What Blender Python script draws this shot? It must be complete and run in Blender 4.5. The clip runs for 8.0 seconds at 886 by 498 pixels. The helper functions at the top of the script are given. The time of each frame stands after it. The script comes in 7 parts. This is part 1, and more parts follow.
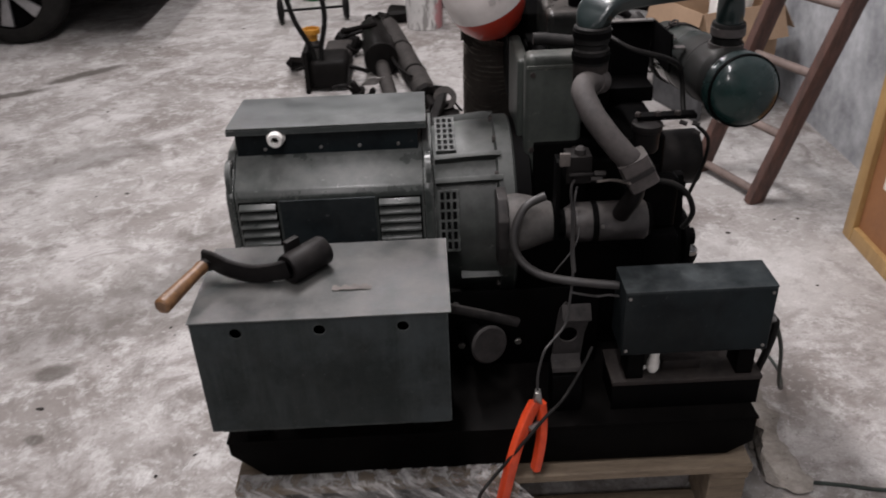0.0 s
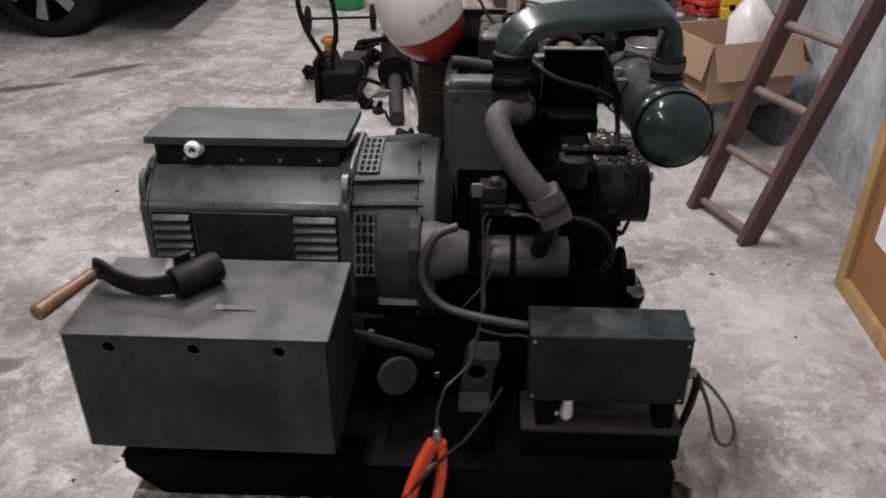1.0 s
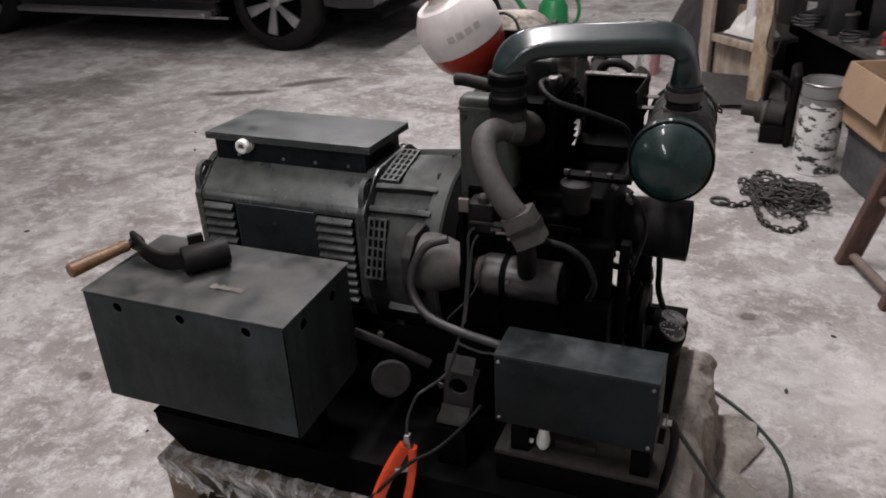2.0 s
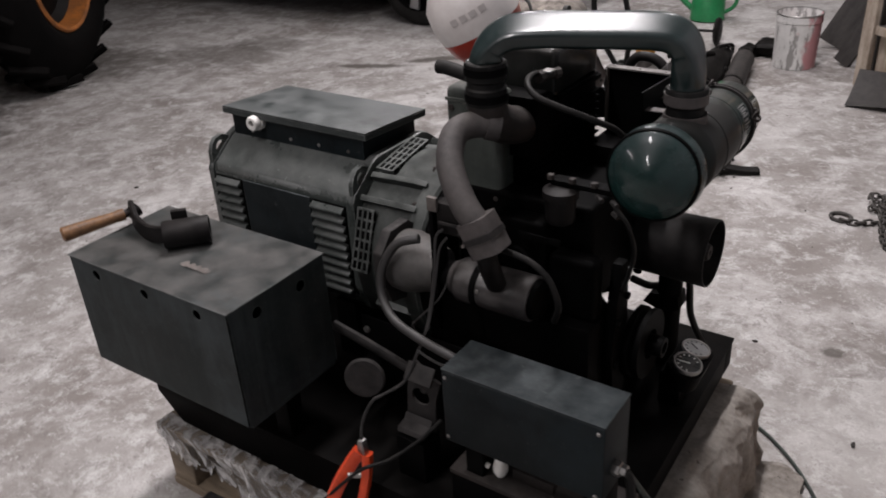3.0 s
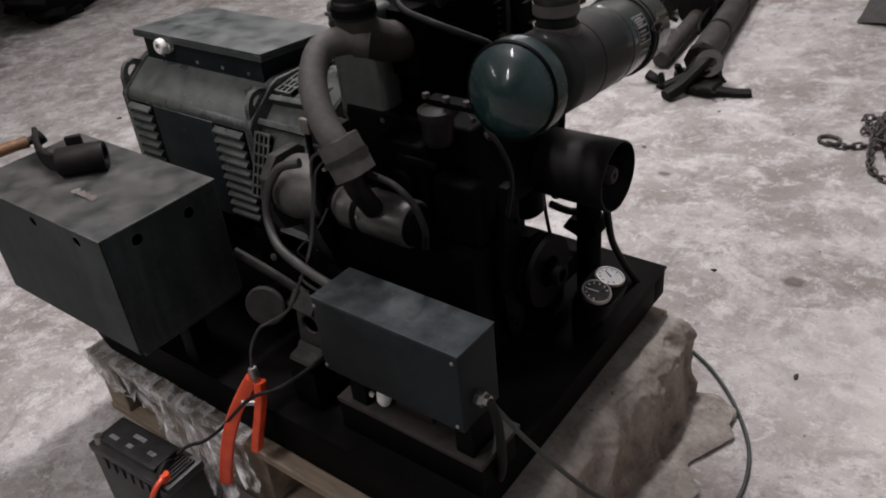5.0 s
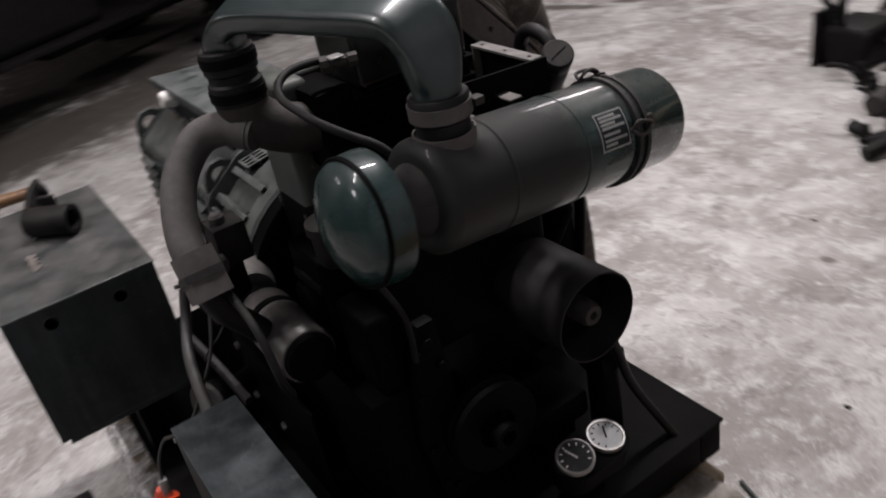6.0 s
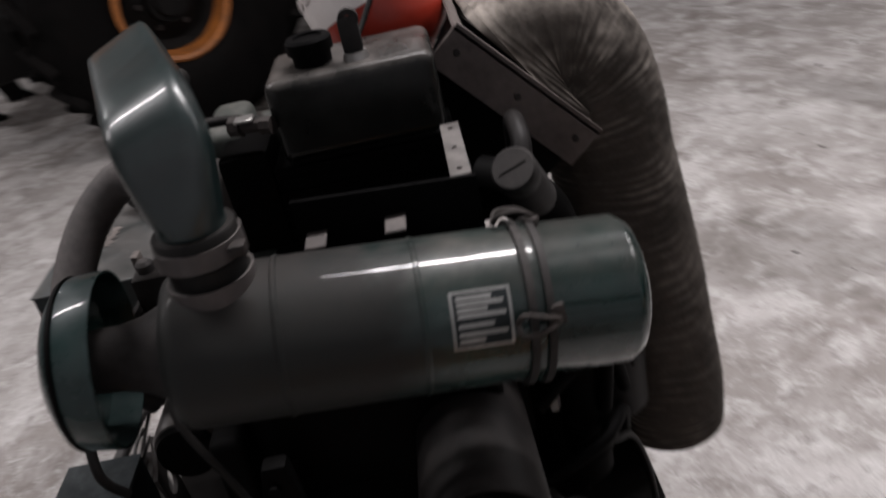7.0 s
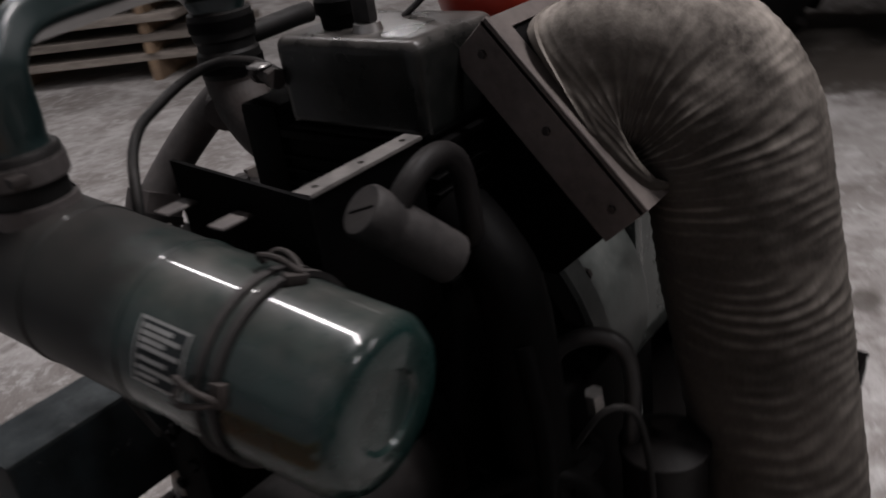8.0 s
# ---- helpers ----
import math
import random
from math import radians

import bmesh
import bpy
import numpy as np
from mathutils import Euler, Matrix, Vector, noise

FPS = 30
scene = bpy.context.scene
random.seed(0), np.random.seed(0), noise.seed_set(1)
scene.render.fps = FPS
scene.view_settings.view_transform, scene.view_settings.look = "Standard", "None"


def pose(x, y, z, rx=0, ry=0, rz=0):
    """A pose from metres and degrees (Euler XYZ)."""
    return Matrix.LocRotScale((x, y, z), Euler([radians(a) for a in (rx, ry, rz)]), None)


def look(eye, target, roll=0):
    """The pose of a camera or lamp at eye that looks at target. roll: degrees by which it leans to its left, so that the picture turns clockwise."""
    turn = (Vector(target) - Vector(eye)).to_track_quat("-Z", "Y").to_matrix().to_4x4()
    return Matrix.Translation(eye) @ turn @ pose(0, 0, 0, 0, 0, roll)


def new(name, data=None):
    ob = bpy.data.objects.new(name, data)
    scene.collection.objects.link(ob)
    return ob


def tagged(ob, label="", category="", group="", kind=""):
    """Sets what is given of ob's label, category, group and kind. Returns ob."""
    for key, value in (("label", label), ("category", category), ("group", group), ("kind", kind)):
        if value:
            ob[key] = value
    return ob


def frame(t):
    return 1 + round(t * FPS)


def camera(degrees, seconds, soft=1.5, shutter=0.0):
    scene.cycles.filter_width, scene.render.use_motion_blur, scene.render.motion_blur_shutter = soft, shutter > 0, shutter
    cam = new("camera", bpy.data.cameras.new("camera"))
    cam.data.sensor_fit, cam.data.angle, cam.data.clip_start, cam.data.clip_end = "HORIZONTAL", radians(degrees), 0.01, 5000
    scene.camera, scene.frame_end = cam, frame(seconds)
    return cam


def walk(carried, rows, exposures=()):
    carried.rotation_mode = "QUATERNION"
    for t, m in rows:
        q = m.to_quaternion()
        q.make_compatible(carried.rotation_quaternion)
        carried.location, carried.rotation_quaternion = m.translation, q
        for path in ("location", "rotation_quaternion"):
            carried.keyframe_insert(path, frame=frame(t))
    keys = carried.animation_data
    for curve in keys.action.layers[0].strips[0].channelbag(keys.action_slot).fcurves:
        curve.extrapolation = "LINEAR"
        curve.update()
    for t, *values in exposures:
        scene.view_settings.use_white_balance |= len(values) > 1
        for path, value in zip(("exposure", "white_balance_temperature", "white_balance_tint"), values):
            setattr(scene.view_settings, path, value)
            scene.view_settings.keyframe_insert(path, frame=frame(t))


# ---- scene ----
cam = camera(56.3, 8.0, soft=1.8, shutter=0.45)

PATH = [
    (0, (-0.019, -0.098, 1.492), (0.0, 1.617, 0.464), -2.4),
    (0.5, (0.086, -0.146, 1.497), (-0.026, 1.56, 0.458), -3.3),
    (1, (0.257, -0.024, 1.477), (0.15, 1.706, 0.479), -0.4),
    (1.5, (0.473, 0.001, 1.459), (0.011, 1.69, 0.492), -3.3),
    (2, (0.727, 0.034, 1.455), (0.05, 1.672, 0.529), -2.8),
    (2.2, (0.779, 0.101, 1.428), (0.022, 1.708, 0.51), -3.9),
    (3.3, (1.084, 0.344, 1.415), (0.018, 1.74, 0.458), -3.1),
    (3.5, (1.139, 0.359, 1.408), (0.09, 1.779, 0.47), -2.0),
    (4, (1.18, 0.393, 1.398), (0.076, 1.768, 0.454), -2.9),
    (4.2, (1.186, 0.402, 1.411), (0.112, 1.803, 0.472), -3.2),
    (5.3, (1.203, 0.645, 1.341), (0.066, 1.87, 0.243), -8.0),
    (5.5, (1.191, 0.78, 1.335), (-0.039, 1.988, 0.322), -7.9),
    (5.7, (1.203, 0.915, 1.34), (-0.075, 2.04, 0.292), -10.5),
    (5.9, (1.253, 1.049, 1.315), (-0.169, 2.007, 0.286), -11.7),
    (6, (1.295, 1.117, 1.301), (-0.219, 1.954, 0.297), -11.3),
    (6.3, (1.359, 1.311, 1.314), (-0.233, 1.827, 0.219), -13.6),
    (6.5, (1.33, 1.422, 1.292), (-0.293, 1.752, 0.172), -12.9),
    (6.8, (1.213, 1.614, 1.27), (-0.488, 1.741, 0.226), -11.4),
    (7, (1.16, 1.733, 1.264), (-0.587, 1.685, 0.291), -12.6),
    (7.3, (1.089, 1.915, 1.26), (-0.595, 1.351, 0.34), -11.7),
    (7.5, (1.042, 2.039, 1.255), (-0.525, 1.21, 0.328), -11.6),
    (7.8, (0.934, 2.156, 1.222), (-0.459, 1.075, 0.279), -12.3),
    (8, (0.85, 2.19, 1.178), (-0.489, 0.996, 0.296), -8.7),
]
walk(cam, [(t, look(eye, target, roll)) for t, eye, target, roll in PATH], [(0, 0), (6, 0), (7, -0.12), (7.3, -0.12), (7.5, -0.32), (8, -0.65)])

# ---- light: fluorescent battens under a closed garage ceiling ----
world = bpy.data.worlds.new("world")
scene.world = world
world.use_nodes = True
world.node_tree.nodes["Background"].inputs[0].default_value = (0.6, 0.62, 0.65, 1)
world.node_tree.nodes["Background"].inputs[1].default_value = 0.01

CEILING = 3.3
LAMPS = [(-0.25, 0.0, 42), (-0.25, 2.45, 106), (-0.7, -2.9, 48), (-4.6, -3.2, 62), (-2.2, 5.6, 50), (-0.2, 5.6, 36), (-2.5, 7.6, 22)]


def tube_lamp(x, y, watts):
    data = bpy.data.lights.new("tube_light", "AREA")
    data.shape, data.size, data.size_y = "RECTANGLE", 0.12, 1.45
    data.energy, data.color = watts, (1.0, 0.948, 0.968)
    ob = new("tube_light", data)
    ob.location = (x, y, CEILING - 0.13)


for spot in LAMPS:
    tube_lamp(*spot)

# ---- building helpers ----
WORLD = {}


def thing(name, label, category, at=(0, 0, 0), m=None, group="", kind=""):
    """An Empty that parents the parts of a thing: at a base point for parts in world coordinates, or at a pose m for local ones."""
    ob = new(name)
    ob.empty_display_size = 0.05
    if m is None:
        ob.location = at
        WORLD[ob.name] = Matrix.Translation(at)
    else:
        ob.matrix_basis = m
    return tagged(ob, label, category, group, kind)


def finish(bm, name, material, sharp=38):
    bmesh.ops.recalc_face_normals(bm, faces=bm.faces)
    limit = radians(sharp)
    for f in bm.faces:
        f.smooth = True
    for e in bm.edges:
        if len(e.link_faces) == 2 and e.calc_face_angle(0) > limit:
            e.smooth = False
    me = bpy.data.meshes.new(name)
    bm.to_mesh(me)
    bm.free()
    me.materials.append(material)
    return me


def part(name, bm, material, parent, label="", sharp=38):
    ob = new(name, finish(bm, name, material, sharp))
    if parent is not None:
        ob.parent = parent
        ob.matrix_parent_inverse = WORLD.get(parent.name, Matrix()).inverted()
    return tagged(ob, label)


def solo(name, bm, material, label, category, group="", kind="", m=None, sharp=38):
    """A thing of one mesh."""
    ob = new(name, finish(bm, name, material, sharp))
    if m is not None:
        ob.matrix_basis = m
    return tagged(ob, label, category, group, kind)


def merge(bm, tmp, m=None):
    if m is not None:
        tmp.transform(m)
    me = bpy.data.meshes.new("tmp")
    tmp.to_mesh(me)
    tmp.free()
    bm.from_mesh(me)
    bpy.data.meshes.remove(me)
    return bm


def box(lo, hi, bev=0.0, seg=2, bm=None, m=None):
    bm = bm or bmesh.new()
    t = bmesh.new()
    bmesh.ops.create_cube(t, size=1)
    size = [hi[i] - lo[i] for i in range(3)]
    mid = [(hi[i] + lo[i]) / 2 for i in range(3)]
    t.transform(Matrix.LocRotScale(mid, None, size))
    if bev > 0:
        bmesh.ops.bevel(t, geom=list(t.edges), offset=bev, segments=seg, profile=0.6, affect="EDGES")
    return merge(bm, t, m)


def axis_frame(p, d):
    """A matrix with its z along d, at p."""
    return Matrix.Translation(p) @ Vector(d).normalized().to_track_quat("Z", "Y").to_matrix().to_4x4()


def lathe(profile, p=(0, 0, 0), d=(0, 0, 1), seg=32, bm=None):
    """Turns a profile of (along, radius) round the axis d from p."""
    bm = bm or bmesh.new()
    m = axis_frame(p, d)
    rings = []
    for s, r in profile:
        if r < 1e-5:
            rings.append([bm.verts.new(m @ Vector((0, 0, s)))])
        else:
            rings.append([bm.verts.new(m @ Vector((r * math.cos(2 * math.pi * i / seg), r * math.sin(2 * math.pi * i / seg), s))) for i in range(seg)])
    for a, b in zip(rings, rings[1:]):
        for i in range(seg):
            j = (i + 1) % seg
            if len(a) == 1 and len(b) == 1:
                continue
            if len(a) == 1:
                bm.faces.new((a[0], b[i], b[j]))
            elif len(b) == 1:
                bm.faces.new((a[i], b[0], a[j]))
            else:
                bm.faces.new((a[i], b[i], b[j], a[j]))
    return bm


def rod(a, b, r, r2=None, seg=16, bm=None, bev=0.0):
    a, b = Vector(a), Vector(b)
    length = (b - a).length
    r2 = r if r2 is None else r2
    if bev:
        prof = [(0, 0), (0, r - bev), (bev, r), (length - bev, r2), (length, r2 - bev), (length, 0)]
    else:
        prof = [(0, 0), (0, r), (length, r2), (length, 0)]
    return lathe(prof, a, b - a, seg, bm)


def curve_points(pts, n):
    pts = [Vector(p) for p in pts]
    out = []
    for i in range(len(pts) - 1):
        p0, p1, p2, p3 = pts[max(i - 1, 0)], pts[i], pts[i + 1], pts[min(i + 2, len(pts) - 1)]
        for k in range(n):
            t = k / n
            out.append(0.5 * ((2 * p1) + (p2 - p0) * t + (2 * p0 - 5 * p1 + 4 * p2 - p3) * t * t + (3 * p1 - p0 - 3 * p2 + p3) * t ** 3))
    out.append(pts[-1])
    return out


def sweep(pts, shape, n=6, seg=12, bm=None, up=(0, 0, 1), cap=True, smooth=True):
    """Sweeps a closed section along a path. shape: a radius, or a function (u from 0 to 1, angle) that gives an offset (side, up)."""
    bm = bm or bmesh.new()
    path = curve_points(pts, n) if smooth else [Vector(p) for p in pts]
    normal = Vector(up)
    rings = []
    for i, p in enumerate(path):
        d = (path[min(i + 1, len(path) - 1)] - path[max(i - 1, 0)]).normalized()
        normal = (normal - d * normal.dot(d))
        if normal.length < 1e-4:
            normal = d.orthogonal()
        normal.normalize()
        side = d.cross(normal)
        u = i / (len(path) - 1)
        ring = []
        for k in range(seg):
            a = 2 * math.pi * k / seg
            if callable(shape):
                x, y = shape(u, a)
            else:
                x, y = shape * math.cos(a), shape * math.sin(a)
            ring.append(bm.verts.new(p + side * x + normal * y))
        rings.append(ring)
    for a, b in zip(rings, rings[1:]):
        for k in range(seg):
            j = (k + 1) % seg
            bm.faces.new((a[k], a[j], b[j], b[k]))
    if cap:
        bm.faces.new(rings[0])
        bm.faces.new(rings[-1][::-1])
    return bm


def rounded(w, h, power=4.0):
    """A rounded rectangle section for sweep."""
    def shape(u, a):
        c, s = math.cos(a), math.sin(a)
        k = (abs(c) ** power + abs(s) ** power) ** (-1 / power)
        return w / 2 * k * c, h / 2 * k * s
    return shape


def prism(outline, lo, hi, axis="x", bev=0.0, bm=None, m=None):
    """Extrudes an outline of two coordinates along one axis. x: (y, z), y: (x, z), z: (x, y)."""
    bm = bm or bmesh.new()
    t = bmesh.new()
    place = {"x": lambda a, b, c: (c, a, b), "y": lambda a, b, c: (a, c, b), "z": lambda a, b, c: (a, b, c)}[axis]
    one = [t.verts.new(place(a, b, lo)) for a, b in outline]
    two = [t.verts.new(place(a, b, hi)) for a, b in outline]
    n = len(outline)
    t.faces.new(one)
    t.faces.new(two[::-1])
    for i in range(n):
        j = (i + 1) % n
        t.faces.new((one[i], two[i], two[j], one[j]))
    bmesh.ops.recalc_face_normals(t, faces=t.faces)
    if bev:
        bmesh.ops.bevel(t, geom=list(t.edges), offset=bev, segments=2, profile=0.6, affect="EDGES")
    return merge(bm, t, m)


def circle_outline(x, y, r, n=16):
    return [(x + r * math.cos(2 * math.pi * i / n), y + r * math.sin(2 * math.pi * i / n)) for i in range(n)]


def pierced(outline, holes, thick, m, bm=None):
    """A sheet with holes cut through, in the plane of m, of some thickness along its z."""
    bm = bm or bmesh.new()
    t = bmesh.new()
    edges = []
    for loop in [outline] + holes:
        vs = [t.verts.new((x, y, 0)) for x, y in loop]
        edges += [t.edges.new((vs[i], vs[(i + 1) % len(vs)])) for i in range(len(vs))]
    bmesh.ops.triangle_fill(t, use_beauty=True, use_dissolve=False, edges=edges, normal=(0, 0, 1))
    grown = bmesh.ops.extrude_face_region(t, geom=list(t.faces))
    for v in grown["geom"]:
        if isinstance(v, bmesh.types.BMVert):
            v.co.z += thick
    bmesh.ops.recalc_face_normals(t, faces=t.faces)
    return merge(bm, t, m)


def bolt(p, d, r=0.008, h=0.006, bm=None):
    return lathe([(0, 0), (0, r), (h * 0.8, r), (h, r * 0.85), (h, 0)], p, d, 6, bm)


def roughen(bm, size, amount, seed=0):
    """Dents a mesh a little, for things that are not true."""
    off = Vector((seed * 3.1, seed * 1.7, seed * 2.3))
    for v in bm.verts:
        v.co += Vector(noise.noise_vector(v.co / size + off)) * amount
    return bm


def cloth_strip(p, w, d, nx=14, ny=4):
    bm = bmesh.new()
    g = [[bm.verts.new((p[0] + w * i / nx, p[1] + d * j / ny * (0.5 + 0.5 * abs(math.sin(i * 0.9 + 0.6))), p[2])) for j in range(ny + 1)] for i in range(nx + 1)]
    for i in range(nx):
        for j in range(ny):
            bm.faces.new((g[i][j], g[i + 1][j], g[i + 1][j + 1], g[i][j + 1]))
    return bm


# ---- materials ----
def material(name, col, col2=None, rough=0.5, metal=0.0, scale=6.0, bump=0.15, fine=60.0, dust=0.0, dust_col=(0.23, 0.205, 0.19),
             spread=0.5, rough_var=0.12, coat=0.0, spec=0.5, stretch=None, vary=0.0, chips=None, grime=None, matte=0.0, worn=None, streaks=None, bloom=None, dust_from=-0.15):
    mat = bpy.data.materials.new(name)
    mat.use_nodes = True
    nt = mat.node_tree
    N, L = nt.nodes, nt.links
    bsdf = N["Principled BSDF"]
    co = N.new("ShaderNodeTexCoord").outputs["Object"]
    if vary:
        info = N.new("ShaderNodeObjectInfo")
        addv = N.new("ShaderNodeVectorMath")
        mulr = N.new("ShaderNodeMath")
        mulr.operation = "MULTIPLY"
        mulr.inputs[1].default_value = 37.0
        L.new(info.outputs["Random"], mulr.inputs[0])
        L.new(co, addv.inputs[0])
        L.new(mulr.outputs[0], addv.inputs[1])
        co = addv.outputs[0]
    if stretch:
        mp = N.new("ShaderNodeMapping")
        mp.inputs["Scale"].default_value = stretch
        L.new(co, mp.inputs[0])
        co = mp.outputs[0]

    def noise_tex(s, detail=5.0, r=0.6):
        n = N.new("ShaderNodeTexNoise")
        n.inputs["Scale"].default_value = s
        n.inputs["Detail"].default_value = detail
        n.inputs["Roughness"].default_value = r
        L.new(co, n.inputs["Vector"])
        return n.outputs["Fac"]

    def ramp(fac, a, b):
        r = N.new("ShaderNodeMapRange")
        r.inputs["From Min"].default_value, r.inputs["From Max"].default_value = a, b
        L.new(fac, r.inputs["Value"])
        return r.outputs[0]

    def math2(op, a, b):
        n = N.new("ShaderNodeMath")
        n.operation = op
        for i, v in enumerate((a, b)):
            if isinstance(v, (int, float)):
                n.inputs[i].default_value = v
            else:
                L.new(v, n.inputs[i])
        return n.outputs[0]

    def mix(fac, a, b):
        n = N.new("ShaderNodeMix")
        n.data_type = "RGBA"
        L.new(fac, n.inputs[0])
        for i, v in ((6, a), (7, b)):
            if isinstance(v, tuple):
                n.inputs[i].default_value = (*v[:3], 1)
            else:
                L.new(v, n.inputs[i])
        return n.outputs[2]

    big, small = noise_tex(scale), noise_tex(fine, 3.0)
    col2 = col2 or tuple(c * 0.6 for c in col)
    both = math2("ADD", math2("MULTIPLY", big, 0.7), math2("MULTIPLY", small, 0.3))
    colour = mix(ramp(both, 0.5 - spread * 0.3, 0.5 + spread * 0.3), col2, col)
    if vary:
        hv = N.new("ShaderNodeHueSaturation")
        L.new(ramp(info.outputs["Random"], 0.0, 1.0), hv.inputs["Value"])
        mr = hv.inputs["Value"].links[0].from_node
        mr.inputs["To Min"].default_value, mr.inputs["To Max"].default_value = 1 - vary, 1 + vary
        L.new(colour, hv.inputs["Color"])
        colour = hv.outputs[0]
    roughness = math2("ADD", rough - rough_var / 2, math2("MULTIPLY", big, rough_var))
    if chips:
        spots = ramp(noise_tex(fine * 0.7, 6.0, 0.7), 0.63, 0.68)
        colour = mix(spots, colour, chips)
    if dust:
        sep = N.new("ShaderNodeSeparateXYZ")
        geo = N.new("ShaderNodeNewGeometry")
        L.new(geo.outputs["Normal"], sep.inputs[0])
        up = ramp(sep.outputs[2], dust_from, 0.95)
        cover = math2("MULTIPLY", math2("MULTIPLY", up, ramp(noise_tex(scale * 1.7, 6.0, 0.65), 0.3, 0.72)), dust)
        colour = mix(cover, colour, dust_col)
        roughness = math2("ADD", roughness, math2("MULTIPLY", cover, 0.45))
    if streaks:
        mp2 = N.new("ShaderNodeMapping")
        mp2.inputs["Scale"].default_value = (26, 26, 2.2)
        L.new(co, mp2.inputs[0])
        sn = N.new("ShaderNodeTexNoise")
        sn.inputs["Scale"].default_value, sn.inputs["Detail"].default_value, sn.inputs["Roughness"].default_value = 1.0, 6.0, 0.7
        L.new(mp2.outputs[0], sn.inputs["Vector"])
        runs = math2("MULTIPLY", ramp(sn.outputs["Fac"], 0.48, 0.72), ramp(noise_tex(scale * 0.6, 4.0), 0.35, 0.65))
        colour = mix(math2("MULTIPLY", runs, 0.75), colour, streaks)
        scr = ramp(noise_tex(fine * 1.6, 2.0, 0.8), 0.70, 0.74)
        colour = mix(math2("MULTIPLY", scr, 0.6), colour, tuple(c * 1.8 for c in streaks))
    if bloom:
        haze = math2("MULTIPLY", ramp(noise_tex(scale * 0.9, 7.0, 0.68), 0.47, 0.66), 0.7)
        colour = mix(haze, colour, bloom)
    dull = None
    if matte:
        dull = math2("MULTIPLY", ramp(noise_tex(scale * 1.4, 7.0, 0.72), 0.42, 0.70), matte)
    if grime:
        # a settled patch of dirt: centre, radius, amount
        off = N.new("ShaderNodeVectorMath")
        off.operation = "DISTANCE"
        L.new(co, off.inputs[0])
        off.inputs[1].default_value = grime[0]
        edge = math2("ADD", math2("DIVIDE", off.outputs["Value"], grime[1]), math2("MULTIPLY", noise_tex(scale * 2.2, 6.0, 0.7), 0.9))
        spot = math2("MULTIPLY", ramp(edge, 1.55, 1.15), grime[2])
        dull = spot if dull is None else math2("MAXIMUM", dull, spot)
    if dull is not None:
        colour = mix(math2("MULTIPLY", dull, 0.8), colour, (0.0150, 0.0108, 0.0104))
        roughness = math2("ADD", roughness, math2("MULTIPLY", dull, 0.4))
    if worn:
        bv = N.new("ShaderNodeBevel")
        bv.samples = 4
        bv.inputs["Radius"].default_value = 0.004
        g2 = N.new("ShaderNodeNewGeometry")
        dot = N.new("ShaderNodeVectorMath")
        dot.operation = "DOT_PRODUCT"
        L.new(bv.outputs[0], dot.inputs[0])
        L.new(g2.outputs["Normal"], dot.inputs[1])
        rubbed = math2("MULTIPLY", ramp(dot.outputs["Value"], 0.985, 0.90), ramp(noise_tex(scale * 3.0, 6.0, 0.7), 0.40, 0.62))
        colour = mix(rubbed, colour, worn)
    L.new(colour, bsdf.inputs["Base Color"])
    L.new(roughness, bsdf.inputs["Roughness"])
    bsdf.inputs["Metallic"].default_value = metal
    bsdf.inputs["Specular IOR Level"].default_value = spec
    if coat:
        bsdf.inputs["Coat Weight"].default_value = coat
        bsdf.inputs["Coat Roughness"].default_value = 0.06
        if dull is not None:
            L.new(math2("MULTIPLY", math2("SUBTRACT", 1.0, dull), coat), bsdf.inputs["Coat Weight"])
    if bump:
        b = N.new("ShaderNodeBump")
        b.inputs["Strength"].default_value = bump
        b.inputs["Distance"].default_value = 0.004
        L.new(both, b.inputs["Height"])
        L.new(b.outputs[0], bsdf.inputs["Normal"])
    return mat


GREEN = material("green_enamel", (0.01872, 0.02379, 0.0234), (0.00819, 0.01108, 0.01092), 0.55, rough_var=0.25, scale=7, dust=0.42, dust_col=(0.212, 0.196, 0.187), bump=0.07, fine=90, chips=(0.05, 0.05, 0.048), spec=0.12, spread=0.7, worn=(0.11, 0.118, 0.115), streaks=(0.058, 0.066, 0.068), bloom=(0.042, 0.050, 0.053))
LIDGREEN = material("dusty_green_lid_enamel", (0.01872, 0.02379, 0.0234), (0.00819, 0.01108, 0.01092), 0.3, rough_var=0.25, scale=7, dust=0.42, dust_col=(0.212, 0.196, 0.187), bump=0.07, fine=90, chips=(0.05, 0.05, 0.048), spec=0.42, spread=0.7, worn=(0.11, 0.118, 0.115), streaks=(0.058, 0.066, 0.068))
DUSTYLID = material("dust_covered_green_lid", (0.030, 0.036, 0.035), (0.014, 0.018, 0.0175), 0.42, scale=10, dust=0.48, dust_col=(0.20, 0.205, 0.205), bump=0.08, fine=90, spec=0.34, worn=(0.13, 0.135, 0.13))
# the faint grey-blue film on top paints in some of the pipe's sheen
PIPEGLOSS = material("dust_and_sheen_green_enamel", (0.010, 0.020, 0.020), (0.006, 0.012, 0.012), 0.32, scale=14, dust=0.07, dust_col=(0.20, 0.215, 0.225), bump=0.12, fine=60, coat=0.3, spec=0.5, worn=(0.30, 0.31, 0.31))
GLOSS = material("glossy_green_enamel", (0.0072, 0.02625, 0.0237), (0.0045, 0.01425, 0.0135), 0.2, scale=9, dust=0.5, dust_col=(0.15, 0.132, 0.12), bump=0.1, fine=34, coat=0.7, spec=0.2, matte=0.45, grime=((0.597, 1.555, 0.91), 0.160, 0.9), dust_from=0.35)
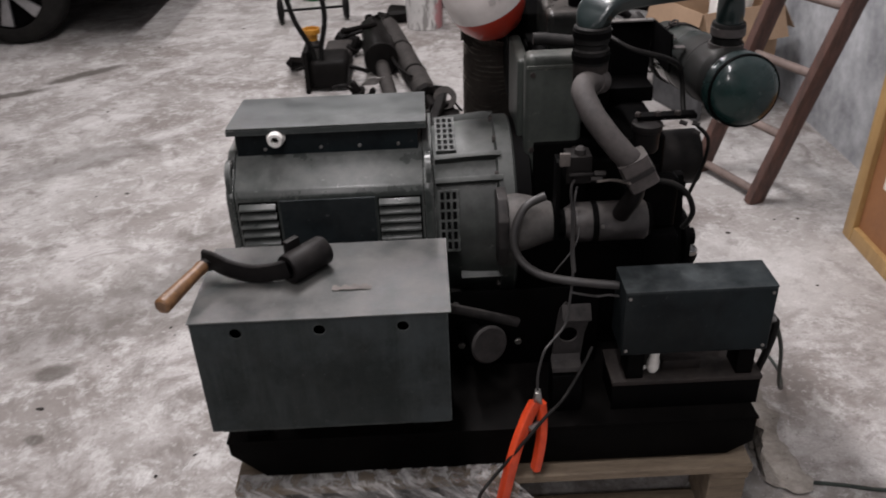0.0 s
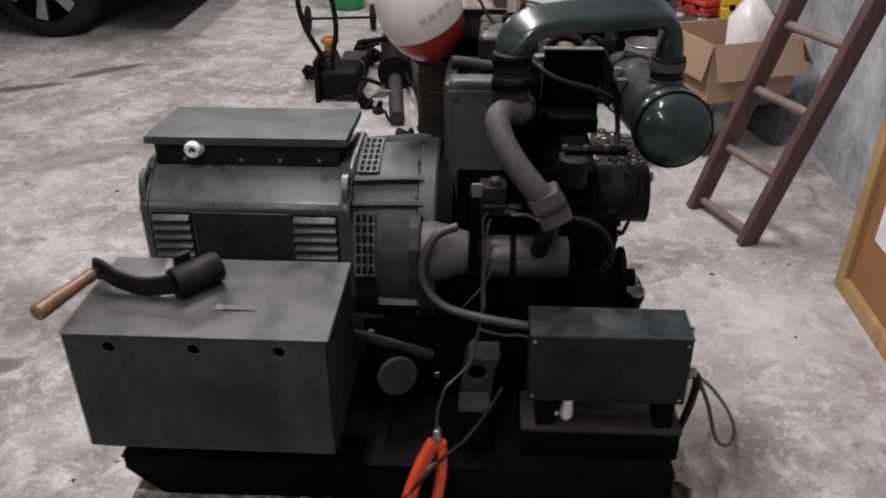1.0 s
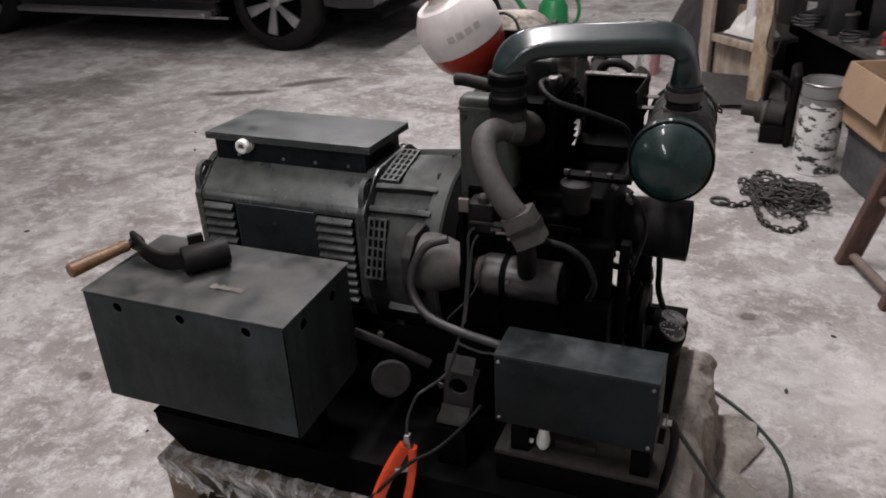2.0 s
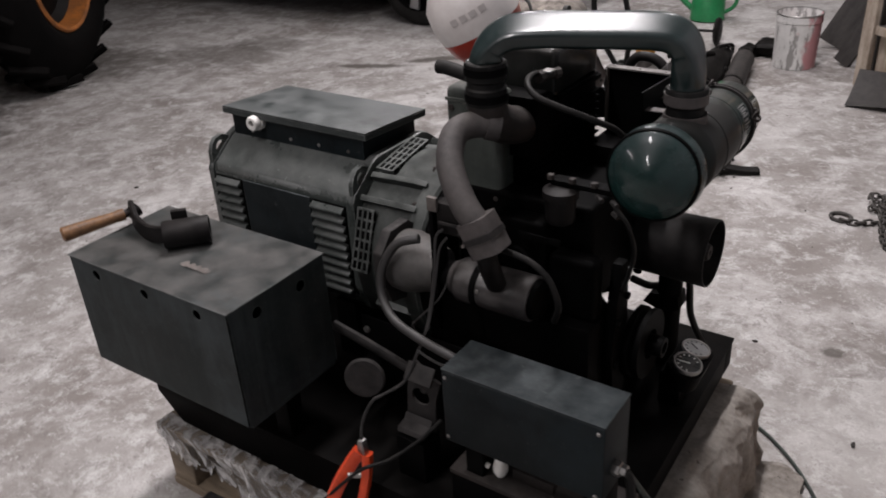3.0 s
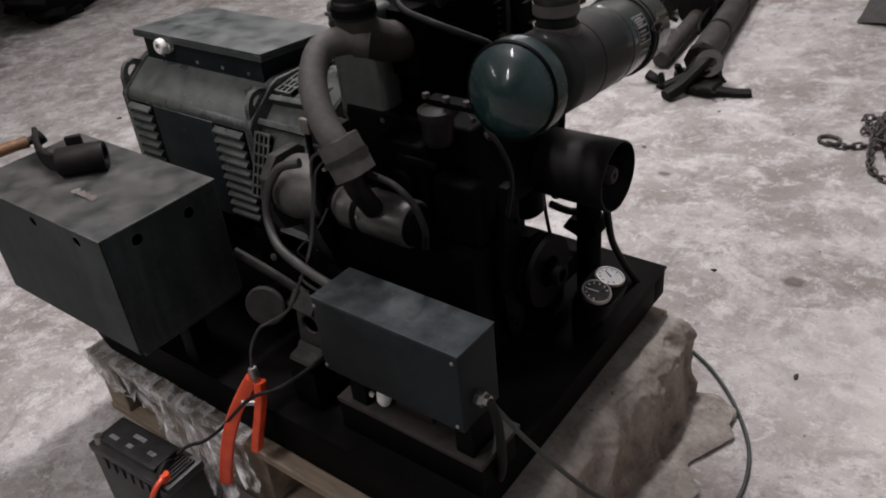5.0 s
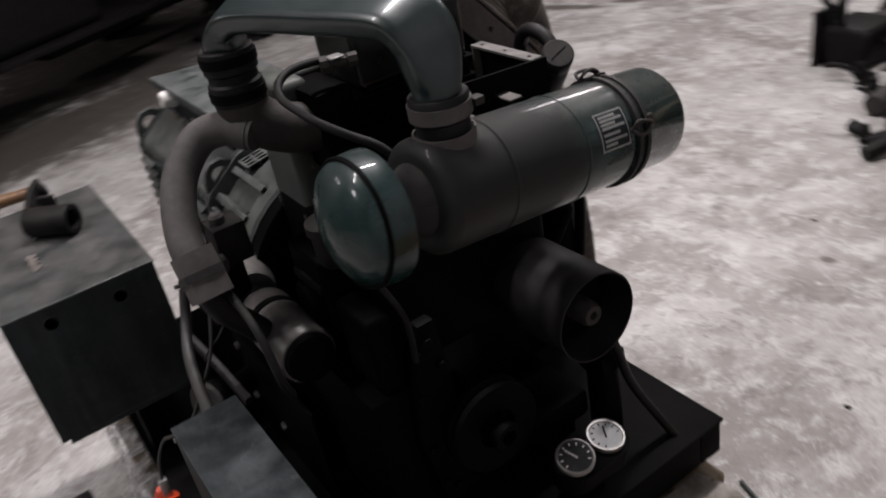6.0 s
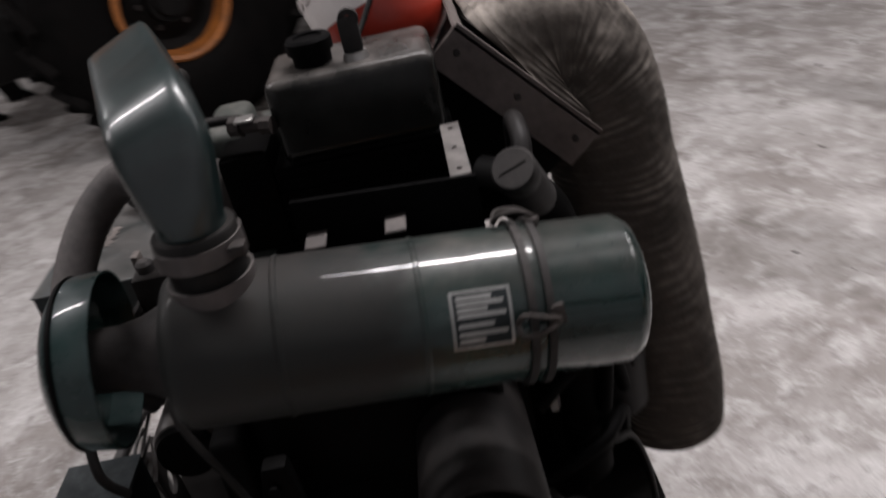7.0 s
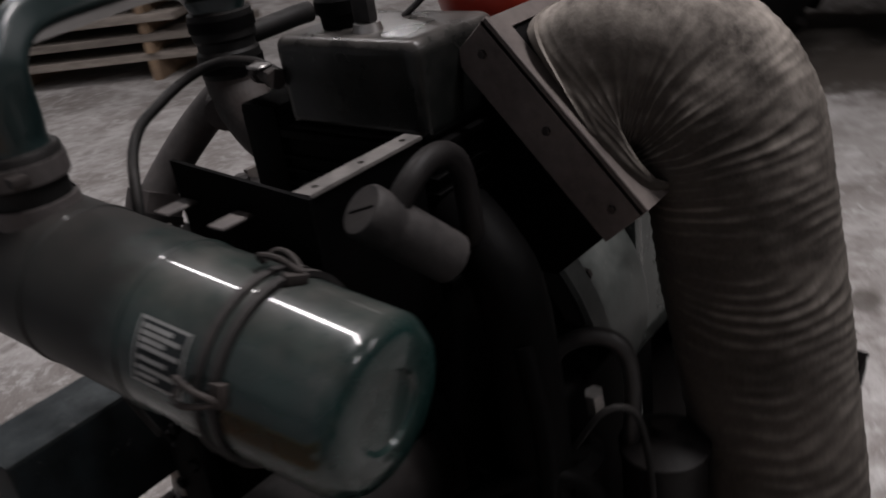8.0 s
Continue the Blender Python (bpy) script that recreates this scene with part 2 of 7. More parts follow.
BOWLPAINT = material("dulled_green_bowl_enamel", (0.0072, 0.02625, 0.0237), (0.0045, 0.01425, 0.0135), 0.2, scale=9, dust=0.45, dust_col=(0.10, 0.115, 0.12), bump=0.1, fine=34, coat=0.45, spec=0.2, matte=0.3, dust_from=-0.1)
ALTGREEN = material("dusty_grey_green_enamel", (0.051, 0.0585, 0.05475), (0.018, 0.0222, 0.0207), 0.25, rough_var=0.3, scale=9, dust=0.5, dust_col=(0.2, 0.2, 0.195), bump=0.11, fine=55, chips=(0.10, 0.10, 0.095), spec=0.5, spread=0.7, worn=(0.16, 0.165, 0.16), streaks=(0.09, 0.096, 0.093))
BELLPAINT = material("dirty_dark_green_casting", (0.02746, 0.03203, 0.02974), (0.00648, 0.00792, 0.007344), 0.42, rough_var=0.25, scale=11, dust=0.5, dust_col=(0.17, 0.178, 0.168), bump=0.16, fine=60, spec=0.34, chips=(0.07, 0.07, 0.066), worn=(0.14, 0.145, 0.14), spread=0.5)
PANEL = material("slate_green_paint", (0.004275, 0.00615, 0.006975), (0.00255, 0.00375, 0.004275), 0.55, scale=6, dust=0.5, dust_col=(0.16, 0.178, 0.183), bump=0.05, fine=70, chips=(0.04, 0.04, 0.04), spec=0.1, spread=0.7, worn=(0.06, 0.066, 0.066), streaks=(0.015, 0.019, 0.0215), bloom=(0.014, 0.020, 0.023))
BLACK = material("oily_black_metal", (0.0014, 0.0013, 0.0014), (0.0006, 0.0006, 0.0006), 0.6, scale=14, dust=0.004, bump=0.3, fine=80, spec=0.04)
SOOT = material("matt_black_paint_and_recess_shade", (0.0015, 0.0014, 0.0016), (0.0008, 0.0008, 0.0008), 0.6, scale=8, dust=0.006, bump=0.12, fine=70, spec=0.05)
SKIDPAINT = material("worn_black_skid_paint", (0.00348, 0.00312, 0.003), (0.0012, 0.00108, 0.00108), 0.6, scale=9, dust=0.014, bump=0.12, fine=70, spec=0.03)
COWLGREEN = material("dusty_olive_green_enamel", (0.046, 0.055, 0.049), (0.018, 0.0225, 0.0205), 0.42, scale=9, dust=0.35, bump=0.09, fine=70, spec=0.3, spread=0.7, chips=(0.10, 0.10, 0.09), worn=(0.15, 0.155, 0.14), streaks=(0.075, 0.080, 0.072))
TIN = material("dusty_black_tin", (0.00975, 0.008775, 0.00897), (0.003375, 0.003, 0.003), 0.5, scale=10, dust=0.09, bump=0.12, fine=70, spec=0.12)
COVERPAINT = material("dusty_black_green_paint", (0.0065, 0.00775, 0.0074), (0.0035, 0.00425, 0.004), 0.23, scale=12, dust=0.36, bump=0.10, fine=80, spec=0.25, worn=(0.14, 0.138, 0.13))
MOTORCASE = material("dusty_black_motor_paint", (0.0486, 0.04431, 0.04431), (0.01615, 0.01491, 0.01491), 0.3, scale=16, dust=0.42, bump=0.15, fine=100, spec=0.5)
CAST = material("dusty_cast_iron", (0.026, 0.024, 0.024), (0.009, 0.0085, 0.0085), 0.6, scale=18, dust=0.16, bump=0.35, fine=110, spec=0.2)
COLLARRUB = material("dusty_brown_rubber", (0.07, 0.0602, 0.0588), (0.022, 0.019, 0.0185), 0.6, scale=18, dust=0.35, bump=0.2, fine=90)
RUBBER = material("black_rubber", (0.007, 0.007, 0.007), (0.003, 0.003, 0.003), 0.55, scale=20, dust=0.12, bump=0.1, spec=0.15)
GREYRUBBER = material("dusty_grey_rubber_hose", (0.051, 0.0442, 0.04352), (0.02312, 0.0204, 0.02006), 0.7, scale=16, dust=0.35, bump=0.12, fine=120)
GREYIRON = material("dusty_grey_motor_case", (0.07488, 0.072, 0.06912), (0.02016, 0.01904, 0.01848), 0.5, scale=14, dust=0.42, bump=0.2, fine=100, spec=0.3)
DUSTSTEEL = material("dusty_sheet_steel", (0.14, 0.122, 0.112), (0.06, 0.052, 0.048), 0.6, scale=14, dust=0.25, bump=0.15, fine=90, spec=0.3)
CABLEGREY = material("dusty_black_cable", (0.022, 0.0205, 0.0205), (0.010, 0.0095, 0.0095), 0.5, scale=20, dust=0.12, bump=0.1)
STEEL = material("worn_steel", (0.42, 0.41, 0.40), (0.2, 0.19, 0.18), 0.38, metal=0.9, scale=25, bump=0.1, dust=0.15)
COLLARTIN = material("dusty_brown_tinplate", (0.103, 0.0858, 0.08063), (0.04462, 0.03604, 0.03432), 0.6, scale=13, dust=0.45, dust_col=(0.21, 0.185, 0.165), bump=0.2, fine=80, spec=0.25)
ZINC = material("dull_zinc_strip", (0.1785, 0.1659, 0.1575), (0.0945, 0.0882, 0.084), 0.5, metal=0.3, scale=30, bump=0.1)
RUST = material("rusty_steel", (0.026, 0.020, 0.018), (0.009, 0.0075, 0.007), 0.65, scale=22, bump=0.5, fine=140, dust=0.12, spec=0.3)
WHITEPL = material("white_plastic", (0.78, 0.77, 0.74), (0.62, 0.6, 0.57), 0.35, scale=30, bump=0.03)
DIAL = material("grey_glazed_dial", (0.168, 0.168, 0.168), (0.108, 0.108, 0.108), 0.3, scale=40, bump=0, spec=0.8, coat=0.25)
DARKDIAL = material("dark_glazed_dial", (0.05, 0.05, 0.05), (0.03, 0.03, 0.03), 0.2, scale=40, bump=0, spec=0.6, coat=0.8)
PLATE = material("etched_alloy_plate", (0.36, 0.36, 0.35), (0.25, 0.25, 0.24), 0.4, metal=0.5, scale=50, bump=0.02)
# besides dust, the pale up-facing colour carries the overhead light on the duct
DUCT = material("dusty_canvas_duct_lit_top", (0.06375, 0.0555, 0.04875), (0.03, 0.02625, 0.02325), 0.9, scale=12, bump=0.3, fine=220, dust=0.85, dust_col=(0.50, 0.45, 0.40), dust_from=0.0, spec=0.1)
ORANGE = material("orange_red_insulated_grip", (0.72, 0.075, 0.02), (0.5, 0.045, 0.014), 0.4, scale=25, bump=0.05)
WOODGRIP = material("worn_wooden_grip", (0.23, 0.115, 0.048), (0.055, 0.030, 0.018), 0.45, scale=28, bump=0.4, fine=90)
PINE = material("raw_pallet_wood", (0.2418, 0.1894, 0.133), (0.11, 0.0825, 0.05844), 0.8, scale=5, bump=0.35, fine=50, stretch=(1, 7, 7), vary=0.2)
REDFUEL = material("red_plastic", (0.50, 0.05, 0.028), (0.38, 0.034, 0.02), 0.3, scale=8, bump=0.02)
TARP = material("grimy_sacking_sheet", (0.36, 0.335, 0.305), (0.085, 0.068, 0.055), 0.8, scale=13, bump=0.3, fine=90, spread=0.75, chips=(0.05, 0.036, 0.027))
FILM = material("crumpled_plastic_film", (0.702, 0.6818, 0.6683), (0.33, 0.319, 0.3135), 0.25, scale=14, bump=0.2, fine=60)


def streak_alpha(mat, stretch, lo, hi):
    """Lets a thin sheet show through between its creases."""
    nt = mat.node_tree
    N, L = nt.nodes, nt.links
    mp = N.new("ShaderNodeMapping")
    mp.vector_type = "TEXTURE"
    mp.inputs["Rotation"].default_value = (0, radians(30), 0)
    mp.inputs["Scale"].default_value = stretch
    L.new(N.new("ShaderNodeTexCoord").outputs["Object"], mp.inputs[0])
    n = N.new("ShaderNodeTexNoise")
    n.inputs["Scale"].default_value, n.inputs["Detail"].default_value, n.inputs["Roughness"].default_value = 1.0, 5.0, 0.65
    n.inputs["Distortion"].default_value = 0.6
    L.new(mp.outputs[0], n.inputs["Vector"])
    r = N.new("ShaderNodeMapRange")
    for k, v in zip(("From Min", "From Max", "To Min", "To Max"), (0.40, 0.60, lo, hi)):
        r.inputs[k].default_value = v
    L.new(n.outputs["Fac"], r.inputs["Value"])
    L.new(r.outputs[0], nt.nodes["Principled BSDF"].inputs["Alpha"])


streak_alpha(FILM, (0.11, 0.05, 0.022), 0.04, 0.95)


def floor_material():
    mat = bpy.data.materials.new("stained_shaded_concrete")
    mat.use_nodes = True
    nt = mat.node_tree
    N, L = nt.nodes, nt.links
    bsdf = N["Principled BSDF"]
    co = N.new("ShaderNodeTexCoord").outputs["Object"]

    def tex(s, detail=6.0, r=0.6, warp=0.0):
        n = N.new("ShaderNodeTexNoise")
        n.inputs["Scale"].default_value, n.inputs["Detail"].default_value = s, detail
        n.inputs["Roughness"].default_value, n.inputs["Distortion"].default_value = r, warp
        L.new(co, n.inputs["Vector"])
        return n.outputs["Fac"]

    def rng(fac, a, b, c=0.0, d=1.0):
        r = N.new("ShaderNodeMapRange")
        for k, v in zip(("From Min", "From Max", "To Min", "To Max"), (a, b, c, d)):
            r.inputs[k].default_value = v
        L.new(fac, r.inputs["Value"])
        return r.outputs[0]

    def mix(fac, a, b):
        n = N.new("ShaderNodeMix")
        n.data_type = "RGBA"
        L.new(fac, n.inputs[0])
        for i, v in ((6, a), (7, b)):
            if isinstance(v, tuple):
                n.inputs[i].default_value = (*v[:3], 1)
            else:
                L.new(v, n.inputs[i])
        return n.outputs[2]

    def op(kind, a, b):
        n = N.new("ShaderNodeMath")
        n.operation = kind
        for i, v in enumerate((a, b)):
            if isinstance(v, (int, float)):
                n.inputs[i].default_value = v
            else:
                L.new(v, n.inputs[i])
        return n.outputs[0]

    base = mix(rng(tex(1.1, 5, 0.62, 0.6), 0.38, 0.62), (0.205, 0.182, 0.168), (0.38, 0.362, 0.347))
    base = mix(rng(tex(3.4, 6, 0.70, 0.4), 0.46, 0.62, 0.0, 0.85), base, (0.52, 0.50, 0.49))
    base = mix(rng(tex(9.0, 8, 0.78, 0.3), 0.51, 0.62, 0.0, 0.68), base, (0.62, 0.61, 0.60))
    base = mix(rng(tex(5.5, 6, 0.72, 0.9), 0.33, 0.46, 0.75, 0.0), base, (0.16, 0.142, 0.13))
    base = mix(rng(tex(19.0, 7, 0.78, 0.4), 0.38, 0.44, 0.55, 0.0), base, (0.17, 0.155, 0.145))
    base = mix(rng(tex(46.0, 4, 0.7), 0.61, 0.66, 0.0, 0.5), base, (0.13, 0.115, 0.107))
    base = mix(rng(tex(30.0, 6, 0.75), 0.58, 0.65, 0.0, 0.5), base, (0.64, 0.63, 0.62))
    base = mix(rng(tex(13.0, 10, 0.82, 0.8), 0.57, 0.60, 0.0, 0.45), base, (0.66, 0.65, 0.64))
    base = mix(rng(tex(24.0, 8, 0.8, 0.5), 0.335, 0.365, 0.55, 0.0), base, (0.11, 0.10, 0.093))
    base = mix(rng(tex(140.0, 3, 0.6), 0.3, 0.7, 0.35, 0.0), base, (0.20, 0.185, 0.178))
    # oil spots, old drips and painted shade: x, y, half length, half width, turn in degrees, depth (below 0 is paler)
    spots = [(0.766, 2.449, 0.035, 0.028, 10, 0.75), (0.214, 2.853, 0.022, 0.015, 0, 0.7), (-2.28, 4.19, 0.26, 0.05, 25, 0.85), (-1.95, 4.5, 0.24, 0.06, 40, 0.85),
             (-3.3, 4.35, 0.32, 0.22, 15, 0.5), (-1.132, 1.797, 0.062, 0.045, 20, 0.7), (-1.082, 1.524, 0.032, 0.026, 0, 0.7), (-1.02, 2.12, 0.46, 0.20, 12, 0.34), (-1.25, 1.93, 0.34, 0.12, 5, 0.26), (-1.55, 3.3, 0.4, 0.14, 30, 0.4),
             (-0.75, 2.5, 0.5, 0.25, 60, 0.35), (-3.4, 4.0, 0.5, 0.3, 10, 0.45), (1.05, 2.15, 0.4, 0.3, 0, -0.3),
             # oil and the tractor's shade, both put into the floor colour
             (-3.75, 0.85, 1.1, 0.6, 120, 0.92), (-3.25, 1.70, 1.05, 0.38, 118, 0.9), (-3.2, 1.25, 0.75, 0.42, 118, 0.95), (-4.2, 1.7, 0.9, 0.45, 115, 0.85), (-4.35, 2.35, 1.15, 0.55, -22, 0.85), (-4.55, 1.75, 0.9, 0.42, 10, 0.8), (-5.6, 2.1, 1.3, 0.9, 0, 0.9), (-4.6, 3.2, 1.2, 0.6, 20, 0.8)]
    wobble = tex(9.0, 5, 0.7)
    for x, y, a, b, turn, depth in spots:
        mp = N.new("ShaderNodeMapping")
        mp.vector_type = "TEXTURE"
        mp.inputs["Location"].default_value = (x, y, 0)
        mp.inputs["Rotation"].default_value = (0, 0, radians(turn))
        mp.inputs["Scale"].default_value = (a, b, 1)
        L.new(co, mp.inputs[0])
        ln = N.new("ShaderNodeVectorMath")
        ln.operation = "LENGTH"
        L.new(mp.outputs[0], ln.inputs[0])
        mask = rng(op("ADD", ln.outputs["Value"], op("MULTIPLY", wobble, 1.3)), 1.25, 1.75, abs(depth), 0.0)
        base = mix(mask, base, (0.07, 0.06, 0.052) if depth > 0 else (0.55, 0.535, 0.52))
    L.new(base, bsdf.inputs["Base Color"])
    L.new(rng(tex(2.3, 4), 0.3, 0.7, 0.62, 0.85), bsdf.inputs["Roughness"])
    bsdf.inputs["Specular IOR Level"].default_value = 0.3
    bump = N.new("ShaderNodeBump")
    bump.inputs["Strength"].default_value, bump.inputs["Distance"].default_value = 0.5, 0.006
    L.new(op("ADD", tex(14.0, 8, 0.7), op("MULTIPLY", tex(90.0, 3), 0.35)), bump.inputs["Height"])
    L.new(bump.outputs[0], bsdf.inputs["Normal"])
    return mat


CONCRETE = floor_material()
PLASTER = material("patchy_whitewashed_plaster", (0.50, 0.515, 0.535), (0.20, 0.208, 0.222), 0.85, scale=4.5, bump=0.6, fine=22, spread=0.55)
DARKWALL = material("bare_block_wall", (0.22, 0.21, 0.2), (0.13, 0.12, 0.115), 0.9, scale=2.0, bump=0.4, fine=30)
ROOF = material("grey_fibre_cement", (0.4, 0.39, 0.38), (0.28, 0.27, 0.26), 0.9, scale=2.0, bump=0.2)

# ---- the garage: floor, walls, ceiling ----
X0, X1, Y0, Y1 = -9.0, 1.69, -7.0, 9.5
bm = bmesh.new()
bmesh.ops.create_grid(bm, x_segments=60, y_segments=60, size=0.5)
bm.transform(Matrix.Translation(((X0 + X1) / 2, (Y0 + Y1) / 2, 0)) @ Matrix.Diagonal((X1 - X0 + 0.6, Y1 - Y0 + 0.6, 1, 1)))
tagged(solo("floor", bm, CONCRETE, "worn pale concrete floor with oil stains and painted tractor shade", "floor", kind="structure"))
solo("wall_east", box((X1, Y0, 0), (X1 + 0.2, Y1, CEILING)), PLASTER, "rough whitewashed plaster wall with grey patches", "wall", kind="structure")
solo("wall_west", box((X0 - 0.2, Y0, 0), (X0, Y1, CEILING)), DARKWALL, "bare grey block wall", "wall", kind="structure")
solo("wall_north", box((X0 - 0.2, Y1, 0), (X1 + 0.2, Y1 + 0.2, CEILING)), DARKWALL, "bare grey block wall", "wall", kind="structure")
solo("wall_south", box((X0 - 0.2, Y0 - 0.2, 0), (X1 + 0.2, Y0, CEILING)), DARKWALL, "bare grey block wall", "wall", kind="structure")
solo("ceiling", box((X0 - 0.2, Y0 - 0.2, CEILING), (X1 + 0.2, Y1 + 0.2, CEILING + 0.15)), ROOF, "plain grey ceiling", "ceiling", kind="structure")

# ---- the generator set on its skid ----
gen = thing("generator_set", "old dark green diesel generator set on a steel skid", "generator", at=(0.08, 1.56, 0.197))
AY, AZ = 1.58, 0.60          # axis of the crankshaft


def side_rail(y0, y1, end):
    return prism([(-0.462, 0.292), (-0.462, 0.262), (-0.395, 0.197), (end - 0.052, 0.197), (end, 0.230), (end, 0.292)], y0, y1, "y", 0.003)


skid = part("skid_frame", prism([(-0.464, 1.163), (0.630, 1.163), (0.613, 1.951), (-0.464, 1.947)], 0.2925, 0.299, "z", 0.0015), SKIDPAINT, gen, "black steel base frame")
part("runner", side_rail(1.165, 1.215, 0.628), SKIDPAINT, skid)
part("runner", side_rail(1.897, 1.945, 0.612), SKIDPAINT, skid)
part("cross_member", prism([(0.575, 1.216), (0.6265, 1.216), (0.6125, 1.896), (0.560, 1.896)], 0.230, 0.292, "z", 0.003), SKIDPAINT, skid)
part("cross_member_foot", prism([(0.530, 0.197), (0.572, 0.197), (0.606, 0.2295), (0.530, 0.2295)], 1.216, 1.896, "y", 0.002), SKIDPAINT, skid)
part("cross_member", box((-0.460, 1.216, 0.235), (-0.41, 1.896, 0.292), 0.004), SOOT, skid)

# sheet-steel switch box at the front
BX0, BX1, BY0, BY1, BZ0, BZ1 = -0.442, 0.0, 1.048, 1.292, 0.437, 0.683
w, h, d = BX1 - BX0, BZ1 - BZ0, BY1 - BY0
bm = pierced([(0, 0), (w, 0), (w, h - 0.003), (0, h - 0.003)],
             [circle_outline(x - BX0, 0.656 - BZ0, 0.0105) for x in (-0.366, -0.223, -0.080)], 0.0025,
             Matrix.Translation((BX0, BY0 + 0.0025, BZ0)) @ pose(0, 0, 0, 90, 0, 0))
pierced([(0, 0), (d, 0), (d, h - 0.003), (0, h - 0.003)], [circle_outline(0.066, 0.212, 0.0115), circle_outline(0.177, 0.208, 0.0115)], 0.0025,
        Matrix.Translation((BX1 - 0.0025, BY0, BZ0)) @ pose(0, 0, 0, 90, 0, 90), bm)
box((BX0, BY0 + 0.003, BZ0), (BX0 + 0.0025, BY1, BZ1 - 0.003), 0, bm=bm)
box((BX0 + 0.003, BY1 - 0.0025, BZ0), (BX1 - 0.003, BY1, BZ1 - 0.003), 0, bm=bm)
box((BX0 + 0.015, BY0 + 0.012, BZ0 - 0.014), (BX1 - 0.006, BY1, BZ0 - 0.001), 0.002, bm=bm)
case = part("switch_box", bm, GREEN, gen, "dark green sheet-steel switch box with round holes")
part("lid", box((BX0 - 0.003, BY0 - 0.003, BZ1 - 0.0025), (BX1 + 0.003, BY1 + 0.002, BZ1), 0.0008, 1), LIDGREEN, case, "dusty folded steel lid")
# black block that stands for the shaded inside seen through the holes
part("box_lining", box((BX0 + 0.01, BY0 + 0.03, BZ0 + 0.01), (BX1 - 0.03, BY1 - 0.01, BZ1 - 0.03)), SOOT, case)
for x in (-0.40, -0.06):
    part("box_bracket", box((x - 0.02, 1.175, 0.2995), (x + 0.02, 1.215, 0.424), 0.002), SOOT, gen)
part("paper_scrap", roughen(cloth_strip((-0.205, 1.125, BZ1 + 0.002), 0.07, 0.017), 0.01, 0.002, 3), DUSTSTEEL, case, "torn strip of tape residue")

# alternator
half = [(1.505, 0.792), (1.485, 0.784), (1.424, 0.738), (1.417, 0.724), (1.417, 0.53), (1.44, 0.475), (1.48, 0.447)]
outline = half + [(2 * AY - y, z) for y, z in reversed(half)]
alt = part("alternator", prism(outline, -0.424, -0.036, "x", 0.004), ALTGREEN, gen, "dusty green alternator body with louvred openings")


def grown(k):
    return [(AY + (y - AY) * k, AZ + (z - AZ) * k) for y, z in outline]


part("end_plate", prism(grown(1.02), -0.440, -0.4245, "x", 0.003), ALTGREEN, alt)
part("end_flange", prism(grown(1.03), -0.0355, -0.016, "x", 0.004), ALTGREEN, alt)
for x in (-0.437, -0.031):
    lug = pierced([(1.418, 0.715), (1.49, 0.735), (1.488, 0.768), (1.474, 0.787), (1.458, 0.794), (1.438, 0.791), (1.427, 0.780), (1.420, 0.762)],
                  [circle_outline(1.450, 0.768, 0.0145)], 0.011, Matrix(((0, 0, 1, x), (1, 0, 0, 0), (0, 1, 0, 0), (0, 0, 0, 1))))
    part("lifting_eye", lug, ALTGREEN, alt)
part("access_panel", box((-0.333, 1.4125, 0.50), (-0.137, 1.4165, 0.718), 0.0015), PANEL, alt, "dark plain cover plate")
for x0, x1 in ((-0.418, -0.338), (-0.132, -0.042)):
    # black sheet in place of the shade between the louvres
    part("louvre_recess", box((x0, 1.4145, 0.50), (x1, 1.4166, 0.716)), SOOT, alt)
    for i in range(10):
        z = 0.714 - 0.0205 * i
        bm = prism([(1.4160, z), (1.4035, z - 0.0080), (1.4025, z - 0.0120), (1.4150, z - 0.0120)], x0 + 0.003, x1 - 0.003, "x", 0.0008)
        part("louvre", bm, ALTGREEN, alt)
bm = prism([(1.492, 0.783), (1.668, 0.783), (1.668, 0.834), (1.492, 0.846)], -0.420, -0.044, "x", 0.002)
term = part("terminal_box", bm, PANEL, gen, "black-green terminal box with an overhanging lid")
lid = box((-0.434, 1.480, -0.0005), (-0.026, 1.686, 0.0035), 0.0012)
box((-0.434, 1.480, -0.012), (-0.026, 1.482, -0.001), bm=lid)
box((-0.0275, 1.483, -0.012), (-0.026, 1.686, -0.001), bm=lid)
lid.transform(Matrix.Translation((0, 1.480, 0.8485)) @ pose(0, 0, 0, -3.6, 0, 0) @ Matrix.Translation((0, -1.480, 0)))
part("lid", lid, DUSTYLID, term, "dusty grey-green sheet lid with a turned-down edge")
for x in (-0.36, -0.245, -0.165, -0.085):
    part("rivet", bolt((x, 1.4925, 0.800), (0, -1, 0), 0.004, 0.003), STEEL, term)
GP, GD = Vector((-0.334, 1.4915, 0.828)), (0, -1, 0)
gland = part("cable_gland", lathe([(0, 0), (0, 0.019), (0.010, 0.019), (0.010, 0.0165), (0.022, 0.0165), (0.026, 0.014), (0.026, 0.008), (0.010, 0.007), (0.010, 0)], GP, GD, 24), WHITEPL, term, "white plastic cable gland")
part("gland_opening", lathe([(0, 0), (0, 0.0075), (0.001, 0.0075), (0.001, 0)], GP + Vector((0, -0.0115, 0)), GD, 16), RUBBER, gland)

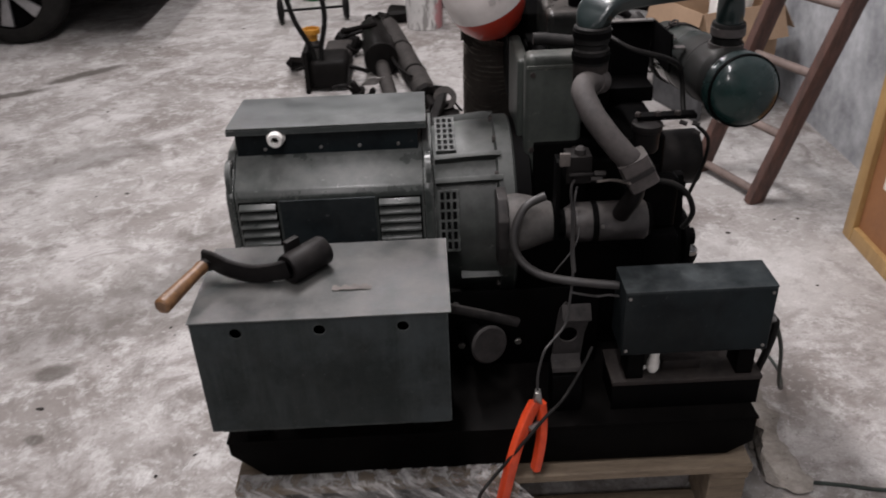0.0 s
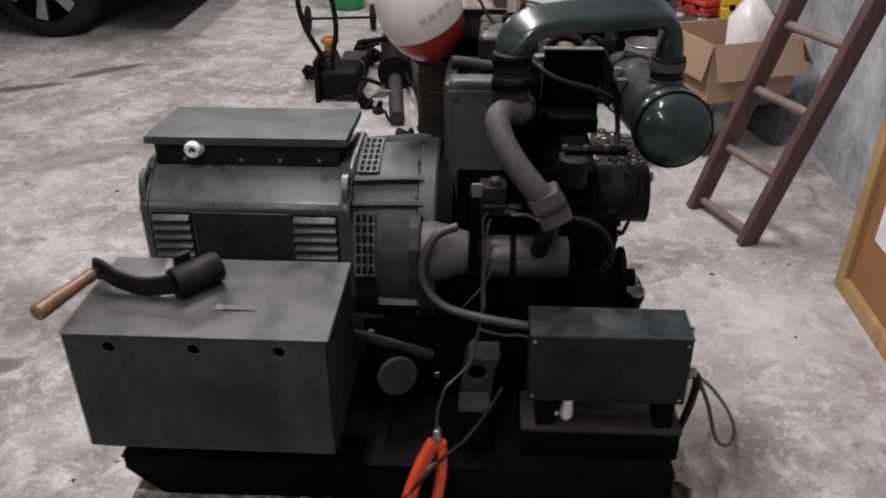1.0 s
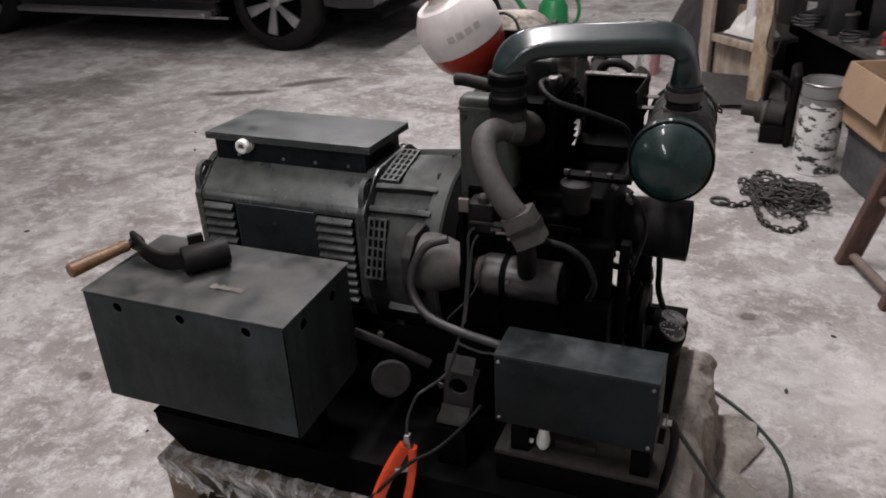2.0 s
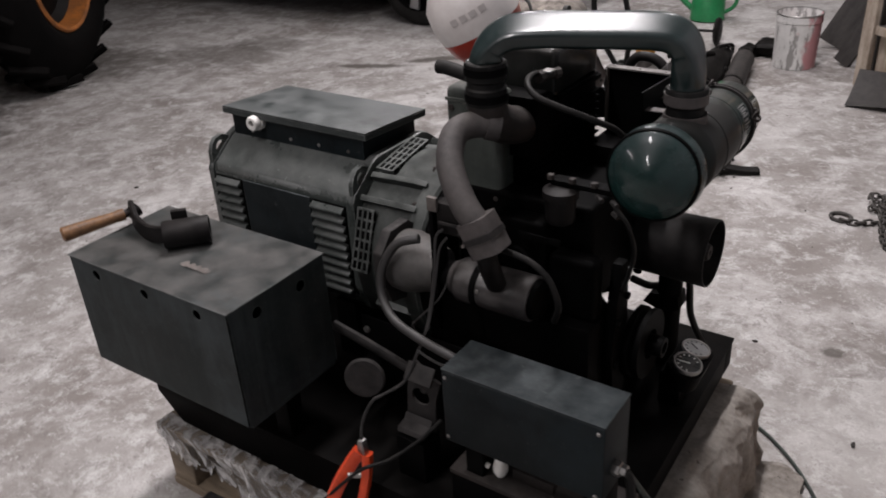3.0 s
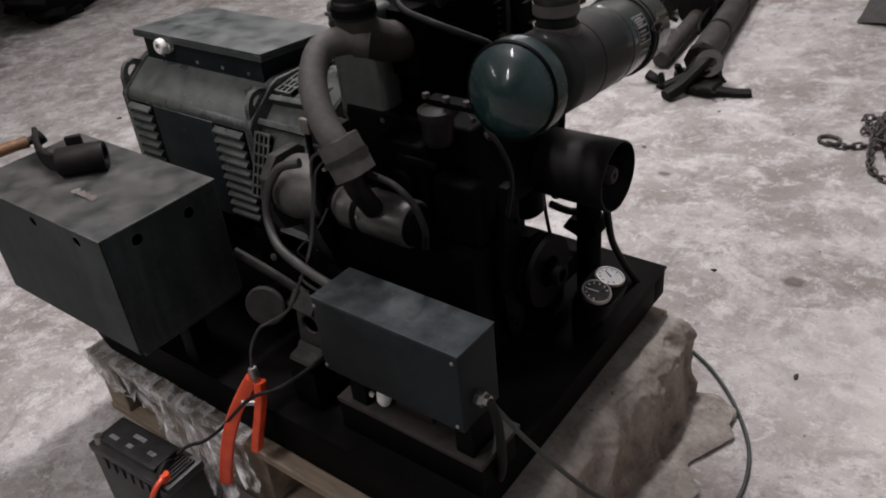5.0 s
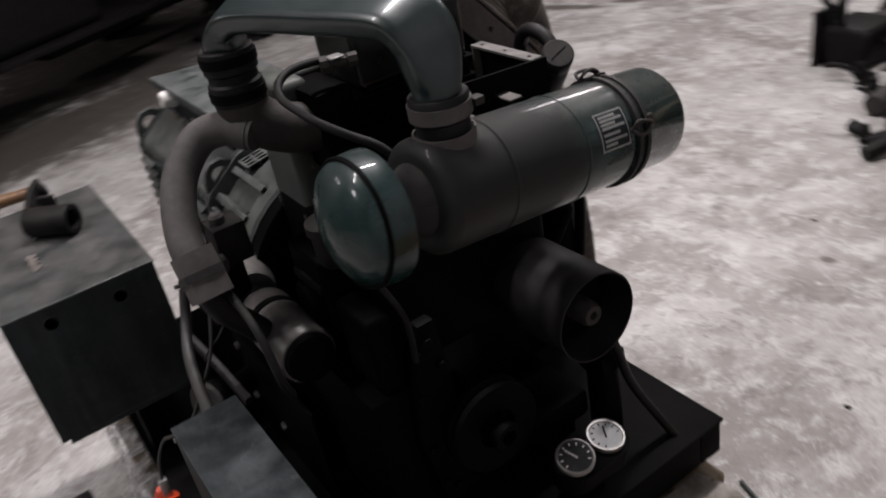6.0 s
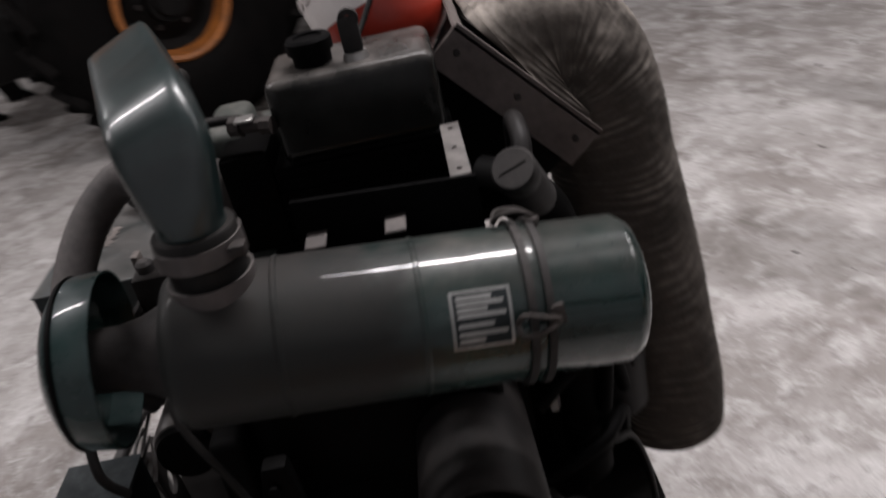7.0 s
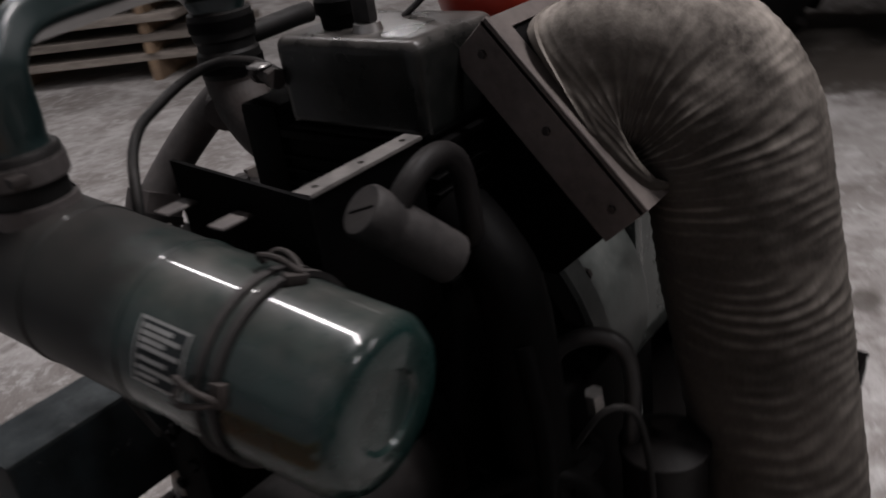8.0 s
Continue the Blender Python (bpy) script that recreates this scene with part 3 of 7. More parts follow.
# bell housing with grilles
bell = part("bell_housing", lathe([(0, 0.12), (0, 0.183), (0.012, 0.188), (0.075, 0.194), (0.13, 0.196), (0.135, 0.205), (0.165, 0.205), (0.17, 0.2), (0.17, 0.1)], (-0.0155, AY, AZ), (1, 0, 0), 40), BELLPAINT, gen,
            "ribbed green bell housing with slotted grilles")
for deg in (190, 251):
    m = Matrix.Translation((0, AY, AZ)) @ pose(0, 0, 0, deg - 90, 0, 0)
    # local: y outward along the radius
    # black sheet in place of the shaded hollow behind the slots
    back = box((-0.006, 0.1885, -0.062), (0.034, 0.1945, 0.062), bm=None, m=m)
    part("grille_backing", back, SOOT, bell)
    bm = bmesh.new()
    for x in (-0.008, 0.0045, 0.017, 0.0295):
        box((x, 0.190, -0.064), (x + 0.0042, 0.1972, 0.064), bm=bm)
    for z in (-0.064, -0.044, -0.0235, -0.0025, 0.0185, 0.0395, 0.060):
        box((-0.008, 0.190, z), (0.0345, 0.1968, z + 0.0042), bm=bm)
    bm.transform(m)
    part("grille", bm, BELLPAINT, bell)
for deg in (133, 148, 212, 227):
    m = Matrix.Translation((0, AY, AZ)) @ pose(0, 0, 0, deg - 90, 0, 0)
    part("housing_rib", prism([(-0.012, 0.185), (0.112, 0.185), (0.128, 0.212), (0.10, 0.214), (-0.012, 0.204)], -0.006, 0.006, "z", 0.002, m=m), BELLPAINT, bell)
for k in range(14):
    a = 2 * math.pi * k / 14 + 0.1
    part("flange_bolt", bolt((0.1195, AY + 0.199 * math.cos(a), AZ + 0.199 * math.sin(a)), (-1, 0, 0), 0.008, 0.008), RUST, bell)
part("mounting_foot", prism([(1.385, 0.528), (1.40, 0.540), (1.47, 0.540), (1.47, 0.2995), (1.455, 0.2995), (1.455, 0.528)], 0.035, 0.125, "x", 0.002), BELLPAINT, gen)
part("mounting_foot", prism([(1.70, 0.50), (1.70, 0.2995), (1.775, 0.2995), (1.775, 0.50)], 0.035, 0.125, "x", 0.002), BELLPAINT, gen)
for x in (-0.38, -0.12):
    part("alternator_foot", box((x - 0.03, 1.46, 0.2995), (x + 0.03, 1.70, 0.4465), 0.004), SOOT, gen)

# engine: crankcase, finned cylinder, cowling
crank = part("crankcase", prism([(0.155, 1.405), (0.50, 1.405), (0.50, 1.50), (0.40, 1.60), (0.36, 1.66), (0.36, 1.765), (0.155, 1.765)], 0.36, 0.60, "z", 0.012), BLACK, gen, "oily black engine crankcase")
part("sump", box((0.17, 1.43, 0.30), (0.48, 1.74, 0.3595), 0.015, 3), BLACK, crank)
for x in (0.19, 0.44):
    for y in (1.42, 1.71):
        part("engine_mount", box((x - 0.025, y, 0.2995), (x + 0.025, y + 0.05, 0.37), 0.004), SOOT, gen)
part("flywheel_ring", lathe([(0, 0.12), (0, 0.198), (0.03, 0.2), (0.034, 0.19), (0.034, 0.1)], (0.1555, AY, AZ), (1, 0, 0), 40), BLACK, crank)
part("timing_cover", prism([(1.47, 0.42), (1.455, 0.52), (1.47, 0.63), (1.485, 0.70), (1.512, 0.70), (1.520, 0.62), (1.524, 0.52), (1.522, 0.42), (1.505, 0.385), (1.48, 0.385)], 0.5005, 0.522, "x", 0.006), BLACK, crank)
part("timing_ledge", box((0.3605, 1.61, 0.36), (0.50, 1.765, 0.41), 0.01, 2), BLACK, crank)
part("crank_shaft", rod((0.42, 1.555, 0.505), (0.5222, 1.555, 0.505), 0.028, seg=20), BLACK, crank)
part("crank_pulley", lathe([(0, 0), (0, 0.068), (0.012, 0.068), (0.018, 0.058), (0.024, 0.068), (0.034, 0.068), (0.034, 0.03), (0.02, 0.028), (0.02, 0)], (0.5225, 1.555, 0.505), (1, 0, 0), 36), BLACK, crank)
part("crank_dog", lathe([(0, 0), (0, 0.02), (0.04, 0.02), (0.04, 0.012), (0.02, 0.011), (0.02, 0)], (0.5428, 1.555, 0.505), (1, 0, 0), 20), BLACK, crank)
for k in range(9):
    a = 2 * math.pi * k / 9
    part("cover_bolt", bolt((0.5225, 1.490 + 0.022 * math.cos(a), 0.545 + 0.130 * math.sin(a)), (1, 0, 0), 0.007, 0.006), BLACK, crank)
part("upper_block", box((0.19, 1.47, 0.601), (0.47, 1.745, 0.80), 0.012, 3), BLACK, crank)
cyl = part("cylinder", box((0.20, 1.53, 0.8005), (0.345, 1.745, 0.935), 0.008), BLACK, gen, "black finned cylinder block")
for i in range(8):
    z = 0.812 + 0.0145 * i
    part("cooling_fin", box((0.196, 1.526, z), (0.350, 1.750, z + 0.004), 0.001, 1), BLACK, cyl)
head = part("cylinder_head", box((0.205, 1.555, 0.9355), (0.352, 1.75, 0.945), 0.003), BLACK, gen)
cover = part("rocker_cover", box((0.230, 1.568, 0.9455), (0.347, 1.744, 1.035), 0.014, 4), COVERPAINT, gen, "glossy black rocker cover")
part("cover_edge", box((0.3455, 1.578, 0.9475), (0.3515, 1.736, 0.952), 0.001, 1), SOOT, cover)
part("oil_cap", lathe([(0, 0), (0, 0.020), (0.014, 0.021), (0.014, 0.0245), (0.026, 0.0245), (0.029, 0.022), (0.029, 0.016), (0.026, 0.015), (0.026, 0)], (0.300, 1.620, 1.0345), (0, 0, 1), 28), SOOT, cover, "black screw filler cap")
bm = box((0.311, 1.655, 1.042), (0.323, 1.676, 1.078), 0.004)
lathe([(0, 0.004), (0, 0.0105), (0.008, 0.0105), (0.008, 0.004)], (0.313, 1.667, 1.076), (1, 0, 0), 16, bm)
part("decompression_lever", bm, CAST, cover, "short upright grey lever")
part("lever_base", lathe([(0, 0), (0, 0.014), (0.008, 0.012), (0.008, 0)], (0.317, 1.666, 1.0345), (0, 0, 1), 16), STEEL, cover)
# tall blower cowling
bm = box((0.176, 1.473, 0.60), (0.292, 1.522, 0.978), 0.016, 4)
cowl = part("blower_cowling", bm, COWLGREEN, gen, "tall dark green sheet-metal blower cowling")
part("cowling_seam", box((0.178, 1.4705, 0.952), (0.290, 1.4735, 0.959), 0.001, 1), COWLGREEN, cowl)
for x in (0.19, 0.278):
    for z in (0.64, 0.78, 0.94):
        part("cowling_screw", bolt((x, 1.4735, z), (0, -1, 0), 0.006, 0.004), RUST, cowl)
part("cowling_side", box((0.165, 1.5225, 0.78), (0.1895, 1.70, 0.955), 0.008, 3), COWLGREEN, cowl)

# bracket and plates beside the cylinder
br = part("shroud_bracket", box((0.367, 1.7465, 0.80), (0.494, 1.7505, 0.9595), 0.001, 1), SOOT, gen, "black folded shroud bracket")
part("side_plate", prism([(1.592, 0.890), (1.757, 0.885), (1.757, 0.9615), (1.592, 0.972)], 0.4945, 0.4985, "x"), SOOT, br)
for y in (1.609, 1.680):
    part("cleaner_tab", box((0.499, y - 0.010, 0.9375), (0.530, y + 0.009, 0.9405), 0.001, 1), COLLARRUB, br, "dusty brown flat steel tab")
part("bracket_base", box((0.366, 1.66, 0.8005), (0.487, 1.746, 0.835), 0.004), SOOT, br)
bm = pierced([(0, 0), (0.128, 0), (0.128, 0.019), (0, 0.019)], [circle_outline(0.014, 0.0095, 0.003, 10), circle_outline(0.064, 0.0095, 0.003, 10), circle_outline(0.114, 0.0095, 0.003, 10)], 0.003,
             Matrix.Translation((0.366, 1.735, 0.9600)))
part("perforated_strip", bm, ZINC, br, "grey perforated metal strip")
part("strip_leg", box((0.367, 1.735, 0.845), (0.370, 1.746, 0.9595)), DUSTSTEEL, br)
# air cleaner, its axis almost along y
A, Bp = Vector((0.599, 1.385, 0.918)), Vector((0.562, 1.868, 0.858))
D = (Bp - A).normalized()
LEN = (Bp - A).length
R = 0.066
clean = part("air_cleaner", lathe([(0.100, 0), (0.100, R - 0.016), (0.103, R - 0.007), (0.110, R - 0.001), (0.116, R), (0.1885, R), (0.190, R + 0.0014), (0.1925, R + 0.0014), (0.194, R), (0.30, R), (0.3015, R + 0.0012), (0.3035, R + 0.0012), (0.305, R), (0.39, R), (0.39, 0)], A, D, 48), GLOSS, gen,
             "glossy green cylindrical oil-bath air cleaner")
part("end_cap", lathe([(0.3905, R - 0.003), (0.3905, R + 0.002), (0.400, R + 0.002), (0.404, R - 0.001), (LEN - 0.014, R - 0.002), (LEN - 0.004, R - 0.008), (LEN, R - 0.016), (LEN, 0.03), (LEN - 0.003, 0.027), (LEN - 0.003, 0)], A, D, 48), GLOSS, clean)
BA = A + Vector((-0.006, -0.007, -0.003))
bowl = part("dust_bowl", lathe([(0, 0), (0.003, 0.017), (0.016, 0.052), (0.024, 0.065), (0.034, 0.071), (0.055, 0.0732), (0.060, 0.0732), (0.060, 0.071), (0.034, 0.067), (0.03, 0.03), (0.03, 0)], BA, D, 48), BOWLPAINT, clean,
            "rounded dark green dust bowl")
part("bowl_rim", lathe([(0.0275, 0.0682), (0.0275, 0.070), (0.0315, 0.0722), (0.0325, 0.070)], BA, D, 48), SOOT, bowl)
part("neck", lathe([(0.031, 0.026), (0.060, 0.027), (0.080, 0.032), (0.0995, 0.042), (0.0995, 0.0)], A, D, 32), CAST, clean)
for s in (0.384, 0.398):
    part("clamp_band", lathe([(s, R), (s, R + 0.0045), (s + 0.006, R + 0.0045), (s + 0.006, R)], A, D, 48), CAST, clean)
side = D.cross(Vector((0, 0, 1))).normalized()          # towards +x
up = side.cross(D).normalized()


def on_cleaner(s, deg, r):
    a = radians(deg)
    return A + D * s + (side * math.cos(a) + up * math.sin(a)) * r


for deg in (18, 105, 200):
    bm = sweep([on_cleaner(0.373, deg, R + 0.004), on_cleaner(0.377, deg + 6, R + 0.012), on_cleaner(0.393, deg + 4, R + 0.013), on_cleaner(0.407, deg, R + 0.006),
                on_cleaner(0.393, deg - 4, R + 0.013), on_cleaner(0.377, deg - 6, R + 0.012), on_cleaner(0.373, deg, R + 0.004)], 0.0022, 5, 8)
    part("spring_clip", bm, RUST, clean)
    part("clip_hook", box((-0.005, -0.004, -0.003), (0.005, 0.012, 0.004), 0.001, m=axis_frame(on_cleaner(0.407, deg, R + 0.002), on_cleaner(0.407, deg, 1) - on_cleaner(0.407, deg, 0))), RUST, clean)


def wrap_patch(s0, s1, a0, a1, r, n=8):
    bm = bmesh.new()
    rows = [[bm.verts.new(on_cleaner(s, a0 + (a1 - a0) * i / n, r)) for i in range(n + 1)] for s in (s0, s1)]
    for i in range(n):
        bm.faces.new((rows[0][i], rows[0][i + 1], rows[1][i + 1], rows[1][i]))
    return bm


# rating plate: bordered, with rows of unreadable print
PS0, PS1, PA0, PA1 = 0.323, 0.371, 5.0, 45.0
plate = part("rating_plate", wrap_patch(PS0, PS1, PA0, PA1, R + 0.0008), PLATE, clean, "small metal rating plate with faint print")
part("plate_field", wrap_patch(PS0 + 0.0022, PS1 - 0.0022, PA0 + 2, PA1 - 2, R + 0.0011), PANEL, plate)
rows = [(0.09, 0.94, 0.70), (0.20, 0.94, 0.92), (0.31, 0.94, 0.6), (0.42, 0.94, 0.95), (0.60, 0.94, 0.7), (0.76, 0.94, 0.95), (0.89, 0.94, 0.5)]
for v, hi, length in rows:
    a = PA1 - 2 - (PA1 - PA0 - 4) * v
    part("print_bar", wrap_patch(PS0 + 0.005, PS0 + 0.005 + 0.040 * length, a - 1.4, a + 1.4, R + 0.0014, 2), PLATE, plate)

# intake pipe: coupling on the cleaner, hoop, coupling on the manifold
UP = (0, 0, 1)
CR = Vector((0.590, 1.536, 0))
part("outlet_stub", lathe([(0.92, 0.028), (0.965, 0.028)], CR, UP, 32), GLOSS, clean)
bandr = part("rubber_coupling", lathe([(0.950, 0.030), (0.950, 0.0325), (0.966, 0.0325), (0.968, 0.0300), (0.982, 0.0300), (0.984, 0.0330), (1.008, 0.0330), (1.010, 0.0315), (1.010, 0.025)], CR, UP, 32), RUBBER, gen, "black rubber coupling sleeve with two clamps")
for z in (0.953, 0.986):
    part("hose_clamp", lathe([(z, 0.0325), (z, 0.0345), (z + 0.016, 0.0345), (z + 0.016, 0.0325)], CR, UP, 32), COLLARRUB, bandr)
part("clamp_screw", box((0.603, 1.563, 0.990), (0.617, 1.576, 0.999), 0.002), RUST, bandr)
hoop = [(0.590, 1.536, 1.002), (0.590, 1.536, 1.036), (0.586, 1.535, 1.068), (0.570, 1.529, 1.088), (0.540, 1.519, 1.096), (0.46, 1.491, 1.097), (0.38, 1.463, 1.097), (0.330, 1.445, 1.092),
        (0.303, 1.435, 1.076), (0.294, 1.428, 1.054), (0.293, 1.426, 1.032)]


def pipe_section(u, a):
    flat = min(1.0, max(0.0, (u - 0.05) / 0.16)) * min(1.0, max(0.0, (0.95 - u) / 0.12))
    power = 2.0 + 5.0 * flat
    wdt, hgt = 0.053 + 0.016 * flat, 0.053 - 0.022 * flat
    c, s = math.cos(a), math.sin(a)
    k = (abs(c) ** power + abs(s) ** power) ** (-1 / power)
    return wdt / 2 * k * c, hgt / 2 * k * s


pipe = part("intake_pipe", sweep(hoop, pipe_section, 8, 32, up=(1, 0, 0)), PIPEGLOSS, gen, "glossy dark green flattened intake pipe hoop", sharp=60)
CL = Vector((0.293, 1.426, 0))
bandl = part("rubber_coupling", lathe([(0.978, 0.030), (0.978, 0.034), (1.004, 0.0345), (1.007, 0.0315), (1.016, 0.0315), (1.019, 0.0345), (1.046, 0.0345), (1.048, 0.032), (1.048, 0.025)], CL, UP, 32), RUBBER, gen, "black rubber coupling sleeve with two clamps")
for z in (0.984, 1.028):
    part("hose_clamp", lathe([(z, 0.034), (z, 0.0362), (z + 0.012, 0.0362), (z + 0.012, 0.034)], CL, UP, 32), SOOT, bandl)
part("intake_port", box((0.252, 1.500, 0.855), (0.352, 1.5545, 0.968), 0.008, 2), BLACK, gen)
part("intake_elbow", sweep([(0.293, 1.426, 0.985), (0.294, 1.430, 0.960), (0.299, 1.450, 0.937), (0.309, 1.490, 0.920), (0.318, 1.55, 0.914)], 0.0335, 6, 20), RUST, gen, "dusty brown-black cast intake elbow")
part("vent_stub", sweep([(0.290, 1.430, 1.014), (0.25, 1.438, 1.016), (0.205, 1.446, 1.020), (0.185, 1.447, 1.020)], 0.012, 5, 12), RUBBER, gen)
part("breather_hose", sweep([(0.340, 1.560, 0.998), (0.332, 1.520, 1.004), (0.340, 1.482, 1.006), (0.356, 1.457, 1.000), (0.380, 1.447, 0.990), (0.412, 1.452, 0.979), (0.44, 1.460, 0.969), (0.467, 1.480, 0.953), (0.490, 1.508, 0.932), (0.502, 1.520, 0.905), (0.506, 1.512, 0.865), (0.505, 1.490, 0.835)], 0.0054, 6, 10), RUBBER, gen, "thin black rubber hose")
part("banjo_union", lathe([(0, 0), (0, 0.010), (0.012, 0.010), (0.014, 0.0075), (0.034, 0.0075), (0.036, 0.011), (0.048, 0.011), (0.048, 0)], (0.352, 1.570, 0.996), (-0.35, -1, 0.02), 8), RUST, gen, "brownish steel hose union")
part("union_tag", box((0.338, 1.532, 1.0045), (0.356, 1.552, 1.0075), 0.001, 1), STEEL, gen)

# grey breather hose down to the starter side
hose = [(0.318, 1.425, 0.938), (0.288, 1.402, 0.947), (0.270, 1.367, 0.942), (0.280, 1.330, 0.915), (0.302, 1.307, 0.885), (0.332, 1.292, 0.850), (0.357, 1.289, 0.824), (0.374, 1.290, 0.793)]
hz = part("grey_hose", sweep(hose, 0.0225, 8, 20), GREYRUBBER, gen, "thick dusty grey rubber hose")
part("hose_end_clamp", sweep([(0.312, 1.421, 0.9395), (0.300, 1.411, 0.944)], 0.0240, 4, 20), GREYRUBBER, hz)
part("hose_spout", sweep([(0.362, 1.2895, 0.808), (0.366, 1.292, 0.780), (0.365, 1.302, 0.750), (0.358, 1.325, 0.715), (0.354, 1.340, 0.692)], 0.0178, 6, 18), TIN, hz, "dark brown pipe spout")
part("hose_collar", sweep([(0.350, 1.290, 0.838), (0.379, 1.291, 0.784)], rounded(0.050, 0.058, 6), 4, 24), COLLARRUB, hz, "broad rubber collar")
part("hose_band", sweep([(0.362, 1.290, 0.815), (0.367, 1.290, 0.806)], rounded(0.054, 0.062, 6), 2, 24), CAST, hz)

# starter motor
SY, SZ = 1.375, 0.658
st = part("starter_motor", lathe([(0, 0), (0, 0.030), (0.008, 0.034), (0.018, 0.0405), (0.022, 0.041), (0.161, 0.041), (0.165, 0.038), (0.165, 0)], (0.247, SY, SZ), (1, 0, 0), 32), MOTORCASE, gen, "dusty black starter motor")
part("starter_neck", rod((0.219, SY, SZ), (0.2475, SY, SZ), 0.028, seg=24), BLACK, st)
part("starter_end", lathe([(0, 0), (0, 0.036), (0.009, 0.034), (0.012, 0.02), (0.012, 0)], (0.4125, SY, SZ), (1, 0, 0), 28), BLACK, st)
part("starter_band", lathe([(0, 0.041), (0, 0.043), (0.012, 0.043), (0.012, 0.041)], (0.300, SY, SZ), (1, 0, 0), 28), SOOT, st)
part("brush_cover_screw", bolt((0.318, 1.3345, 0.668), (0, -1, 0.2), 0.004, 0.003), STEEL, st)
part("starter_bell", lathe([(0, 0.0), (0, 0.058), (0.02, 0.060), (0.045, 0.055), (0.075, 0.045), (0.09, 0.04), (0.09, 0)], (0.130, 1.375, 0.664), (1, 0, 0), 32), GREYIRON, st, "grey cast starter nose housing")
part("starter_flange", prism([(1.312, 0.64), (1.312, 0.70), (1.345, 0.735), (1.40, 0.735), (1.44, 0.70), (1.44, 0.60), (1.38, 0.575), (1.33, 0.59)], 0.108, 0.129, "x", 0.004), CAST, st)
part("terminal_plate", box((0.222, 1.338, 0.636), (0.231, 1.378, 0.812), 0.002), SOOT, st)
part("solenoid_block", box((0.240, 1.336, 0.764), (0.290, 1.382, 0.822), 0.004), TIN, st, "dusty black solenoid switch")
part("block_ledge", box((0.246, 1.331, 0.784), (0.292, 1.3355, 0.789), 0.001), CAST, st)
part("terminal_tab", box((0.226, 1.329, 0.806), (0.246, 1.3375, 0.832), 0.002), DUSTSTEEL, st)
part("terminal_cap", lathe([(0, 0), (0, 0.011), (0.010, 0.011), (0.014, 0.007), (0.014, 0)], (0.268, 1.352, 0.8223), UP, 16), CAST, st)
for x, z in ((0.300, 0.775), (0.306, 0.786)):
    part("terminal_bolt", rod((x - 0.012, 1.335, z), (x + 0.010, 1.333, z), 0.006, seg=6), CAST, st)
part("terminal_link", sweep([(0.300, 1.328, 0.772), (0.325, 1.312, 0.782), (0.345, 1.258, 0.800)], 0.0028, 6, 8), DUSTSTEEL, st)
part("battery_cable", sweep([(0.200, 1.335, 0.742), (0.160, 1.320, 0.728), (0.137, 1.302, 0.682), (0.143, 1.286, 0.637), (0.18, 1.266, 0.608), (0.243, 1.252, 0.596), (0.336, 1.240, 0.588)], 0.0085, 8, 12), CABLEGREY, gen, "looping thick dusty cable")
part("earth_cable", sweep([(0.372, 1.310, 0.780), (0.405, 1.310, 0.778), (0.440, 1.310, 0.770), (0.470, 1.310, 0.748), (0.486, 1.310, 0.712), (0.484, 1.314, 0.688), (0.474, 1.322, 0.664)], 0.0055, 8, 10), RUBBER, gen)
for pts, r in (([(0.256, 1.332, 0.775), (0.248, 1.320, 0.763), (0.250, 1.308, 0.71), (0.249, 1.288, 0.637), (0.250, 1.268, 0.600), (0.243, 1.246, 0.562), (0.231, 1.22, 0.517), (0.200, 1.195, 0.492), (0.184, 1.18, 0.480), (0.171, 1.163, 0.440), (0.170, 1.155, 0.400)], 0.0028),
               ([(0.262, 1.334, 0.76), (0.256, 1.318, 0.745), (0.254, 1.306, 0.70), (0.253, 1.288, 0.640), (0.254, 1.268, 0.605)], 0.0022),
               ([(0.268, 1.318, 0.68), (0.261, 1.302, 0.656), (0.247, 1.29, 0.637), (0.222, 1.281, 0.609), (0.213, 1.280, 0.595), (0.214, 1.29, 0.578)], 0.0016),
               ([(0.244, 1.248, 0.572), (0.270, 1.243, 0.568), (0.296, 1.243, 0.563), (0.317, 1.238, 0.568), (0.337, 1.235, 0.566)], 0.0026)):
    part("wire", sweep(pts, r, 6, 6), CABLEGREY, gen)

# fuel filter and injection pump on the near side
flt = part("fuel_filter", lathe([(0, 0), (0, 0.022), (0.006, 0.026), (0.045, 0.027), (0.047, 0.031), (0.06, 0.031), (0.064, 0.02), (0.064, 0)], (0.420, 1.448, 0.778), UP, 24), TIN, gen, "small black bowl fuel filter")
part("filter_bracket", box((0.40, 1.448, 0.842), (0.52, 1.474, 0.852), 0.002), SOOT, flt)
for x in (0.40, 0.44, 0.48):
    part("filter_nut", bolt((x, 1.450, 0.8525), UP, 0.007, 0.008), RUST, flt)
for x, z in ((0.486, 0.838), (0.512, 0.834), (0.515, 0.815)):
    part("banjo_fitting", rod((x, 1.448, z), (x + 0.012, 1.440, z - 0.003), 0.005, seg=8), CAST, flt)
part("injection_pump", box((0.30, 1.425, 0.655), (0.40, 1.4695, 0.775), 0.01, 3), BLACK, gen)
part("pump_side", rod((0.352, 1.41, 0.70), (0.352, 1.46, 0.70), 0.03, seg=20, bev=0.004), BLACK, gen)
part("governor_box", box((0.405, 1.43, 0.60), (0.495, 1.4695, 0.72), 0.012, 3), BLACK, gen)
part("lever", box((0.36, 1.405, 0.752), (0.44, 1.411, 0.764), 0.002), SOOT, gen)
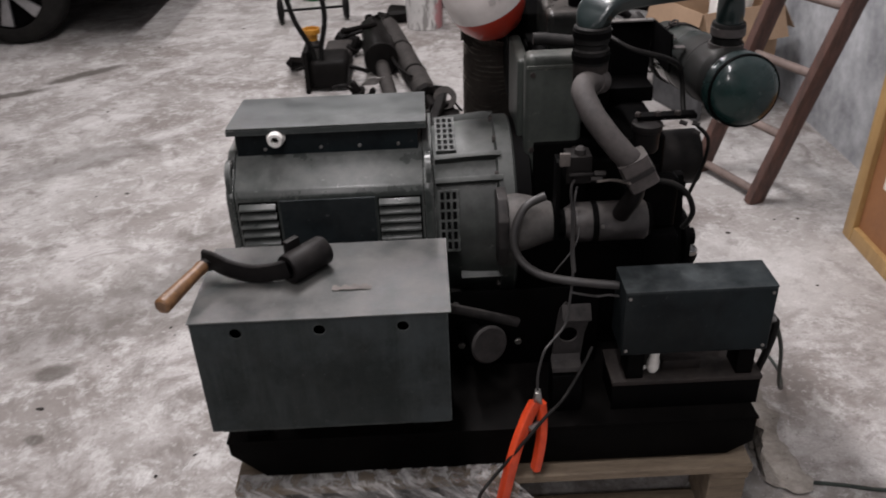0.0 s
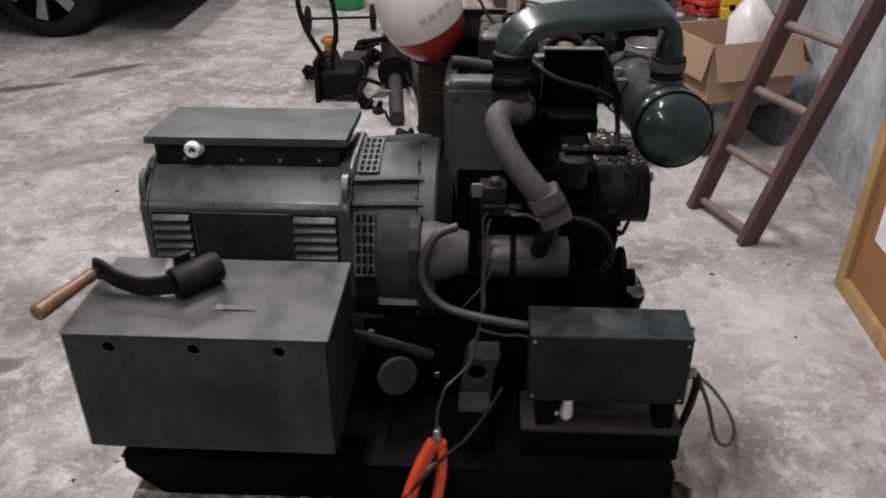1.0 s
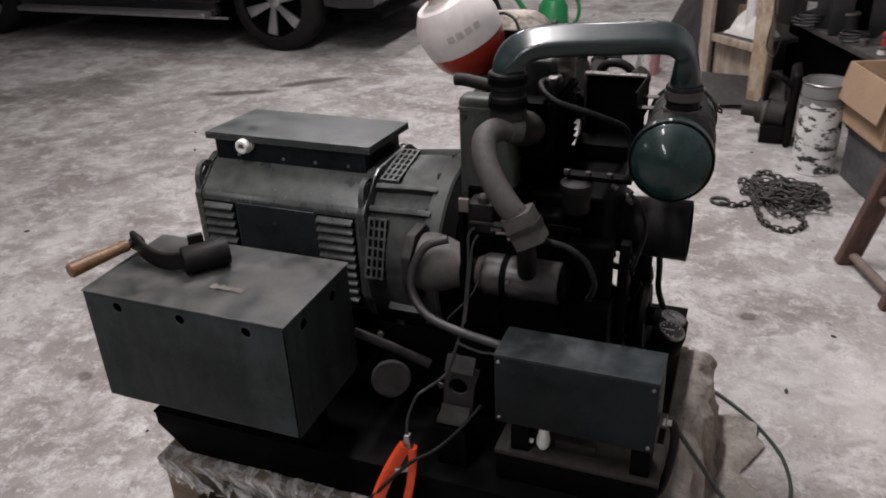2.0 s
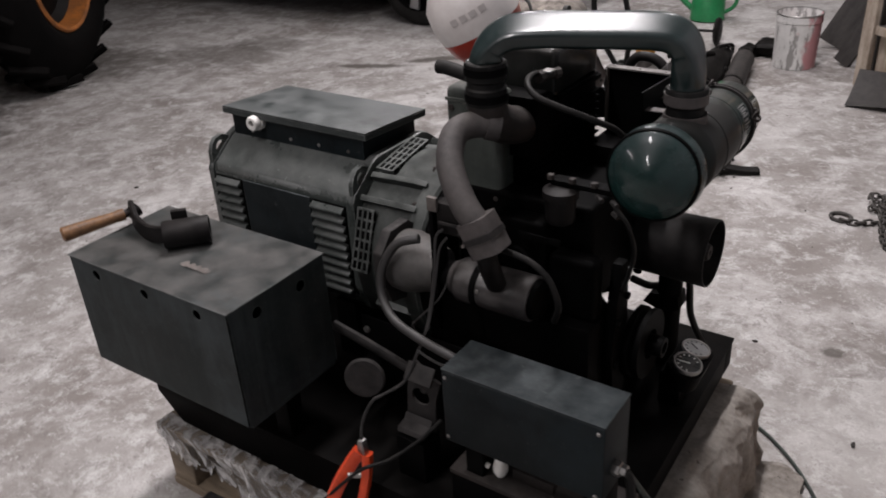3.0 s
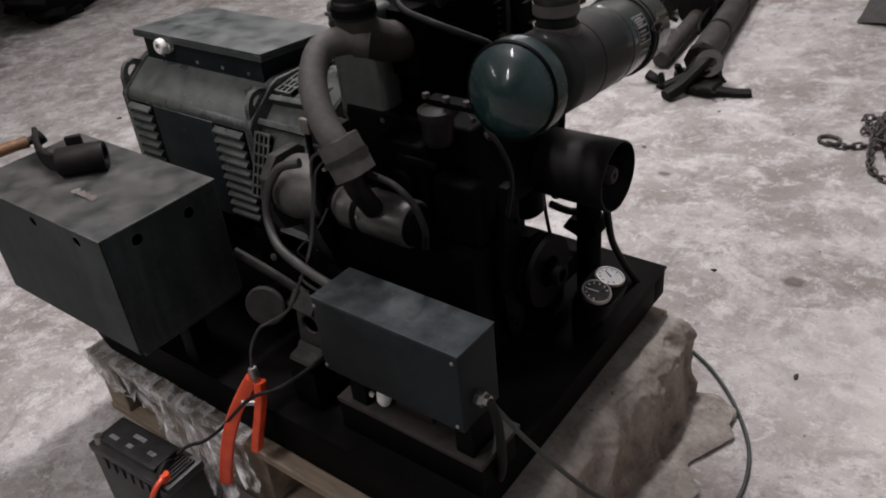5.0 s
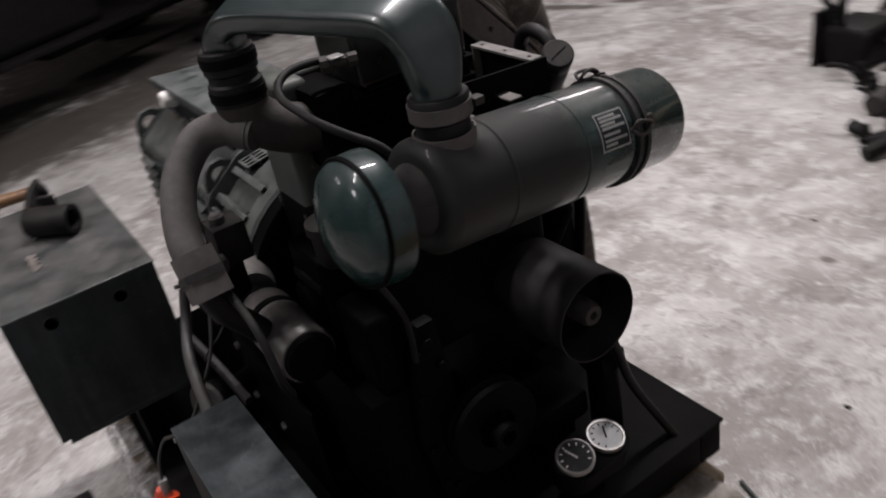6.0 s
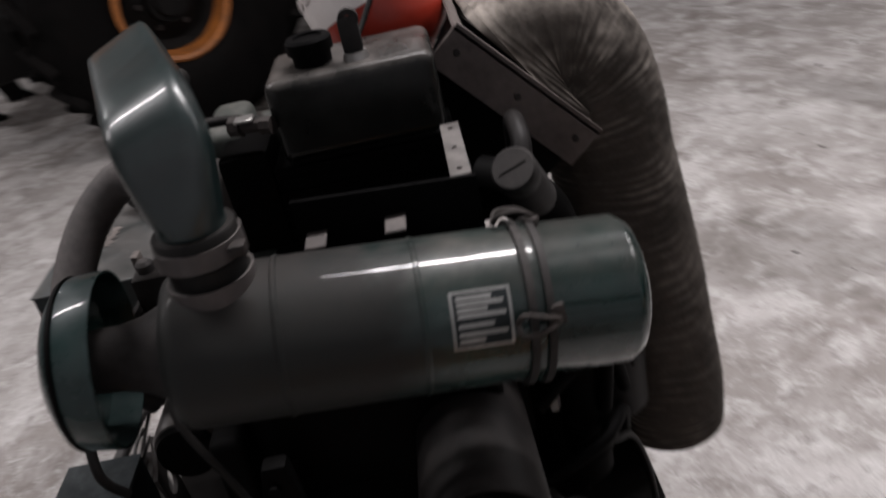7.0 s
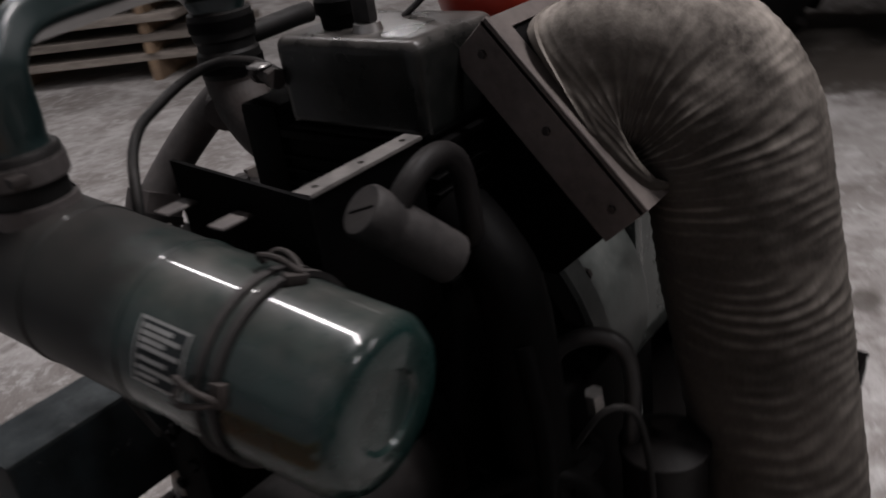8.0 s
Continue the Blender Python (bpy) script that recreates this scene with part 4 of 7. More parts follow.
part("fuel_pipe", sweep([(0.52, 1.44, 0.83), (0.545, 1.44, 0.80), (0.55, 1.46, 0.74), (0.53, 1.47, 0.66)], 0.004, 6, 8), RUBBER, gen)

# dynamo with its tin shroud at the free end
PY, PZ = 1.702, 0.641
shroud = part("pulley_shroud", lathe([(0.40, 0.0), (0.40, 0.058), (0.42, 0.0625), (0.612, 0.0660), (0.6135, 0.0650), (0.6135, 0.0630), (0.54, 0.0600), (0.54, 0)], (0, PY, PZ), (1, 0, 0), 36), TIN, gen, "black tin drum shroud round the pulley")
part("pulley", lathe([(0.541, 0), (0.541, 0.050), (0.553, 0.050), (0.558, 0.042), (0.563, 0.050), (0.572, 0.050), (0.572, 0)], (0, PY, PZ), (1, 0, 0), 32), BLACK, shroud)
part("hub_nut", lathe([(0.5725, 0), (0.5725, 0.018), (0.600, 0.017), (0.606, 0.014), (0.606, 0.006), (0.598, 0.005), (0.598, 0)], (0, PY, PZ), (1, 0, 0), 20), RUST, shroud)
part("shroud_flange", prism([(1.625, 0.60), (1.625, 0.705), (1.66, 0.718), (1.745, 0.712), (1.775, 0.66), (1.775, 0.57), (1.72, 0.545)], 0.385, 0.3995, "x", 0.003), SOOT, shroud)
post = part("support_post", rod((0.505, 1.795, 0.2995), (0.505, 1.795, 0.535), 0.0255, seg=22, bev=0.003), SOOT, gen, "black support post")
part("post_bracket", prism([(0.455, 0.45), (0.47, 0.475), (0.53, 0.48), (0.535, 0.45), (0.50, 0.435)], 1.772, 1.820, "y", 0.002), SOOT, post)
part("drain_hose", sweep([(0.545, 1.775, 0.555), (0.548, 1.79, 0.50), (0.548, 1.815, 0.42), (0.565, 1.85, 0.34), (0.585, 1.87, 0.292)], 0.0075, 8, 10), RUBBER, gen, "thin black drain hose")
part("drain_hose", sweep([(0.43, 1.77, 0.50), (0.46, 1.80, 0.475), (0.50, 1.79, 0.50), (0.53, 1.78, 0.545)], 0.008, 6, 10), RUBBER, gen)

# instrument pair on a sloping black mount
G1, G2 = Vector((0.602, 1.646, 0.419)), Vector((0.597, 1.710, 0.413))
ND = Vector((0.27, -0.08, 0.96)).normalized()
mid = (G1 + G2) / 2
mm = Matrix.Translation(mid) @ Matrix([(ND.cross(Vector((0, 1, 0))).normalized()[i], Vector((0, 1, 0))[i], ND[i]) for i in range(3)]).to_4x4()
cluster = part("gauge_mount", prism([(0.036 * math.cos(t), (0.030 if math.sin(t) >= 0 else -0.030) + 0.036 * math.sin(t)) for t in [2 * math.pi * i / 24 + 0.001 for i in range(24)]],
                                        -0.05, -0.006, "z", 0.002, m=mm), SOOT, gen, "black mount with two round gauges")
part("gauge_stand", box((0.545, 1.650, 0.2995), (0.590, 1.706, 0.378), 0.004), SOOT, cluster)
for i, (g, ND) in enumerate(((G1, ND), (G2, Vector((0.207, 0.065, 0.975)).normalized()))):
    gg = part("gauge", lathe([(-0.0058, 0), (-0.0058, 0.029), (0.0, 0.0295), (0.003, 0.0285), (0.003, 0.0255), (0.0005, 0.025), (0.0005, 0)], g, ND, 32), STEEL, cluster, "round chrome-rimmed gauge")
    face = part("dial", lathe([(0.0008, 0), (0.0008, 0.0248), (0.0012, 0.0248), (0.0012, 0)], g, ND, 32), DARKDIAL if i == 0 else DIAL, gg, "dark glazed dial" if i == 0 else "grey glazed dial")
    gm = axis_frame(g, ND)
    bm = box((-0.0012, -0.004, 0.0016), (0.0012, 0.017, 0.0022), m=gm @ pose(0, 0, 0, 0, 0, 35 - 80 * i))
    part("needle", bm, WHITEPL if i == 0 else SOOT, gg)
    for k in range(9):
        part("scale_mark", box((-0.001, 0.0185, 0.0014), (0.001, 0.0228, 0.0018), m=gm @ pose(0, 0, 0, 0, 0, -120 + 30 * k)), WHITEPL if i == 0 else SOOT, gg)

# control box on its tray
tray = part("tray", box((0.330, 1.203, 0.364), (0.640, 1.315, 0.374), 0.002), RUST, gen, "brown-black steel tray")
part("tray_leg", box((0.335, 1.212, 0.2995), (0.36, 1.31, 0.3638), 0.002), SOOT, tray)
part("tray_leg", box((0.605, 1.212, 0.2995), (0.632, 1.31, 0.3638), 0.002), SOOT, tray)
part("tray_front", box((0.332, 1.205, 0.300), (0.638, 1.211, 0.3638), 0.001, 1), SOOT, tray)
ctl = part("control_box", box((0.338, 1.186, 0.456), (0.628, 1.280, 0.6035), 0.004, 3), PANEL, gen, "dark slate-green control box with folded edges")
part("top_cover", box((0.3375, 1.1855, 0.6038), (0.6285, 1.2805, 0.6062), 0.0010, 2), PANEL, ctl, "dusty folded top cover")
for x, z in ((0.346, 0.592), (0.346, 0.469), (0.619, 0.592), (0.617, 0.468)):
    part("screw", bolt((x, 1.1855, z), (0, -1, 0), 0.0035, 0.0025), STEEL, ctl)
for x in (0.36, 0.585):
    part("box_leg", box((x, 1.212, 0.3745), (x + 0.035, 1.27, 0.4555), 0.003), SOOT, ctl)
part("control_gland", lathe([(0, 0), (0, 0.013), (0.012, 0.013), (0.014, 0.010), (0.022, 0.010), (0.022, 0)], (0.6285, 1.224, 0.503), (1, 0, 0), 6), STEEL, ctl, "plated cable gland")
part("insulator", lathe([(0, 0), (0.002, 0.008), (0.012, 0.013), (0.026, 0.013), (0.038, 0.010), (0.0805, 0.010), (0.0805, 0)], (0.418, 1.232, 0.3745), (0.05, 0, 1), 18), WHITEPL, ctl, "white porcelain insulator under the box")
part("insulator_hook", sweep([(0.400, 1.226, 0.392), (0.390, 1.224, 0.398), (0.385, 1.224, 0.410), (0.388, 1.226, 0.4555)], 0.005, 6, 10), WHITEPL, ctl)
part("terminal_strip", box((0.44, 1.235, 0.3745), (0.52, 1.25, 0.398), 0.003), RUST, ctl)
part("side_conduit", sweep([(0.642, 1.224, 0.503), (0.655, 1.225, 0.490), (0.656, 1.235, 0.43), (0.645, 1.25, 0.34), (0.63, 1.26, 0.292)], 0.008, 6, 10), RUBBER, ctl)

# parts low down between the boxes
part("rubber_buffer", lathe([(0, 0), (0, 0.038), (0.003, 0.0415), (0.007, 0.0415), (0.007, 0)], (0.086, 1.272, 0.432), (-0.40, 0.85, -0.20), 32), CAST, gen, "round dusty buffer disc")
part("buffer_stem", lathe([(0.0075, 0), (0.0075, 0.036), (0.03, 0.034), (0.06, 0.02), (0.13, 0.02), (0.13, 0)], (0.086, 1.272, 0.432), (-0.40, 0.85, -0.20), 24), SOOT, gen)
part("dip_rod", sweep([(-0.005, 1.30, 0.515), (0.06, 1.315, 0.485), (0.15, 1.33, 0.445)], rounded(0.014, 0.02, 4), 4, 12), CAST, gen, "flat grey steel bar")
bk = pierced([(0, 0), (0.060, 0), (0.066, 0.075), (0.078, 0.118), (0.060, 0.125), (0.026, 0.156), (0.014, 0.14), (0.006, 0.08)], [circle_outline(0.034, 0.076, 0.019)], 0.006, Matrix.Translation((0.209, 1.250, 0.393)) @ pose(0, 0, 0, 90, 0, 4))
bkp = part("cable_bracket", bk, CAST, gen, "dusty cast bracket with a round hole")
part("bracket_flange", prism([(1.222, 0.520), (1.2435, 0.548), (1.2435, 0.540), (1.227, 0.515)], 0.226, 0.284, "x", 0.002), CAST, bkp)
part("bracket_toe", prism([(1.212, 0.3995), (1.2435, 0.3995), (1.2435, 0.425), (1.236, 0.412), (1.216, 0.408)], 0.208, 0.268, "x", 0.002), CAST, bkp)
part("bracket_foot", box((0.208, 1.208, 0.2995), (0.27, 1.262, 0.3925), 0.003), SOOT, bkp)
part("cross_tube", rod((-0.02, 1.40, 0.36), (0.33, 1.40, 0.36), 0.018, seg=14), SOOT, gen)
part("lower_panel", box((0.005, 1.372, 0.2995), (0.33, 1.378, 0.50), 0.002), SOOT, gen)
for x, z in ((0.02, 0.47), (0.155, 0.365), (0.03, 0.36)):
    part("panel_bolt", bolt((x, 1.3715, z), (0, -1, 0), 0.008, 0.006), STEEL, gen)

# far side: oil-filler canister, pipes, and the canvas cooling duct
FD = Vector((-0.66, 0.26, -0.70)).normalized()
FP = Vector((0.482, 1.791, 0.953))
ff = part("breather_canister", lathe([(0, 0), (0, 0.0190), (0.003, 0.0213), (0.022, 0.0213), (0.024, 0.0203), (0.030, 0.0203), (0.033, 0.0213), (0.090, 0.0208), (0.095, 0.015), (0.095, 0)], FP, FD, 32), CAST, gen, "grey breather canister with a flat cap")
part("cap_slot", box((-0.0135, -0.0006, -0.0006), (0.0135, 0.0006, 0.0003), m=axis_frame(FP, -FD) @ pose(0, 0, 0.0004, 0, 0, 30)), SOOT, ff)
part("breather_pipe", sweep([(0.463, 1.802, 0.943), (0.443, 1.806, 0.961), (0.420, 1.806, 0.969), (0.398, 1.806, 0.965), (0.384, 1.806, 0.945), (0.380, 1.806, 0.90), (0.375, 1.806, 0.84)], 0.0098, 8, 14), TIN, ff)
part("rear_shroud", box((0.20, 1.766, 0.36), (0.322, 1.842, 0.70), 0.012, 3), SOOT, gen, "black sheet shroud behind the engine")
part("exhaust_manifold", sweep([(0.34, 1.765, 0.88), (0.36, 1.80, 0.87), (0.37, 1.83, 0.83), (0.37, 1.84, 0.70), (0.37, 1.84, 0.50)], 0.03, 6, 16), BLACK, gen)
part("silencer", rod((0.325, 1.83, 0.42), (0.325, 1.83, 0.64), 0.045, seg=24, bev=0.01), BLACK, gen, "sooty black silencer drum")
part("filter_drum", lathe([(0, 0), (0, 0.036), (0.008, 0.042), (0.150, 0.042), (0.156, 0.045), (0.164, 0.045), (0.170, 0.034), (0.176, 0.012), (0.186, 0.012), (0.186, 0)], (0.250, 1.906, 0.455), (0, 0, 1), 28), TIN, gen, "dull grey filter drum")
for pts in ([(0.42, 1.78, 0.62), (0.40, 1.84, 0.66), (0.36, 1.88, 0.64), (0.33, 1.90, 0.55)], [(0.44, 1.77, 0.52), (0.42, 1.85, 0.55), (0.35, 1.89, 0.53), (0.30, 1.90, 0.45)], [(0.39, 1.85, 0.80), (0.40, 1.87, 0.70), (0.40, 1.86, 0.58)]):
    part("far_pipe", sweep(pts, 0.009, 6, 10), BLACK, gen)
for p in ((0.300, 1.862, 0.675), (0.40, 1.80, 0.60)):
    part("pipe_union", rod(p, (p[0] + 0.004, p[1], p[2] + 0.025), 0.009, seg=6), STEEL, gen)
part("air_outlet", prism([(1.745, 0.79), (1.745, 0.985), (1.775, 1.030), (1.905, 0.884), (1.805, 0.79)], 0.168, 0.262, "x", 0.003), SOOT, gen, "black sheet outlet box")
NO = Vector((0, 0.745, 0.667))
TA, TB = Vector((0, 1.772, 1.034)), Vector((0, 1.907, 0.886))
bm = bmesh.new()
ux = Vector((1, 0, 0))
uv = (TB - TA).normalized()
fm = Matrix([(ux[i], uv[i], NO[i], ((TA + TB) / 2)[i]) for i in range(3)] + [(0, 0, 0, 1)])
hl = (TB - TA).length / 2 + 0.004
collar = part("duct_collar", pierced([(0.068, -hl), (0.290, -hl), (0.290, hl), (0.068, hl)], [[(0.09, -hl + 0.015), (0.262, -hl + 0.015), (0.262, hl - 0.015), (0.09, hl - 0.015)]], 0.003, fm), COLLARTIN, gen, "dusty sheet-metal collar frame")
box((0.2865, -hl, -0.046), (0.290, hl, 0.008), 0.0008, 1, bm=bm, m=fm)
part("collar_lip", bm, COLLARTIN, collar, "rust-brown folded lip")
for v in (-0.085, 0.0, 0.085):
    part("collar_rivet", bolt(fm @ Vector((0.2905, v, -0.018)), (1, 0, 0), 0.004, 0.003), RUST, collar)


def duct_section(u, a):
    c, s = math.cos(a), math.sin(a)
    square = max(0.0, 1 - u / 0.22)
    power = 2.0 + 4.0 * square
    k = (abs(c) ** power + abs(s) ** power) ** (-1 / power)
    fold = noise.noise(Vector((c * 1.6, s * 1.6, u * 9)))
    wave = noise.noise(Vector((c * 0.8, s * 0.8, u * 13)))
    # sagging wire rings, uneven and only here and there deep
    phase = u * 190 + 5.0 * wave + 1.6 * fold
    ridge = (1 - abs(math.sin(phase))) ** 1.6
    bend = max(0.0, 1 - abs(u - 0.21) / 0.20)
    gain = 0.70 + 1.0 * noise.noise(Vector((c * 1.2 + 5, s * 1.2, u * 16)))
    inner = 0.5 + 0.5 * s                       # 1 on the inside of the bend
    rib = (0.0017 + 0.0050 * bend * inner) * (ridge - 0.25) * gain * min(1.0, max(0.0, (u - 0.03) * 20)) * (0.35 + 0.65 * inner + 0.35 * (u > 0.4))
    gather = 0.0036 * (1 - 2.4 * abs(noise.noise(Vector((c * 4, s * 4, u * 11))))) * bend * (0.25 + 0.75 * inner) + 0.0012 * noise.noise(Vector((c * 9, s * 9, u * 60)))
    r = (0.0835 - 0.002 * u) * (1 + 0.14 * square) + rib + gather + 0.003 * fold
    wide = 1.0 + 0.08 * square
    return r * k * c * wide, r * k * s


duct_path = [(0.172, 1.845, 0.953), (0.170, 1.872, 0.969), (0.166, 1.908, 0.950), (0.162, 1.934, 0.895), (0.158, 1.950, 0.80), (0.155, 1.968, 0.68), (0.150, 1.990, 0.53), (0.145, 2.006, 0.40), (0.140, 2.008, 0.31)]
part("canvas_duct", sweep(duct_path, duct_section, 48, 80, up=(0, 0.667, -0.745)), DUCT, gen, "big ribbed grey-brown canvas cooling duct", sharp=75)

# hose loop and small fittings low at the far side
part("far_wire", sweep([(0.34, 1.86, 0.66), (0.325, 1.885, 0.70), (0.305, 1.905, 0.69), (0.30, 1.915, 0.63), (0.305, 1.92, 0.56)], 0.0035, 6, 8), RUBBER, gen)
part("far_wire", sweep([(0.40, 1.83, 0.52), (0.37, 1.875, 0.50), (0.33, 1.905, 0.46), (0.32, 1.925, 0.38), (0.33, 1.93, 0.30)], 0.0045, 6, 8), RUBBER, gen)
part("far_hose", sweep([(0.30, 1.80, 0.66), (0.295, 1.815, 0.72), (0.285, 1.845, 0.745), (0.275, 1.875, 0.74), (0.27, 1.885, 0.70), (0.27, 1.88, 0.62)], 0.0085, 8, 12), CABLEGREY, gen, "dusty looping hose")
for p in ((0.318, 1.83, 0.60), (0.322, 1.85, 0.56), (0.34, 1.80, 0.50)):
    part("far_nut", bolt(p, (1, 0.5, 0.2), 0.011, 0.012), RUST, gen)

# ---- things on and by the skid ----
def wood(name, lo, hi, parent, mat=None, bev=0.003, m=None):
    return part(name, box(lo, hi, bev, 1, m=m), mat or PINE, parent)


pallet = thing("pallet", "pale worn wooden pallet under the generator", "pallet", at=(0.14, 1.56, 0.0))
PZ0 = 0.168
for y0, y1 in ((1.135, 1.235), (1.30, 1.39), (1.45, 1.55), (1.61, 1.70), (1.75, 1.83), (1.85, 1.94)):
    wood("deck_board", (-0.46, y0, PZ0), (0.626, y1, PZ0 + 0.022), pallet)
for x0 in (-0.455, 0.055, 0.540):
    wood("bearer", (x0, 1.14, PZ0 - 0.022), (x0 + 0.083, 1.935, PZ0 - 0.0005), pallet)
    for y in (1.145, 1.48, 1.82):
        wood("block", (x0 + 0.002, y, 0.0225), (x0 + 0.081, y + 0.11, PZ0 - 0.0225), pallet)
for y0 in (1.14, 1.485, 1.83):
    wood("bottom_board", (-0.455, y0, 0.0), (0.622, y0 + 0.095, 0.022), pallet)


def cloth(nu, nv, fn):
    bm = bmesh.new()
    g = [[bm.verts.new(fn(i / nu, j / nv)) for j in range(nv + 1)] for i in range(nu + 1)]
    for i in range(nu):
        for j in range(nv):
            bm.faces.new((g[i][j], g[i + 1][j], g[i + 1][j + 1], g[i][j + 1]))
    return bm


def tarp_point(u, v):
    # lies on the deck, rolls over its end and runs out on the floor in soft lumps
    d = u * 0.40
    y = 1.24 + 0.66 * v + 0.03 * math.sin(u * 4)
    edge = 0.070 + 0.016 * noise.noise(Vector((v * 7, 1.0, 3.0)))
    drop = 0.20
    soft = noise.noise(Vector((u * 3, v * 6, 2.0))) + 0.45 * noise.noise(Vector((u * 8, v * 15, 7.0)))
    fold = 1 - 2.4 * abs(noise.noise(Vector((u * 3.5 + v * 7, v * 8 - u * 3, 5.0))))
    crease = 1 - 3.0 * abs(noise.noise(Vector((u * 10 - v * 9, v * 22 + u * 5, 9.0))))
    lump = 0.012 * soft + 0.008 * max(-0.4, fold) + 0.0028 * max(-0.3, crease)
    if d < edge:
        k = d / edge
        x, z, w = 0.600 + d, 0.1985 - 0.010 * max(0, k - 0.6) / 0.4, 0.2 + 0.5 * k
        z += max(0.0, lump) * w
        return Vector((x, y, z))
    if d < edge + drop:
        k = (d - edge) / drop
        x, z, w = 0.600 + edge + 0.022 * math.sin(min(1, k * 3) * 1.57) + 0.024 * k * k, 0.1885 - 0.180 * (k - 0.10 * math.sin(k * math.pi)), 0.7 + 0.3 * k
        return Vector((x + max(-0.006, lump) * w * 1.2, y + 0.02 * soft * k, max(z + 0.5 * lump * w, 0.006)))
    k = (d - edge - drop) / (0.40 - edge - drop)
    x = 0.600 + edge + 0.046 + (0.40 - edge - drop) * k * (0.8 + 0.35 * soft)
    return Vector((x, y + 0.02 * soft, max(0.0085 + lump * (1 - 0.5 * k), 0.005)))


solo("sacking_sheet", cloth(80, 150, tarp_point), TARP, "grimy grey-brown sacking draped over the pallet end", "sheet", sharp=70)


def film_point(u, v):
    # caught on the deck edge, it slides off in a fan of broad sharp folds with a torn hem
    ridge = 1 - 2.6 * abs(noise.noise(Vector((u * 7.5 + 0.6 * v, v * 0.7, 3.0))))
    crack = 1 - 2.6 * abs(noise.noise(Vector((u * 19 - v * 1.5, v * 1.4, 1.0))))
    torn = 1 + 0.30 * noise.noise(Vector((u * 9, 4.0, 0.0))) + 0.16 * noise.noise(Vector((u * 27, 8.0, 0.0)))
    w = v * torn * (1.0 - 0.55 * u * u)
    rough = 0.020 * max(-0.7, ridge) + 0.007 * max(-0.5, crack)
    if w < 0.15:
        k = w / 0.15
        return Vector((-0.235 + 0.33 * u + 0.02 * k, 1.180 - 0.052 * k, 0.1985 + max(0.0, rough) * 0.5 * k))
    k = (w - 0.15) / 0.85
    y = 1.128 - 0.060 * k * (1 - 0.4 * u) - max(0.0, rough) * (0.4 + 0.8 * k)
    z = 0.1985 - 0.150 * k ** 0.9 + rough * (0.5 + 0.5 * k)
    return Vector((-0.215 + 0.33 * u + 0.15 * k, y, max(z, 0.006)))


def corner_film_point(u, v):
    # a dirty flap over the pallet's corner with a ragged hem
    n = noise.noise(Vector((u * 5, v * 3, 12.0)))
    fold = 1 - 2.6 * abs(noise.noise(Vector((u * 6 - v, v * 1.5, 15.0))))
    hem = 0.055 + 0.040 * noise.noise(Vector((u * 6, 3.0, 1.0))) + 0.022 * noise.noise(Vector((u * 19, 7.0, 1.0)))
    x = -0.455 + 0.25 * u + 0.01 * n
    if v < 0.4:
        k = v / 0.4
        return Vector((x, 1.176 - 0.044 * k, 0.1935 + 0.006 * max(0, fold) * k))
    k = (v - 0.4) / 0.6
    return Vector((x + 0.02 * k, 1.1305 - 0.006 * k - 0.012 * max(0, fold) * k - 0.006 * max(0, n), 0.1935 + 0.006 * max(0, fold) * (1 - k) - max(0.015, hem) * k))


def loose_film_point(u, v):
    n1 = noise.noise(Vector((u * 4, v * 3, 2.0)))
    n2 = 1 - 2.2 * abs(noise.noise(Vector((u * 7 - v * 2, v * 3, 6.0))))
    n3 = 1 - 2.2 * abs(noise.noise(Vector((u * 19, v * 8, 4.0))))
    lump = math.sin(math.pi * u) * math.sin(math.pi * v)
    return Vector((-0.36 + 0.42 * u + 0.03 * n1, 1.128 - 0.095 * v + 0.02 * n1, max(0.004, 0.006 + (0.05 + 0.05 * n1 + 0.02 * n2) * lump + 0.006 * n3 * lump)))


solo("plastic_film", cloth(160, 50, film_point), FILM, "torn translucent plastic film sliding off the pallet edge", "plastic film", sharp=60)
solo("plastic_film", cloth(90, 30, corner_film_point), FILM, "dirty torn plastic flap over the pallet corner", "plastic film", sharp=60)
solo("plastic_film", cloth(70, 30, loose_film_point), FILM, "crumpled loose plastic film on the floor by the pallet", "plastic film", sharp=60)

# starting handle lying on the switch box
hnd = thing("starting_handle", "cranked iron starting handle with a worn wooden grip", "crank handle", at=(-0.33, 1.18, 0.683))
GA, GB = Vector((-0.487, 1.068, 0.704)), Vector((-0.440, 1.186, 0.711))
gl = (GB - GA).length
part("grip", lathe([(0, 0), (0, 0.012), (0.004, 0.0155), (0.03, 0.0145), (gl - 0.02, 0.0115), (gl - 0.012, 0.0125), (gl - 0.002, 0.0125), (gl - 0.002, 0)], GA, GB - GA, 20), WOODGRIP, hnd, "worn brown wooden grip")
part("grip_ferrule", rod(GB - (GB - GA).normalized() * 0.004, GB + (GB - GA).normalized() * 0.012, 0.0085, seg=14), RUST, hnd)
part("arm_eye", lathe([(0, 0), (0, 0.014), (0.022, 0.014), (0.024, 0.011), (0.024, 0)], (-0.436, 1.192, 0.706), (0.15, 0.9, 0.3), 16), TIN, hnd)
part("arm", sweep([(-0.442, 1.204, 0.716), (-0.420, 1.192, 0.715), (-0.392, 1.177, 0.708), (-0.350, 1.166, 0.702), (-0.310, 1.163, 0.705), (-0.284, 1.166, 0.710)], rounded(0.012, 0.036, 5), 8, 16, up=(0, 0.1, 1)), TIN, hnd, "flat cranked iron arm")
